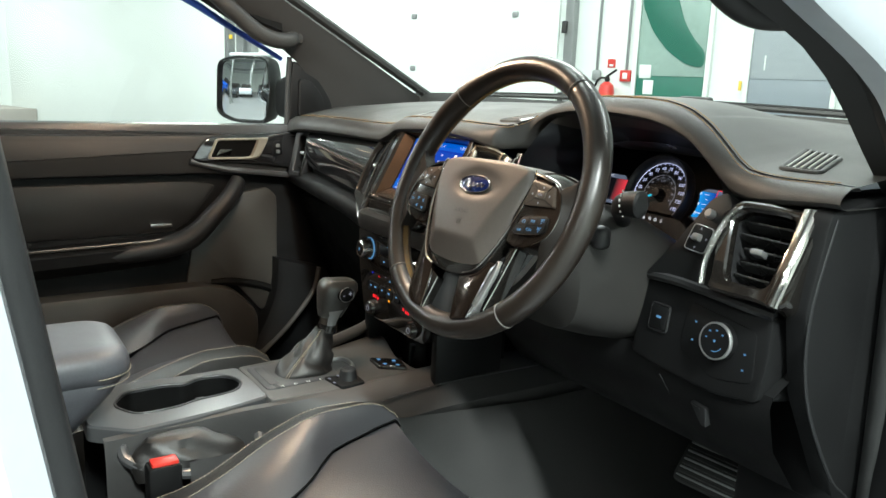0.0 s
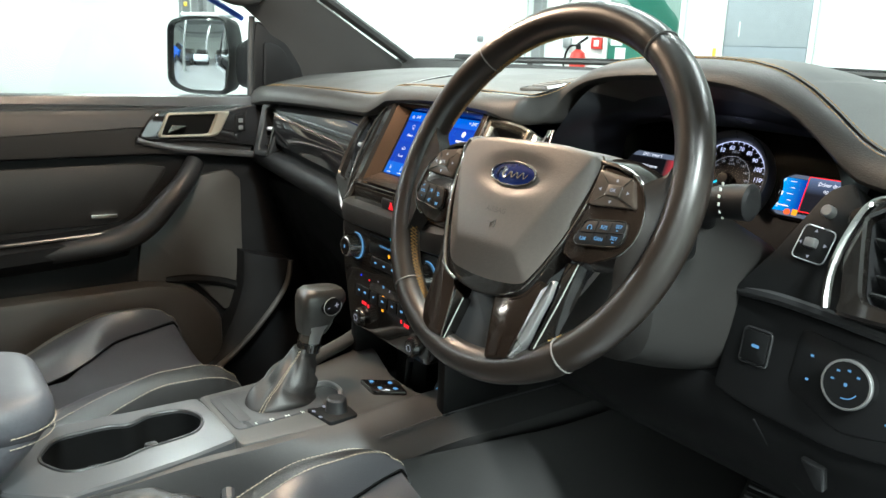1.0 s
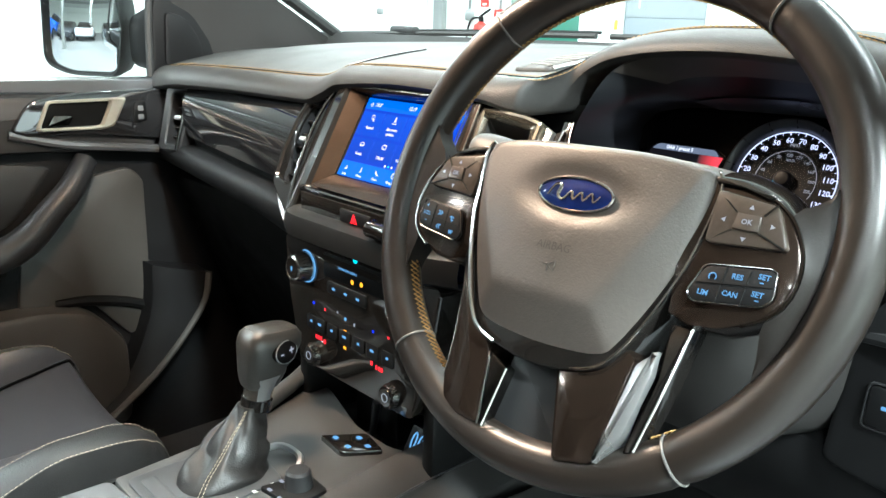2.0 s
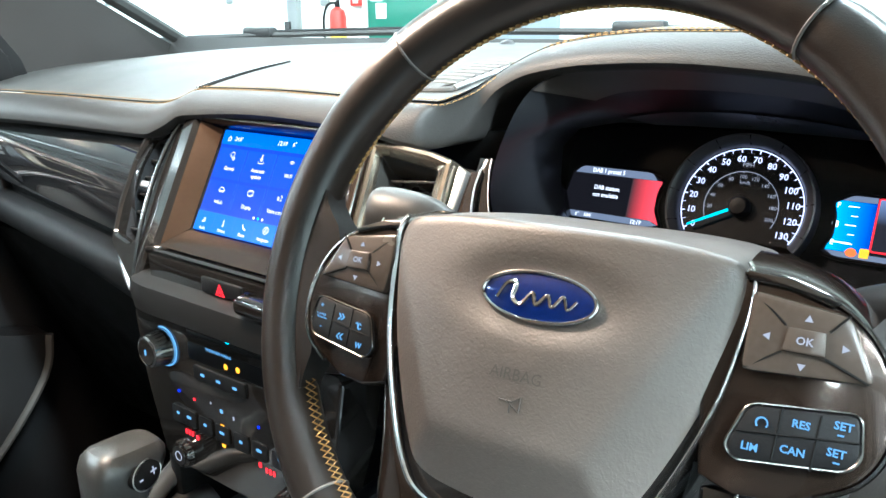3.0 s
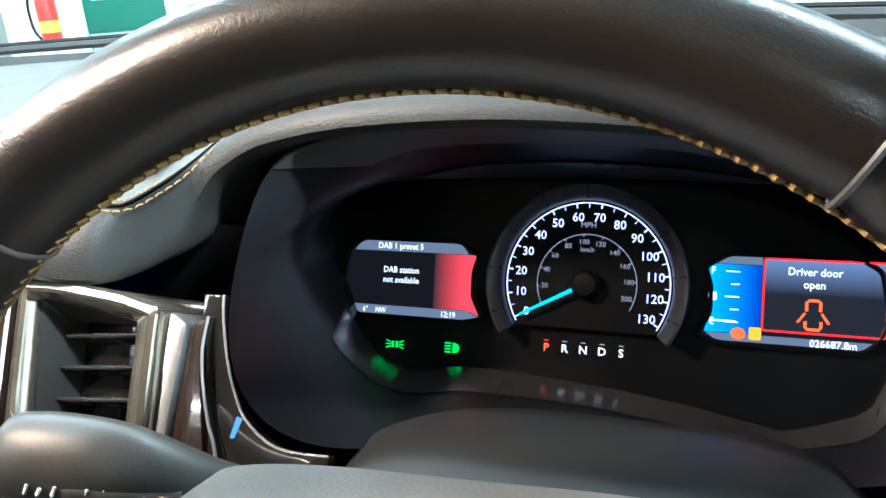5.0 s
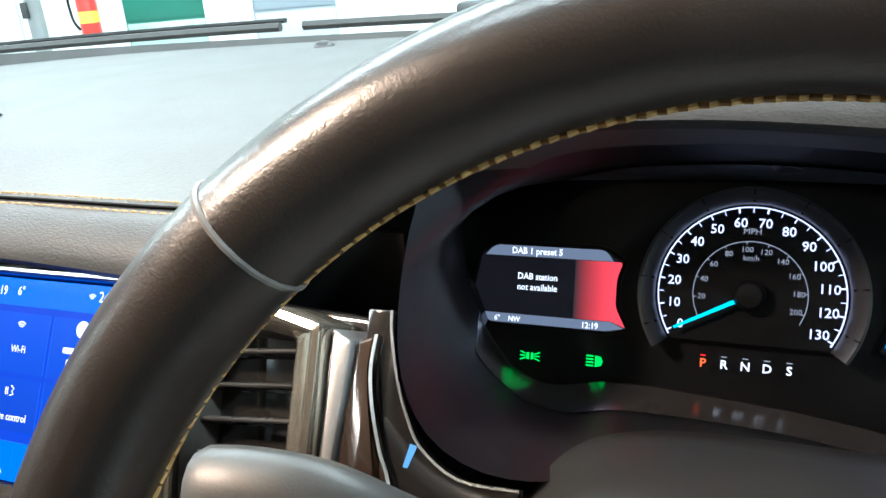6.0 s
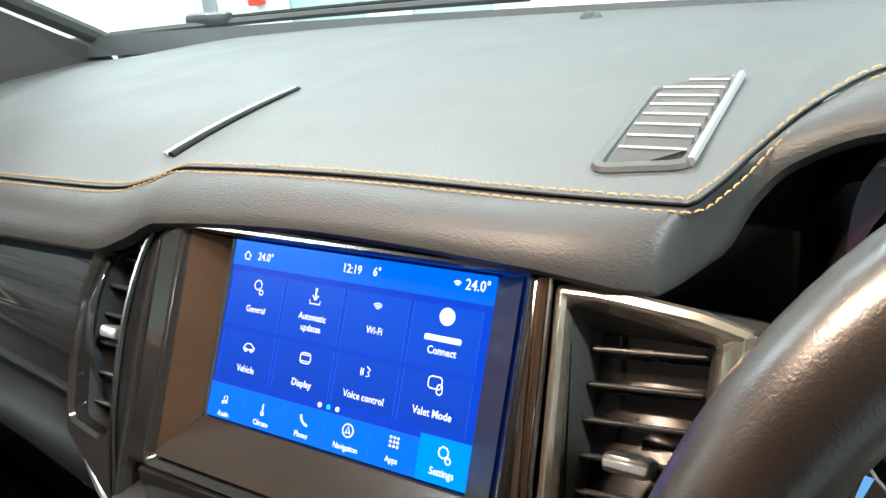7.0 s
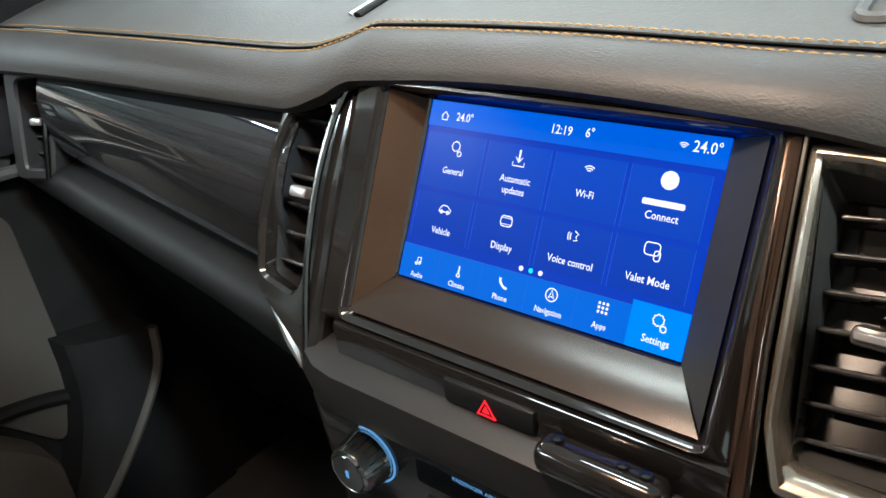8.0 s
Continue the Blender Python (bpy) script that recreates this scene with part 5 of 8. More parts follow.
def ico(pts, w=0.00032, closed=False):
    part("screen_icon", tube([S @ V(x, -s, Z2) for x, s in pts], w, 4, closed=closed, flatten=0.5, up=(0, -0.87, 0.48)), LIT_WHITE, disp)


def ring_pts(cx, s, r, a0=0.0, a1=360.0, n=16):
    return [(cx + r * math.cos(radians(a0 + (a1 - a0) * i / n)), s - r * math.sin(radians(a0 + (a1 - a0) * i / n))) for i in range(n + (0 if a1 - a0 == 360 else 1))]


def gear_pts(cx, s, r):
    return [(cx + (r if i % 2 else r * 0.82) * math.cos(i * math.pi / 9), s + (r if i % 2 else r * 0.82) * math.sin(i * math.pi / 9)) for i in range(18)]


ico([(-0.0785, 0.0085), (-0.076, 0.0060), (-0.0735, 0.0085)]), ico([(-0.0778, 0.0082), (-0.0778, 0.0106), (-0.0742, 0.0106), (-0.0742, 0.0082)])
for r in (0.0014, 0.0026, 0.0038):
    ico(ring_pts(0.066, 0.0078, r * 0.8, 45, 135, 6), 0.00026)
    ico(ring_pts(0.021, 0.0265, r, 45, 135, 6), 0.0003)
ico(gear_pts(-0.064, 0.0245, 0.0030), closed=True), ico(gear_pts(-0.0610, 0.0285, 0.0015), closed=True)
ico([(-0.021, 0.0205), (-0.021, 0.0270)], 0.0006), ico([(-0.0232, 0.0245), (-0.021, 0.0272), (-0.0188, 0.0245)]), ico([(-0.0246, 0.0272), (-0.0246, 0.0292), (-0.0174, 0.0292), (-0.0174, 0.0272)])
part("screen_icon", flat([(0.0632 + 0.0045 * math.cos(a), -0.0232 + 0.0045 * math.sin(a)) for a in np.linspace(0, 2 * math.pi, 20, endpoint=False)], S, Z2), LIT_WHITE, disp, smooth=False)
ico([(-0.0672, 0.0618), (-0.0664, 0.0600), (-0.0650, 0.0585), (-0.0615, 0.0585), (-0.0600, 0.0600), (-0.0590, 0.0605), (-0.0590, 0.0620), (-0.0672, 0.0620)], closed=True), ico(ring_pts(-0.0652, 0.0622, 0.0009), closed=True), ico(ring_pts(-0.0608, 0.0622, 0.0009), closed=True)
ico([(x, -y) for x, y in rrect(0.0072, 0.0056, 0.0018, 3, -0.021, -0.0592)], closed=True), ico([(-0.0245, 0.0575), (-0.0175, 0.0575)], 0.0002), ico([(-0.0245, 0.0608), (-0.0175, 0.0608)], 0.0002)
ico([(0.0205, 0.0560), (0.0228, 0.0575), (0.0215, 0.0590), (0.0228, 0.0605), (0.0205, 0.0612)]), ico(ring_pts(0.0215, 0.0590, 0.0032, 150, 215, 5)), ico(ring_pts(0.0215, 0.0590, 0.0045, 155, 208, 5))
ico([(x, -y) for x, y in rrect(0.0078, 0.0060, 0.0018, 3, 0.0622, -0.0562)], closed=True), ico([(x, -y) for x, y in rrect(0.0030, 0.0048, 0.0012, 3, 0.0652, -0.0592)], closed=True)
ico([(-0.0752, 0.0945), (-0.0752, 0.0912), (-0.0728, 0.0908), (-0.0728, 0.0940)], 0.0003), ico(ring_pts(-0.0758, 0.0947, 0.0007), closed=True), ico(ring_pts(-0.0734, 0.0942, 0.0007), closed=True)
ico([(-0.045, 0.0895), (-0.045, 0.0940)], 0.0005), ico(ring_pts(-0.045, 0.0948, 0.0010), closed=True)
ico(spline([(-0.0172, 0.0892, 0), (-0.0168, 0.0915, 0), (-0.0145, 0.0938, 0), (-0.0122, 0.0943, 0)], 8) and [(p.x, p.y) for p in spline([(-0.0172, 0.0892, 0), (-0.0168, 0.0915, 0), (-0.0145, 0.0938, 0), (-0.0122, 0.0943, 0)], 8)], 0.0007)
ico(ring_pts(0.015, 0.0907, 0.0034), closed=True), ico([(0.0135, 0.0925), (0.015, 0.0882), (0.0165, 0.0925), (0.015, 0.0915)], closed=True)
for i in range(3):
    for j in range(3):
        ui(rrect(0.0014, 0.0014, 0.0003, 1, 0.0420 + i * 0.0022, -0.0876 - j * 0.0022), LIT_WHITE, Z2, "screen_icon")
ico(gear_pts(0.0730, 0.0882, 0.0030), closed=True), ico(gear_pts(0.0760, 0.0918, 0.0016), closed=True)

# hazard strip, ledge, climate panel
stack = thing("centre_stack", (0, -0.09, 1.02), "black centre stack with climate keys and radio knobs", "control panel")
part("hazard_strip", slab(-0.115, 0.128, -0.086, -0.03, 1.2225, 1.2475, 0.003), PIANO, stack, "gloss black strip under the screen")
hz = part("hazard_key", block(0.001, -0.085, 1.2335, 0.058, 0.008, 0.0155, 0.0025), PLASTIC, stack, "black hazard warning key")
HZ = frame_of((0.001, -0.0894, 1.2325), (1, 0, 0), (0, 0, 1))
part("hazard_triangle", tube([HZ @ V(x, y, 0.0) for x, y in ((-0.0055, -0.0045), (0.0055, -0.0045), (0, 0.0055))], 0.0010, 4, closed=True), LIT_RED, hz, "lit red triangle")
part("hazard_triangle", flat([(-0.0028, -0.0028), (0.0028, -0.0028), (0, 0.0028)], HZ, 0.0002), LIT_RED, hz, smooth=False)
rows = []
for x in np.linspace(-0.165, 0.165, 18):
    e = max(0.0, abs(x) - 0.12) * 0.5
    rows.append([V(x, -0.03, 1.226), V(x, -0.090 + e, 1.225), V(x, -0.101 + e, 1.219), V(x, -0.104 + e, 1.205), V(x, -0.102 + e, 1.192), V(x, -0.092 + e, 1.187), V(x, -0.05, 1.186)])
part("ledge", loft(rows, ring=False, cap=False), LEDGE, stack, "satin grey ledge")
CL = frame_of((0, -0.090, 1.11), (1, 0, 0), (0, 0.03, 1))
face = part("climate_face", plate(rounded([(-0.150, 0.078), (0.150, 0.078), (0.138, 0.0), (0.112, -0.085), (-0.112, -0.085), (-0.138, 0.0)], 0.012), CL, -0.05, 0.0, 0.003), PIANO, stack, "gloss black climate and audio face")
part("disc_slot", plate(rrect(0.125, 0.004, 0.0018, 3, 0.002, 0.069), CL, -0.004, 0.0006, 0.0003), BLACK, face, "thin disc slot")


def knob(x, y, r, h, label, ring=None):
    m = CL @ Matrix.Translation((x, y, 0))
    k = part("knob", turned([(0.0005, h - 0.001), (r * 0.70, h - 0.001), (r * 0.74, h), (r * 0.86, h - 0.0012), (r * 0.93, h * 0.5), (r, 0.004), (r, 0.0)], m, 36), CHROME if ring else PIANO, face, label)
    part("knob_face", turned([(0.0005, h + 0.0002), (r * 0.68, h + 0.0002), (r * 0.71, h - 0.0006)], m, 30), PIANO, k, "gloss black knob face")
    for a in np.linspace(0, 2 * math.pi, 24, endpoint=False):
        c, q = math.cos(a), math.sin(a)
        part("grip_rib", tube([m @ V(r * 0.90 * c, r * 0.90 * q, h * 0.72), m @ V(r * 1.005 * c, r * 1.005 * q, 0.003)], 0.0006, 4), DARK_METAL if ring else GREY_PLASTIC, k)
    if ring:
        part("lit_ring", tube([m @ V(r * 1.09 * math.cos(a), r * 1.09 * math.sin(a), 0.0012) for a in np.linspace(-2.6, 1.9, 30)], 0.0008, 6), LIT_ICE, k, "lit ice-blue ring")
    return k, m


for x in (-0.098, 0.100):
    k, m = knob(x, 0.044, 0.0185, 0.022, "chrome and black temperature knob", True)
    part("mark", flat(rrect(0.003, 0.006, 0.001, 2, 0, 0), m, 0.0226), LIT_ICE, k, smooth=False)
for x in (-0.075, 0.078):
    k, m = knob(x, -0.066, 0.0150, 0.011, "black round knob")
    part("mark", tube([m @ V(0.005 * math.cos(a), 0.005 * math.sin(a), 0.0114) for a in np.linspace(0, 6.28, 10)], 0.0005, 4), LIT_GREY, k)


def lit(x, y, w, h, mat):
    part("lit_mark", flat(rrect(w, h, min(w, h) * 0.25, 2, x, y), CL, 0.0004), mat, face, smooth=False)


part("display_strip", plate(rrect(0.120, 0.018, 0.003, 3, 0.0, 0.050), CL, -0.001, 0.0002, 0.0001), GAUGE, face)
lettering("PASSENGER AIRBAG", 0.0042, CL, -0.012, 0.0575, 0.0006, LIT_ICE, face, name="lit_word", bold=0.0001)
part("lit_mark", flat(ellipse(0.004, 0.003, 12, 0.003, 0.074), CL, 0.0008), LIT_CYAN, face, smooth=False)
for x, y in ((-0.002, 0.047), (0.0155, 0.0485)):
    part("lit_mark", flat(ellipse(0.0030, 0.0030, 14, x, y), CL, 0.0006), LIT_AMBER, face, smooth=False)
keys = part("key_strip", plate(rrect(0.078, 0.015, 0.003, 3, -0.012, 0.030), CL, 0.0, 0.0025, 0.0008), PLASTIC, face, "row of black push keys")
for x in (-0.036, -0.012, 0.012):
    part("lit_mark", flat(rrect(0.0066, 0.0030, 0.001, 2, x, 0.030), CL, 0.0029), LIT_ICE, keys, smooth=False)
for x, y, mt in ((-0.081, -0.000, LIT_BLUE), (-0.056, -0.002, LIT_RED), (0.040, -0.001, LIT_BLUE), (0.068, 0.0, LIT_RED)):
    part("lit_mark", flat(ellipse(0.0018, 0.0018, 12, x, y), CL, 0.0006), mt, face, smooth=False)
for i, x in enumerate((-0.084, -0.066, -0.040, -0.014, 0.014, 0.040, 0.068)):
    kk = part("climate_key", plate(rrect(0.0215, 0.018, 0.003, 3, x, -0.026), CL, 0.0, 0.0014, 0.0005), PLASTIC, face)
    part("lit_mark", flat(rrect(0.0074 if i % 2 else 0.0050, 0.0032, 0.001, 2, x, -0.0245), CL, 0.0017), LIT_ICE, kk, smooth=False)
for x, y in ((-0.014, -0.0175), (-0.014, -0.0385)):
    lit(x, y, 0.0055, 0.0034, LIT_AMBER)
lit(-0.014, -0.002, 0.0045, 0.004, LIT_ICE), lit(0.004, -0.004, 0.0025, 0.004, LIT_GREY), lit(-0.030, 0.002, 0.0025, 0.0025, LIT_GREY)
for x0 in (-0.074, 0.048):
    for i in range(3):
        lit(x0 + i * 0.0050, -0.0425, 0.0032, 0.0056, LIT_RED)
    lit(x0 + (0.018 if x0 < 0 else -0.009), -0.044 if x0 < 0 else -0.040, 0.0042, 0.0055, LIT_RED)

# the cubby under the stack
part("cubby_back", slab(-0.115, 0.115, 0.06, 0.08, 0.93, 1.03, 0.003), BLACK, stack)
for s in (-1, 1):
    part("cubby_side", block(0.125 * s, -0.01, 0.99, 0.02, 0.14, 0.12, 0.006), PLASTIC, stack)

# a clip-on holder under the screen
clip = thing("phone_holder_clip", (0.07, -0.098, 1.226), "black clip-on holder with metal screws on the ledge", "holder")
part("arm", block(0.072, -0.099, 1.2325, 0.066, 0.020, 0.018, 0.0078, 4), PIANO, clip)
for x in (0.050, 0.083, 0.094):
    part("screw", turned([(0.0003, 0.006), (0.0028, 0.0055), (0.0034, 0.002), (0.0034, -0.006)], Matrix.Translation((x, -0.098, 1.2378)), 14), DARK_METAL, clip, "bright metal screw")

# ---- instrument cluster ----
K = frame_of((0.0, 0.147, 1.31), (1, 0, 0), (0, 0.3633, 0.9317))
clus = thing("instrument_cluster", (0.378, 0.14, 1.25), "lit instrument cluster with speedometer between two displays", "instrument cluster")
arch = [(x, brow_line(x).y + 0.006, brow_line(x).z - 0.003) for x in np.linspace(0.226, 0.575, 30)]
sill = [(0.578, 0.048, 1.33), (0.570, 0.046, 1.30), (0.545, 0.046, 1.272), (0.50, 0.046, 1.262), (0.44, 0.046, 1.270), (0.38, 0.046, 1.276), (0.335, 0.020, 1.286), (0.298, -0.034, 1.3045), (0.273, -0.0345, 1.305), (0.2555, -0.030, 1.3135), (0.2475, -0.024, 1.324), (0.2412, -0.017, 1.337), (0.2365, -0.008, 1.353), (0.2352, -0.0025, 1.3625), (0.2355, 0.0120, 1.3740), (0.2320, 0.0330, 1.3900)]
opening = arch + sill
lens_pts = [(0.208, 0.040), (0.222, 0.058), (0.26, 0.066), (0.32, 0.068), (0.378, 0.069), (0.44, 0.068), (0.50, 0.066), (0.535, 0.056), (0.549, 0.030), (0.545, -0.02), (0.53, -0.055), (0.49, -0.070), (0.44, -0.061), (0.40, -0.056), (0.34, -0.052), (0.305, -0.051), (0.27, -0.058), (0.246, -0.050), (0.228, -0.028), (0.213, 0.006)]
N_O = 120


def resample(pts, n):
    """n points at even angles round a closed line, seen from the driver."""
    pts = [Vector(p) for p in pts]
    cx, cz = 0.385, 1.338
    ang_of = lambda p: math.atan2(p.z - cz, p.x - cx) % (2 * math.pi)
    dense = [a.lerp(b, k / 24) for a, b in zip(pts, pts[1:] + pts[:1]) for k in range(24)]
    dense.sort(key=ang_of)
    keys = [ang_of(p) for p in dense]
    out = []
    for i in range(n):
        t = 2 * math.pi * i / n
        k = int(np.searchsorted(keys, t)) % len(dense)
        a, b = dense[k - 1], dense[k]
        ka, kb = keys[k - 1], keys[k]
        out.append(a.lerp(b, 0.5) if kb <= ka else a.lerp(b, (t - ka) / (kb - ka)))
    return out


ring_a = resample(opening, N_O)
ring_b = resample([K @ V(x, y, 0.002) for x, y in lens_pts], N_O)
for _ in range(10):
    ring_a = [(ring_a[i - 1] + 2 * ring_a[i] + ring_a[(i + 1) % N_O]) / 4 for i in range(N_O)]
mid = [a.lerp(b, 0.55) + V(0, 0, 0.006 * math.tanh((a.z - 1.335) / 0.03)) for a, b in zip(ring_a, ring_b)]
shroud = part("shroud", loft([ring_a, [a.lerp(m, 0.5) for a, m in zip(ring_a, mid)], mid, ring_b], cap=False), SHROUD, clus, "dark hooded shroud round the dials")
shroud.data.set_sharp_from_angle(angle=radians(80))
# the upper strip carries the displays' reflection in its colour
for words, keep in (("upper", lambda q: q.z > 1.386), ("lower", lambda q: q.z < 1.302)):
    strip = sorted([(m, b) for m, b in zip(mid, ring_b) if keep(b if words == "lower" else m)], key=lambda mb: mb[0].x)
    shift = V(0, -0.0015, -0.0008 if words == "upper" else 0.0012)
    part("lens_surround", loft([[m.lerp(b, f) + shift for f in (0.3 if words == "lower" else 0.5, 0.7, 0.85, 0.99)] for m, b in strip], ring=False, cap=False), VISOR_REFLECTION if words == "upper" else SURROUND, shroud, "visor strip, blue display reflection in its colour" if words == "upper" else "gloss black surround of the lens")
# strip over the shroud's upper side, painted with the warm light there
under = [(a, m) for a, m in zip(ring_a, mid) if a.z > 1.405 and 0.21 < a.x < 0.53]
under.sort(key=lambda am: am[0].x)
part("hood_glow_strip", loft([[a.lerp(m, f) + V(0, -0.001, -0.0016) for f in np.linspace(0.0, 0.75, 7)] for a, m in under], ring=False, cap=False), HOOD_GLOW, shroud, "brown strip under the hood, warm light in its colour")
part("face", flat([(x, y) for x, y in lens_pts], K, -0.012), GAUGE, clus, "black gauge face", smooth=False)
part("face_rim", loft([ring_b, resample([K @ V(x, y, -0.012) for x, y in lens_pts], N_O)], cap=False), PIANO, clus)

# speedometer
SC = K @ Matrix.Translation((0.3775, 0.0045, 0.0))
arc_a = [radians(a) for a in np.linspace(213, -33, 72)]
spd = part("speedometer", loft([[SC @ V(r * math.cos(a), r * math.sin(a), z) for r, z in ((0.0502, -0.0105), (0.0505, -0.0010), (0.0530, 0.0050), (0.0575, 0.0085), (0.0592, 0.0078), (0.0596, -0.0105))] for a in arc_a]), RING_GREY, clus, "dark ringed speedometer")
for a in np.linspace(200, -20, 9):
    c, s = math.cos(radians(a)), math.sin(radians(a))
    part("ring_notch", tube([SC @ V(0.0515 * c, 0.0515 * s, 0.0022), SC @ V(0.0578 * c, 0.0578 * s, 0.0086)], 0.0007, 5), BLACK, spd)
part("dial_plate", flat([(0.0503 * math.cos(a), 0.0503 * math.sin(a)) for a in arc_a], SC, -0.0045), GAUGE, spd, smooth=False)


def ang(v):
    return radians(208 - 236 * v / 130)


part("dial_arc", tube([SC @ V(0.0488 * math.cos(ang(v)), 0.0488 * math.sin(ang(v)), -0.0036) for v in np.linspace(-1.5, 131.5, 70)], 0.00055, 4), LIT_DIAL, spd)
for v in range(0, 131, 5):
    a, r0 = ang(v), 0.0458
    part("tick", tube([SC @ V(r * math.cos(a), r * math.sin(a), -0.0036) for r in (r0, 0.0486)], 0.00050 if v % 10 == 0 else 0.0003, 4), LIT_DIAL, spd)
for v in range(0, 131, 10):
    a = ang(v)
    lettering(str(v), 0.0074, SC, 0.0405 * math.cos(a), 0.0402 * math.sin(a), -0.0034, LIT_DIAL, spd, name="dial_number", bold=0.00008)
lettering("MPH", 0.0048, SC, 0.0, 0.0352, -0.0034, LIT_GREY, spd, name="dial_word")
lettering("km/h", 0.0042, SC, 0.0, 0.0205, -0.0034, LIT_GREY, spd, name="dial_word")


def kmh(v):
    return radians(208 - 236 * (v / 1.609) / 130)


part("inner_arc", tube([SC @ V(0.0298 * math.cos(kmh(v)), 0.0298 * math.sin(kmh(v)), -0.0036) for v in np.linspace(0, 210, 60)], 0.0003, 4), LIT_GREY, spd)
for v in range(20, 201, 20):
    a = kmh(v)
    lettering(str(v), 0.0044, SC, 0.0252 * math.cos(a), 0.0252 * math.sin(a), -0.0034, LIT_GREY, spd, name="dial_number")
    part("tick", tube([SC @ V(r * math.cos(a), r * math.sin(a), -0.0036) for r in (0.0282, 0.0298)], 0.0003, 4), LIT_GREY, spd)
an = ang(0)
nd, nw = V(math.cos(an), math.sin(an), 0), V(-math.sin(an), math.cos(an), 0)
pts = [(-0.004, 0.0013), (0.044, 0.0007), (0.044, -0.0007), (-0.004, -0.0013)]
bm = loft([[SC @ (nd * x + nw * y + V(0, 0, z)) for x, y in pts] for z in (0.0015, 0.0025)])
part("needle", bm, LIT_CYAN, spd, "lit cyan needle", smooth=False)
part("needle_hub", turned([(0.0005, 0.006), (0.0065, 0.0055), (0.0085, 0.003), (0.0088, -0.004)], SC, 24), GAUGE, spd, "black needle hub")

# side displays
def side_display(s, label):
    f = lambda pts: [(0.377 + s * (x - 0.377), y) for x, y in (pts if s > 0 else pts[::-1])]
    sh = [(0.214, -0.004), (0.2185, 0.020), (0.229, 0.0265), (0.296, 0.0265), (0.309, 0.0185), (0.3055, 0.008), (0.3055, -0.008), (0.3125, -0.0215), (0.300, -0.0245), (0.226, -0.0245), (0.2185, -0.018)]
    d = part("display", flat(f(rounded(sh, 0.003)), K, -0.008), glow("cluster_display_" + ("left" if s > 0 else "right"), (0.006, 0.006, 0.008), 0.6), clus, label, smooth=False)
    part("display_frame", tube([K @ V(x, y, -0.008) for x, y in f(rounded(sh, 0.003))], 0.0016, 6, closed=True), GAUGE, d)
    return d, f


dl, fl = side_display(1, "lit radio message display")
BAR = glow("display_bar", (0.13, 0.16, 0.22), 0.6)
REDZ = glow("display_red", (0.02, 0.018, 0.02), 0.75, ("X", 0.279, 0.302, (0.75, 0.05, 0.07)))
part("screen_field", flat([(0.222, 0.0185), (0.302, 0.0185), (0.296, 0.0258), (0.228, 0.0258)], K, -0.0076), BAR, dl, smooth=False)
part("screen_field", flat([(0.221, -0.0175), (0.302, -0.0175), (0.310, -0.0210), (0.300, -0.0240), (0.226, -0.0240)], K, -0.0076), BAR, dl, smooth=False)
part("screen_field", flat([(0.279, -0.0172), (0.302, -0.0172), (0.3115, -0.0208), (0.3048, -0.008), (0.3048, 0.008), (0.308, 0.0182), (0.279, 0.0182)], K, -0.0075), REDZ, dl, smooth=False)
for words, x, y, size in (("DAB 1 preset 5", 0.255, 0.0218, 0.0056), ("DAB station", 0.2560, 0.0062, 0.0056), ("not available", 0.2560, -0.0004, 0.0056), ("6°", 0.2315, -0.0208, 0.0046), ("NW", 0.2425, -0.0208, 0.0046), ("12:19", 0.2895, -0.0208, 0.0052)):
    lettering(words, size, K, x, y, -0.0072, LIT_WHITE, dl, wide=0.9, name="screen_word", bold=0.00008)
dr, fr_ = side_display(-1, "lit fuel gauge and door warning display")
FUEL = glow("display_fuel_blue", (0.0, 0.33, 0.85), 0.8, ("X", 0.445, 0.474, (0.0, 0.045, 0.32)))
part("screen_field", flat([(0.4455, -0.0185), (0.4755, -0.0185), (0.4755, 0.0205), (0.4465, 0.0205), (0.4485, 0.008), (0.4485, -0.008)], K, -0.0076), FUEL, dr, smooth=False)
part("screen_field", flat([(0.4480, 0.0208), (0.4755, 0.0208), (0.4755, 0.0262), (0.458, 0.0262)], K, -0.0076), BAR, dr, smooth=False)
part("screen_field", flat([(0.4460, -0.0188), (0.535, -0.0188), (0.528, -0.0243), (0.454, -0.0243)], K, -0.0076), BAR, dr, smooth=False)
lettering("F", 0.0058, K, 0.4495, 0.0165, -0.0072, LIT_WHITE, dr, name="screen_word", bold=0.0001)
lettering("E", 0.0058, K, 0.4495, -0.0125, -0.0072, LIT_WHITE, dr, name="screen_word", bold=0.0001)
for i in range(5):
    w = 0.008 if i % 2 == 0 else 0.005
    part("gauge_tick", flat(rrect(w, 0.0008, 0.0003, 1, 0.464 - w / 2, 0.0165 - i * 0.0072), K, -0.0072), LIT_WHITE, dr, smooth=False)
part("gauge_pointer", flat(rrect(0.014, 0.0011, 0.0004, 1, 0.4555, -0.0118), K, -0.0070), LIT_WHITE, dr, smooth=False)
part("fuel_symbol", flat(rrect(0.0048, 0.0052, 0.0012, 2, 0.4495, 0.002), K, -0.0072), LIT_WHITE, dr, smooth=False)
part("warning_frame", tube([K @ V(x, y, -0.0072) for x, y in rrect(0.062, 0.0405, 0.0015, 2, 0.5075, 0.0045)], 0.0006, 4, closed=True), LIT_RED, dr, "lit red warning frame")
WARN = glow("display_warning", (0.012, 0.013, 0.018), 0.7, ("Z", 1.312, 1.336, (0.16, 0.23, 0.40)))
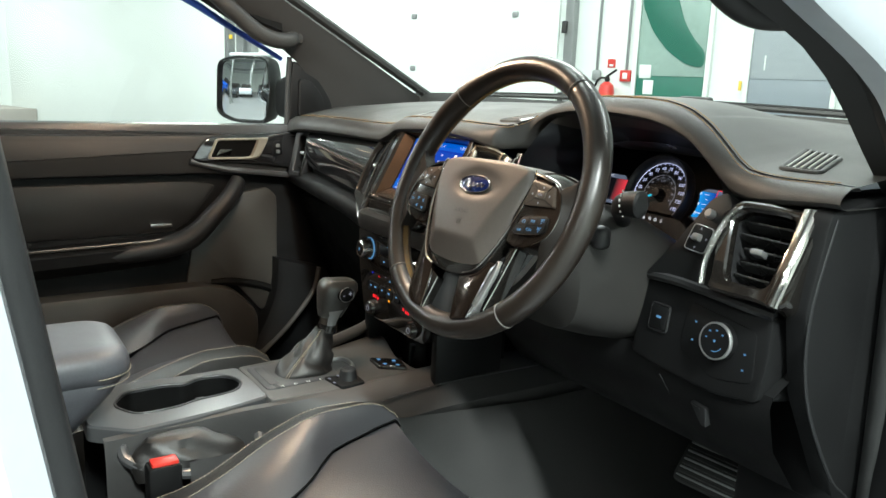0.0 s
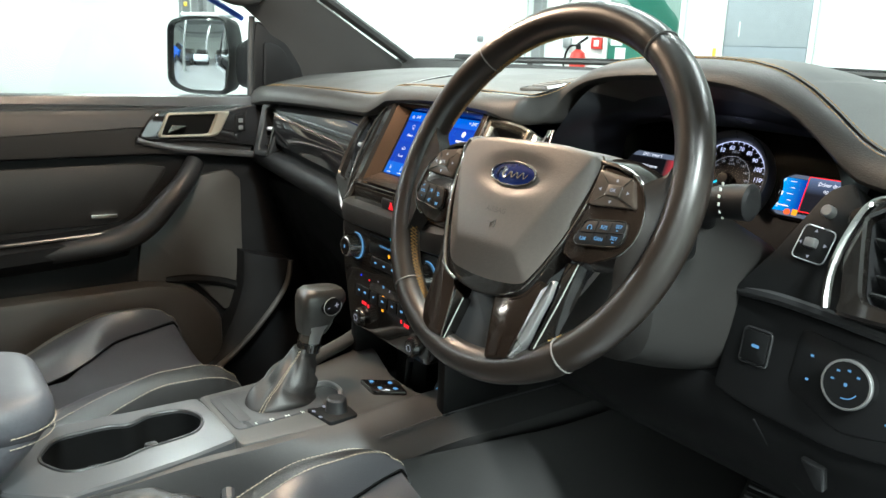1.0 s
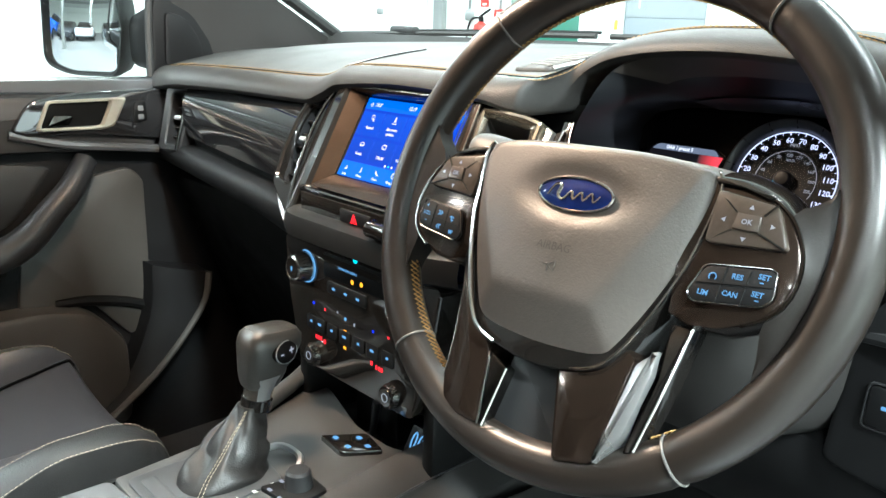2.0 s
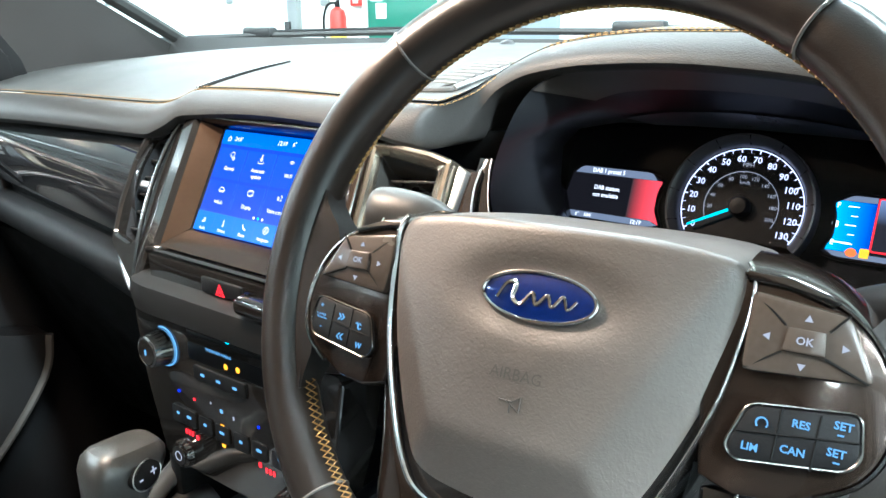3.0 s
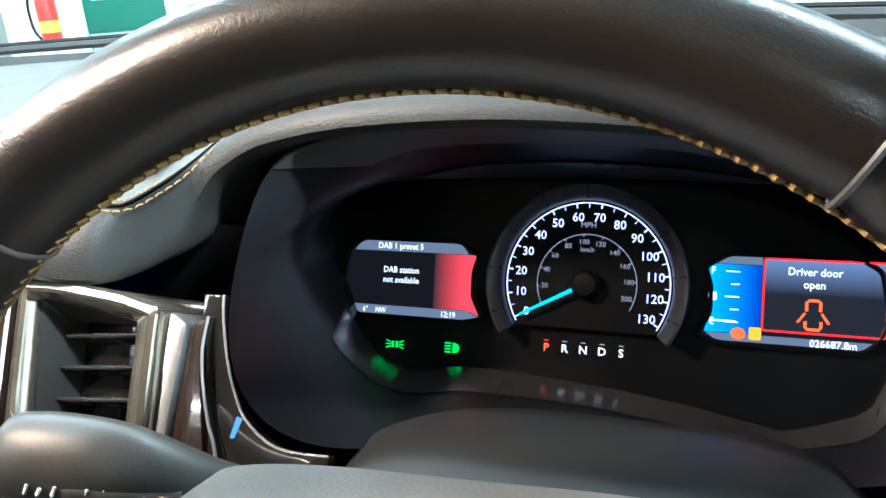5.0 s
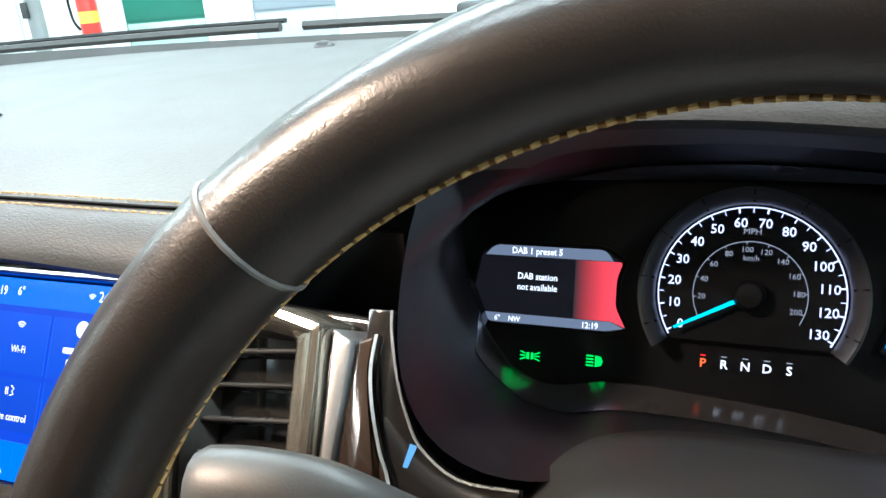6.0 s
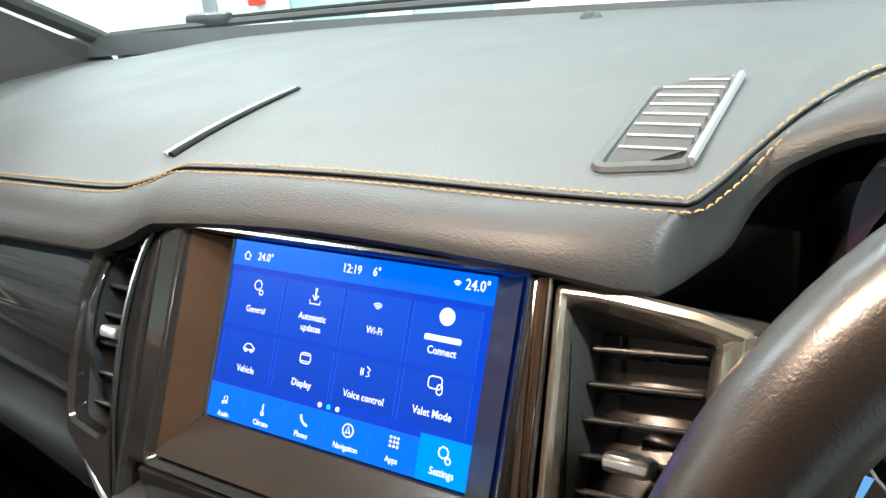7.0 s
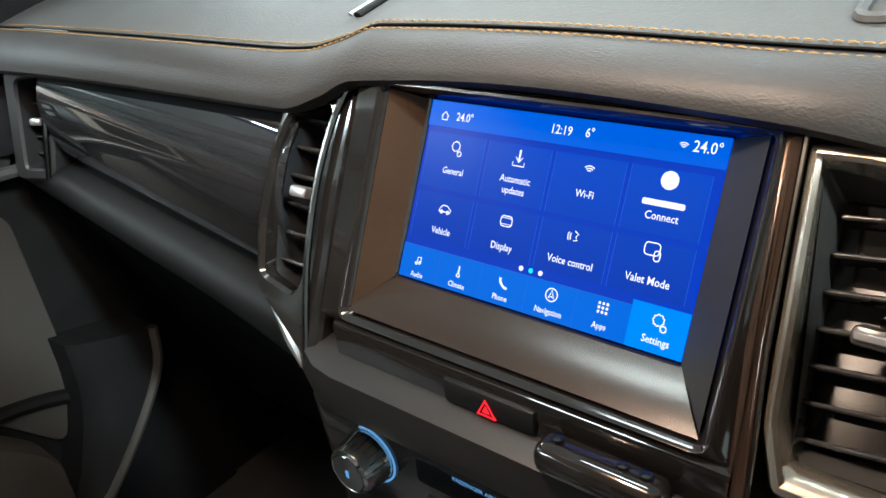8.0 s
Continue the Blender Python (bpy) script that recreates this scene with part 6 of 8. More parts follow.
part("screen_field", flat(rrect(0.0612, 0.0397, 0.001, 2, 0.5075, 0.0045), K, -0.0075), WARN, dr, smooth=False)
lettering("Driver door", 0.0062, K, 0.5025, 0.0180, -0.0070, LIT_WHITE, dr, wide=0.9, name="screen_word", bold=0.0001)
lettering("open", 0.0062, K, 0.5025, 0.0110, -0.0070, LIT_WHITE, dr, wide=0.9, name="screen_word", bold=0.0001)
lettering("026687.8m", 0.0056, K, 0.513, -0.0212, -0.0070, LIT_WHITE, dr, wide=0.95, name="screen_word", bold=0.0001)
for pts in ([(-0.004, -0.0095), (-0.004, -0.0125), (-0.003, -0.014), (0.003, -0.014), (0.004, -0.0125), (0.004, -0.0095)], [(-0.0035, -0.004), (-0.0035, 0.001), (-0.002, 0.002), (0.002, 0.002), (0.0035, 0.001), (0.0035, -0.004)], [(-0.0042, -0.005), (-0.008, -0.0105)], [(0.0042, -0.005), (0.008, -0.0105)]):
    part("car_symbol", tube([K @ V(0.5025 + x, y + 0.0005, -0.0070) for x, y in pts], 0.00085, 4), LIT_ORANGE, dr)
part("tell_tale", flat(ellipse(0.0042, 0.0036, 8, 0.464, -0.0185), K, -0.0068), LIT_ORANGE, clus, smooth=False)
part("tell_tale", flat(rrect(0.0065, 0.0072, 0.001, 2, 0.473, -0.0180), K, -0.0068), LIT_AMBER, clus, smooth=False)


def beam(x, y, kind):
    if kind:
        part("tell_tale", flat([(x - 0.0005, y - 0.0034), (x + 0.003, y - 0.0026), (x + 0.0042, y), (x + 0.003, y + 0.0026), (x - 0.0005, y + 0.0034)], K, -0.0070), LIT_GREEN, clus, "lit green lamp symbol", smooth=False)
        for i in range(4):
            part("tell_tale", flat(rrect(0.0045, 0.0009, 0.0003, 1, x - 0.0036, y - 0.0028 + i * 0.0019), K, -0.0070), LIT_GREEN, clus, smooth=False)
    else:
        for s in (-1, 1):
            part("tell_tale", flat([(x + s * 0.0006, y - 0.0022), (x + s * 0.0022, y - 0.0018), (x + s * 0.0022, y + 0.0018), (x + s * 0.0006, y + 0.0022)][::s], K, -0.0070), LIT_GREEN, clus, "lit green lamp symbol", smooth=False)
            for i in (-1, 0, 1):
                part("tell_tale", tube([K @ V(x + s * 0.0028, y + i * 0.0012, -0.0070), K @ V(x + s * 0.0062, y + i * 0.0026, -0.0070)], 0.0004, 4), LIT_GREEN, clus)


beam(0.254, -0.0425, 0), beam(0.2945, -0.0415, 1)
for i, c in enumerate("PRNDS"):
    lettering(c, 0.0068, K, 0.3552 + i * 0.0112, -0.0355, -0.0030, LIT_ORANGE if c == "P" else LIT_WHITE, clus, name="gear_letter", bold=0.00012)
    part("gear_bar", flat(rrect(0.0032, 0.0006, 0.0002, 1, 0.3552 + i * 0.0112, -0.0310), K, -0.0030), LIT_RED if c == "P" else LIT_GREY, clus, smooth=False)
lens = part("lens", flat(lens_pts, K, 0.0035), LENS, clus, "clear gauge lens", smooth=False)
lens.visible_shadow = False

# ---- steering column and stalks ----
col = thing("steering_column", (0.398, 0.0, 1.15), "dark grey steering column shroud with stalks", "steering column")
rings = []
for y, x0, x1, z0, z1 in ((-0.115, 0.325, 0.470, 1.185, 1.300), (-0.10, 0.305, 0.492, 1.155, 1.316), (-0.05, 0.292, 0.508, 1.140, 1.322), (0.0, 0.284, 0.520, 1.130, 1.312), (0.05, 0.278, 0.530, 1.12, 1.285), (0.09, 0.275, 0.535, 1.12, 1.262)):
    cx, cz, a, b = (x0 + x1) / 2, (z0 + z1) / 2, (x1 - x0) / 2, (z1 - z0) / 2
    ring = []
    for j in range(40):
        t = 2 * math.pi * j / 40
        c, s = math.cos(t), math.sin(t)
        ring.append(V(cx + a * math.copysign(abs(c) ** 0.55, c), y, cz + b * math.copysign(abs(s) ** 0.55, s)))
    rings.append(ring)
part("column_shroud", loft(rings), COLUMN, col, "dark grey column shroud")
part("adjuster", block(0.503, -0.082, 1.286, 0.022, 0.022, 0.03, 0.009, 3), GREY_PLASTIC, col, "round key barrel cover")


def stalk(pts, r, taper, cap_label, paint=STALK_GREY):
    st = part("stalk", tube(spline(pts, 30), r, 16, taper=taper, flatten=1.35), paint, col, cap_label)
    return st


ls = stalk([(0.290, -0.030, 1.272), (0.280, -0.058, 1.294), (0.270, -0.080, 1.313), (0.250, -0.097, 1.3340), (0.227, -0.104, 1.3402), (0.2075, -0.107, 1.3392)], 0.0115, lambda f: (0.78 + 0.32 * min(1, f * 1.6)) * (1 - max(0.0, (f - 0.93) / 0.07) ** 3 * 0.6), "grey wiper stalk with printed symbols")
part("stalk_inset", tube(spline([V(0.269, -0.0925, 1.3225), V(0.247, -0.1072, 1.3323), V(0.226, -0.1127, 1.3345)], 12), 0.0068, 12, flatten=0.9, taper=lambda f: 0.6 + 0.45 * math.sin(math.pi * min(1, 0.15 + 0.8 * f))), STALK_GREY, ls, "raised finger rest on the stalk")
part("inset_line", tube(spline([V(0.262, -0.1005, 1.3345), V(0.247, -0.1082, 1.3392), V(0.223, -0.1140, 1.3412)], 12), 0.0008, 5), BLACK, ls, "dark groove over the finger rest")
rs = stalk([(0.488, -0.030, 1.300), (0.506, -0.056, 1.316), (0.526, -0.078, 1.328), (0.550, -0.092, 1.335), (0.578, -0.096, 1.339)], 0.0108, lambda f: (0.80 + 0.30 * f) * (1 - 0.25 * max(0.0, (f - 0.96) / 0.04) ** 2), "black indicator stalk", PLASTIC)
for x, h in ((0.226, 0.0034), (0.2312, 0.0026), (0.2365, 0.0034), (0.2470, 0.0030), (0.2515, 0.0032)):
    y0, z0 = ease(x, [0.226, 0.247, 0.269], [-0.1127, -0.1072, -0.0925]), ease(x, [0.226, 0.247, 0.269], [1.3345, 1.3323, 1.3225])
    part("mark", tube([V(x, y0 - 0.0063, z0 + 0.0016), V(x + 0.0015, y0 - 0.0063 + 0.3 * h, z0 + 0.0016 + h)], 0.0007, 4), WALL_TRIM, ls, "white printed symbol")
for k, q in enumerate(np.linspace(-0.9, 1.1, 6)):
    part("mark", block(0.553 - 0.001 * k, -0.0915 - 0.0128 * math.cos(q), 1.3355 + 0.0165 * math.sin(q), 0.0022, 0.0012, 0.0030, 0.0003, 1), WALL_TRIM, rs, "white printed mark")

# ---- steering wheel ----
W = frame_of((0.3896, -0.1790, 1.3361), (0.9989, 0.0416, 0.0230), (-0.0391, 0.4447, 0.8948))   # turned a little to the left
wheel = thing("steering_wheel", (0.398, -0.18, 1.331), "black leather steering wheel with tan stitching and gloss spokes", "steering wheel")
RIM_R = 0.1735
RIM = frame_of((0.3883, -0.1746, 1.3279), (0.9987, 0.0477, -0.0205), (0, 0.3953, 0.9185))


def rim_point(a, radial=0.0, lift=0.0):
    return RIM @ V((RIM_R + radial) * math.cos(a), (RIM_R + radial) * math.sin(a), lift)


SEAM_PALE = surface("worn_seam", (0.12, 0.112, 0.105), 0.4, var=0.2, scale=60, fine=400, bump=0.1)
SEAMS = [radians(d) for d in (57.5, 134, 229.5, 310)]
rings = []
NR, NS = 144, 18
for i in range(NR):
    a = 2 * math.pi * i / NR
    deg = math.degrees(a)
    grip = 0.0012 * (math.exp(-((deg - 40) / 16) ** 2) + math.exp(-((deg - 140) / 16) ** 2))
    r1 = 0.0159 + grip
    d = min(min(abs(a - s), 2 * math.pi - abs(a - s)) for s in SEAMS) * RIM_R
    r1 -= 0.0012 * math.exp(-(d / 0.0016) ** 2)
    rings.append([rim_point(a, r1 * 0.98 * math.cos(2 * math.pi * j / NS), r1 * 1.04 * math.sin(2 * math.pi * j / NS)) for j in range(NS)])
rim = part("rim", loft(rings, path=True), RIM_LEATHER, wheel, "black leather rim worn smooth")
for s in SEAMS:
    dg = math.degrees(s)
    sr = 0.0158 + 0.0012 * (math.exp(-((dg - 40) / 16) ** 2) + math.exp(-((dg - 140) / 16) ** 2))
    part("seam", tube([rim_point(s, sr * 0.98 * math.cos(q), sr * 1.04 * math.sin(q)) for q in np.linspace(0, 2 * math.pi, 24, endpoint=False)], 0.0009, 6, closed=True), SEAM_PALE, rim, "pale worn seam ring")


def cross_stitch(a0, a1, name="rim_stitching"):
    """A zigzag of thread along the rim's inner edge."""
    n = max(6, int(abs(a1 - a0) * 0.163 / 0.0042))
    r_tube = 0.0163
    pts_a, pts_b = [], []
    for i in range(n + 1):
        a = a0 + (a1 - a0) * i / n
        mid = 198 + 10 * max(0.0, min(1.0, (math.degrees(a) - 132) / 20)) if a < 3.2 else 175
        q1, q2 = math.radians(mid + (9 if a < 3.2 else 14)), math.radians(mid - (9 if a < 3.2 else 14))
        pts_a.append(rim_point(a, r_tube * math.cos(q1 if i % 2 else q2), r_tube * 1.05 * math.sin(q1 if i % 2 else q2)))
        pts_b.append(rim_point(a, r_tube * math.cos(q2 if i % 2 else q1), r_tube * 1.05 * math.sin(q2 if i % 2 else q1)))
    ob = part(name, join(tube(pts_a, 0.0007, 5), tube(pts_b, 0.0007, 5)), THREAD, rim, "tan zigzag thread stitching")
    tagged(ob, kind="stuff")


for a0, a1 in ((radians(20), radians(163)), (radians(203), radians(252)), (radians(296), radians(312))):
    cross_stitch(a0, a1)

# airbag cover
half = [(0.0, 0.0335), (0.045, 0.0335), (0.076, 0.0310), (0.088, 0.0255), (0.0895, 0.008), (0.0835, -0.030), (0.0715, -0.065), (0.0565, -0.094), (0.040, -0.107), (0.0, -0.1135)]
hub_outline = half + [(-x, y) for x, y in half[-2:0:-1]]
hub2 = [(p.x, p.y) for p in spline([(x, y, 0) for x, y in hub_outline], 96, closed=True)]


def hub_z(x, y):
    right, below, left = (x - 0.040) * 0.90 - (y + 0.066) * 0.435, -0.071 - y, -(x + 0.044) * 0.873 - (y + 0.068) * 0.487
    return 0.0205 - 0.9 * x ** 2 - 0.6 * (y + 0.02) ** 2 - 0.40 * max(0.0, right, below, left)


def rise(x, y, d):
    """The cover's upper end rolls back and up behind its face."""
    return y + d * max(0.0, min(1.0, (y - 0.0) / 0.026))


rings = [[W @ V(x, rise(x, y, 0.0190), -0.062) for x, y in hub2], [W @ V(x, rise(x, y, 0.0150), -0.045) for x, y in hub2], [W @ V(x, rise(x, y, 0.0090), -0.022) for x, y in hub2], [W @ V(x, rise(x, y, 0.0040), -0.006) for x, y in hub2], [W @ V(x, y, hub_z(x, y) - 0.006) for x, y in hub2]]
cx, cy = 0.0, -0.025
BADGE_X, BADGE_Y = 0.0015, -0.0025
for f in (0.985, 0.955, 0.92, 0.88, 0.85, 0.82, 0.79, 0.76, 0.73, 0.70, 0.65, 0.6, 0.55, 0.5, 0.45, 0.4, 0.33, 0.25, 0.15, 0.06):
    ring = []
    for x, y in hub2:
        px, py = cx + (x - cx) * f, cy + (y - cy) * f
        dish = 0.0040 * math.exp(-(((px - BADGE_X) / 0.042) ** 2 + ((py - BADGE_Y) / 0.0185) ** 2) ** 2)
        drop = 0.0022 if f > 0.98 else 0.0006 if f > 0.95 else 0
        ring.append(W @ V(px, py, hub_z(px, py) - drop - dish))
    rings.append(ring)
cover = part("airbag_cover", loft(rings), HUB, wheel, "dark grey grained airbag cover")
# badge: an oval with a plain raised device
BM = W @ Matrix.Translation((BADGE_X, BADGE_Y, hub_z(0, 0) - 0.0042))
part("badge_rim", frame_plate(ellipse(0.0305, 0.0125, 40), ellipse(0.0285, 0.0107, 40), BM, -0.002, 0.0035, 0.0006), CHROME, cover, "chrome oval badge rim")
part("badge", plate(ellipse(0.0287, 0.0108, 40), BM, -0.002, 0.0024, 0.0008), BADGE_BLUE, cover, "dark blue enamel oval badge")
wave = [(-0.021, -0.003), (-0.017, 0.0045), (-0.012, 0.0050), (-0.0125, -0.0020), (-0.008, -0.0045), (-0.003, 0.0015), (0.000, -0.0035), (0.005, 0.0015), (0.008, -0.0035), (0.013, 0.0020), (0.016, -0.0035), (0.020, 0.0010)]
part("badge_device", tube([BM @ p for p in spline([(x, y, 0.0028) for x, y in wave], 90)], 0.0011, 6, flatten=0.5, taper=lambda f: 1.3 - 0.7 * f), CHROME, cover, "silver wave on the badge")
lettering("AIRBAG", 0.0078, W, 0.0, -0.040, hub_z(0, -0.040) + 0.0003, EMBOSS_SHADE, cover, name="embossed_word", label="flat darker word for the cover's embossing")
part("horn_symbol", tube([W @ V(x, y, hub_z(x, y) + 0.0003) for x, y in ((-0.006, -0.052), (0.001, -0.052), (0.005, -0.049), (0.005, -0.056), (0.000, -0.053), (0.000, -0.057))], 0.0004, 5), EMBOSS_SHADE, cover, "darker horn symbol for the embossing")

# carrier behind the cover, with its silver edge
ring_out = inset(hub2, -0.0035)
edge = [(x, y, max(hub_z(x, y) - 0.003, 0.0070)) for x, y in inset(hub2, -0.0028)]
part("carrier_edge", tube([W @ V(*p) for p in edge if p[0] < -0.03 and p[1] < 0.03], 0.0017, 8), CHROME, wheel, "thin bright edge round the cover")
part("carrier_edge", tube([W @ V(*p) for p in edge if p[0] > 0.03 and p[1] < 0.03], 0.0009, 6), CHROME, wheel, "thin bright edge round the cover")
part("hub_carrier", plate([(x, min(y, 0.014)) for x, y in inset(hub2, -0.004)], W, -0.05, 0.004, 0.003), PIANO, wheel, "gloss black hub carrier")


def sheet(outline, z_front, z_back, f=None, bevel=0.002):
    """A shaped plate in the wheel's plane; f(x, y) bends its front."""
    bm = plate(outline, W, z_back, z_front, bevel)
    if f:
        inv = W.inverted()
        for v in bm.verts:
            p = inv @ v.co
            v.co = W @ V(p.x, p.y, p.z + f(p.x, p.y))
    return bm


BEZEL = [(0.0865, 0.0245), (0.104, 0.0235), (0.122, 0.0185), (0.134, 0.0110), (0.1425, 0.0010), (0.1485, -0.0130), (0.1500, -0.0260), (0.1475, -0.0390), (0.1400, -0.0500), (0.1270, -0.0580)]


def spoke_side(s):
    """A side spoke: gloss body in a leather thumb rest, a four-way rocker and a lower key pad."""
    mx = (lambda pts: [(x * s, y) for x, y in pts]) if s > 0 else (lambda pts: [(x * s, y) for x, y in pts][::-1])
    bend = lambda x, y: 0.004 * (1 - abs(x) / 0.13)
    line = spline([(x, y, 0) for x, y in BEZEL], 40)
    body = mx([(p.x, p.y) for p in line] + [(0.115, -0.0635), (0.098, -0.0655), (0.083, -0.0610), (0.078, -0.030), (0.083, 0.010)])
    sp = part("spoke", sheet(body, 0.005, -0.022, bend, 0.003), SPOKE, wheel, "gloss black spoke with buttons, warm reflection painted in")
    part("spoke_edge", tube([W @ V(p.x * s, p.y, 0.0045 + bend(p.x, 0)) for p in line], 0.0012, 6), DARK_METAL, sp, "thin dark chrome edge")
    # its upper side rolls back and up level with the cover
    rows = []
    for i in range(25):
        p = line[i]
        k = 1 - 0.75 * (i / 24) ** 1.5
        rows.append([W @ V((p.x + dx) * s, p.y + dy * k, z + (bend(p.x, 0) if z > 0 else 0)) for dx, dy, z in ((0, -0.001, 0.0048), (0, 0.0015, 0.0035), (-0.0005, 0.0055, -0.003), (-0.001, 0.0115, -0.014), (-0.0015, 0.0165, -0.026), (-0.002, 0.0185, -0.040))])
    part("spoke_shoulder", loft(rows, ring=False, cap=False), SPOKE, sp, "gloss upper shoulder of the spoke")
    # the leather flares from the rim towards the spoke
    rows = []
    for i in range(25):
        f = i / 24
        a = radians(15 - 43 * f)
        if s < 0:
            a = math.pi - a + radians(1.0)
        k = min(39, int(8 + 31 * f))
        p = line[k]
        b = W @ V(p.x * s, p.y, 0.0050 + bend(p.x, 0))
        o, top, back = rim_point(a, -0.004, 0.0140), rim_point(a, -0.013, 0.0085), rim_point(a, -0.010, -0.011)
        e = W @ V(p.x * s, p.y, -0.019)
        w = min(1.0, f / 0.22, (1 - f) / 0.12)
        w = w * w * (3 - 2 * w)
        b, e = top.lerp(b, 0.04 + 0.96 * w), back.lerp(e, 0.04 + 0.96 * w)
        rows.append([o, top, top.lerp(b, 0.45) + (b - e) * 0.05, top.lerp(b, 0.85), b, b.lerp(e, 0.5), e, back])
    part("thumb_rest", loft(rows), THUMB, sp, "black leather thumb rest")
    part("spoke_top", sheet(rounded(mx([(0.0885, 0.0262), (0.106, 0.0250), (0.126, 0.0182), (0.123, 0.0155), (0.106, 0.0205), (0.0890, 0.0215)]), 0.002), 0.0072, 0.0, bend, 0.001), DARK_METAL, sp, "polished upper edge")
    pad4 = rounded(mx([(0.0925, 0.0180), (0.1300, 0.0130), (0.1415, -0.0115), (0.0930, -0.0155)]), 0.004)
    rk = part("rocker", sheet(pad4, 0.0090, 0.0, bend, 0.0018), KEY_GLOSS, sp, "gloss black four-way rocker button, warm reflection painted in")
    cxp, cyp = 0.1153 * s, 0.0
    part("ok_key", sheet(rounded([(cxp - 0.0080, cyp - 0.0048), (cxp + 0.0080, cyp - 0.0048), (cxp + 0.0070, cyp + 0.0052), (cxp - 0.0070, cyp + 0.0052)], 0.001), 0.0106, 0.003, bend, 0.0008), KEY_GLOSS, rk)
    for gx, gy, hx, hy in ((0.008, 0.0055, 0.0145, 0.0135), (-0.008, 0.0055, -0.0215, 0.0165), (0.008, -0.005, 0.0240, -0.0115), (-0.008, -0.005, -0.0210, -0.0145)):
        part("key_split", tube([W @ V(cxp + gx * s, cyp + gy, 0.0092 + bend(cxp, 0)), W @ V(cxp + hx * s, cyp + hy, 0.0090 + bend(cxp, 0))], 0.0006, 4), BLACK, rk)
    lettering("OK", 0.0044, W, cxp, cyp, 0.0109 + bend(cxp, 0), LIT_GREY, rk, name="key_word", bold=0.0001)
    for ax, ay, rot in ((0.0, 0.0095, 0), (0.0, -0.0100, 180), (0.0145, 0.0, -90), (-0.0145, 0.0, 90)):
        mm = W @ Matrix.Translation((cxp + ax, cyp + ay, 0.0094 + bend(cxp + ax, 0))) @ Matrix.Rotation(radians(rot), 4, "Z")
        part("arrow", flat([(-0.0016, -0.0013), (0.0016, -0.0013), (0, 0.0015)], mm, 0), LIT_GREY, rk, smooth=False)
    low = rounded(mx([(0.0990, -0.0285), (0.1385, -0.0235), (0.1405, -0.0395), (0.1360, -0.0450), (0.0965, -0.0508), (0.0925, -0.0460)]), 0.004)
    kp = part("key_pad", sheet(low, 0.0085, 0.0, bend, 0.0012), PLASTIC, sp, "black six-key pad")
    part("pad_frame", tube([W @ V(x, y, 0.0080 + bend(x, 0)) for x, y in inset(low, -0.0006)], 0.0007, 6, closed=True), DARK_METAL, kp, "thin dark chrome pad frame")
    part("key_split", tube([W @ V(0.0955 * s, -0.0395, 0.0086 + bend(0.09, 0)), W @ V(0.1395 * s, -0.0335, 0.0086 + bend(0.13, 0))], 0.0004, 4), BLACK, kp)
    for q in (0.1115, 0.1255):
        part("key_split", tube([W @ V(q * s, -0.0265, 0.0086 + bend(q, 0)), W @ V((q - 0.001) * s, -0.048, 0.0086 + bend(q, 0))], 0.0004, 4), BLACK, kp)
    return kp, bend


spr, bend_r = spoke_side(1)
for words, x, y in (("LIM", 0.1020, -0.0448), ("CAN", 0.1175, -0.0424), ("SET", 0.1325, -0.0392), ("RES", 0.1190, -0.0318), ("SET", 0.1335, -0.0288)):
    lettering(words, 0.0043, W, x, y, 0.0089 + bend_r(x, 0), LIT_ICE, spr, name="key_word", bold=0.00012)
for y in (-0.0322, -0.0426):
    part("key_mark", flat(rrect(0.0024, 0.0007, 0.0002, 2, 0.1330, y), W, 0.0089 + bend_r(0.12, 0)), LIT_ICE, spr, smooth=False)
part("key_symbol", tube([W @ V(0.1050 + 0.0022 * math.cos(a), -0.0345 + 0.0022 * math.sin(a), 0.0089 + bend_r(0.1, 0)) for a in np.linspace(-0.6, 3.9, 12)], 0.0004, 4), LIT_ICE, spr)
spl, bend_l = spoke_side(-1)
for words, x, y in (("VOL", -0.1330, -0.0345), ("+", -0.1345, -0.0285), ("-", -0.1320, -0.0400)):
    lettering(words, 0.0040, W, x, y, 0.0089 + bend_l(x, 0), LIT_ICE, spl, name="key_word", bold=0.00012)


def key_symbol(x, y, *lines):
    """A small lit symbol drawn with strokes."""
    z = 0.0089 + bend_l(x, 0)
    for line in lines:
        part("key_symbol", tube([W @ V(x + u * 0.85, y + v * 0.85, z) for u, v in line], 0.0004, 4), LIT_ICE, spl)


key_symbol(-0.1185, -0.0325, [(-0.0022, -0.002), (-0.0002, 0.0), (-0.0022, 0.002)], [(0.0004, -0.002), (0.0024, 0.0), (0.0004, 0.002)])
key_symbol(-0.1165, -0.0432, [(0.0022, -0.002), (0.0002, 0.0), (0.0022, 0.002)], [(-0.0004, -0.002), (-0.0024, 0.0), (-0.0004, 0.002)])
key_symbol(-0.1050, -0.0355, [(-0.0024, 0.0014), (-0.0010, 0.0022), (-0.0002, 0.0008), (-0.0002, -0.001), (0.0012, -0.002), (0.0024, -0.0010)], [(0.0006, 0.002), (0.0020, 0.0008)])
key_symbol(-0.1020, -0.0455, [(-0.0022, 0.0016), (-0.0012, -0.0016), (0.0, 0.0014), (0.0012, -0.0016), (0.0022, 0.0016)])

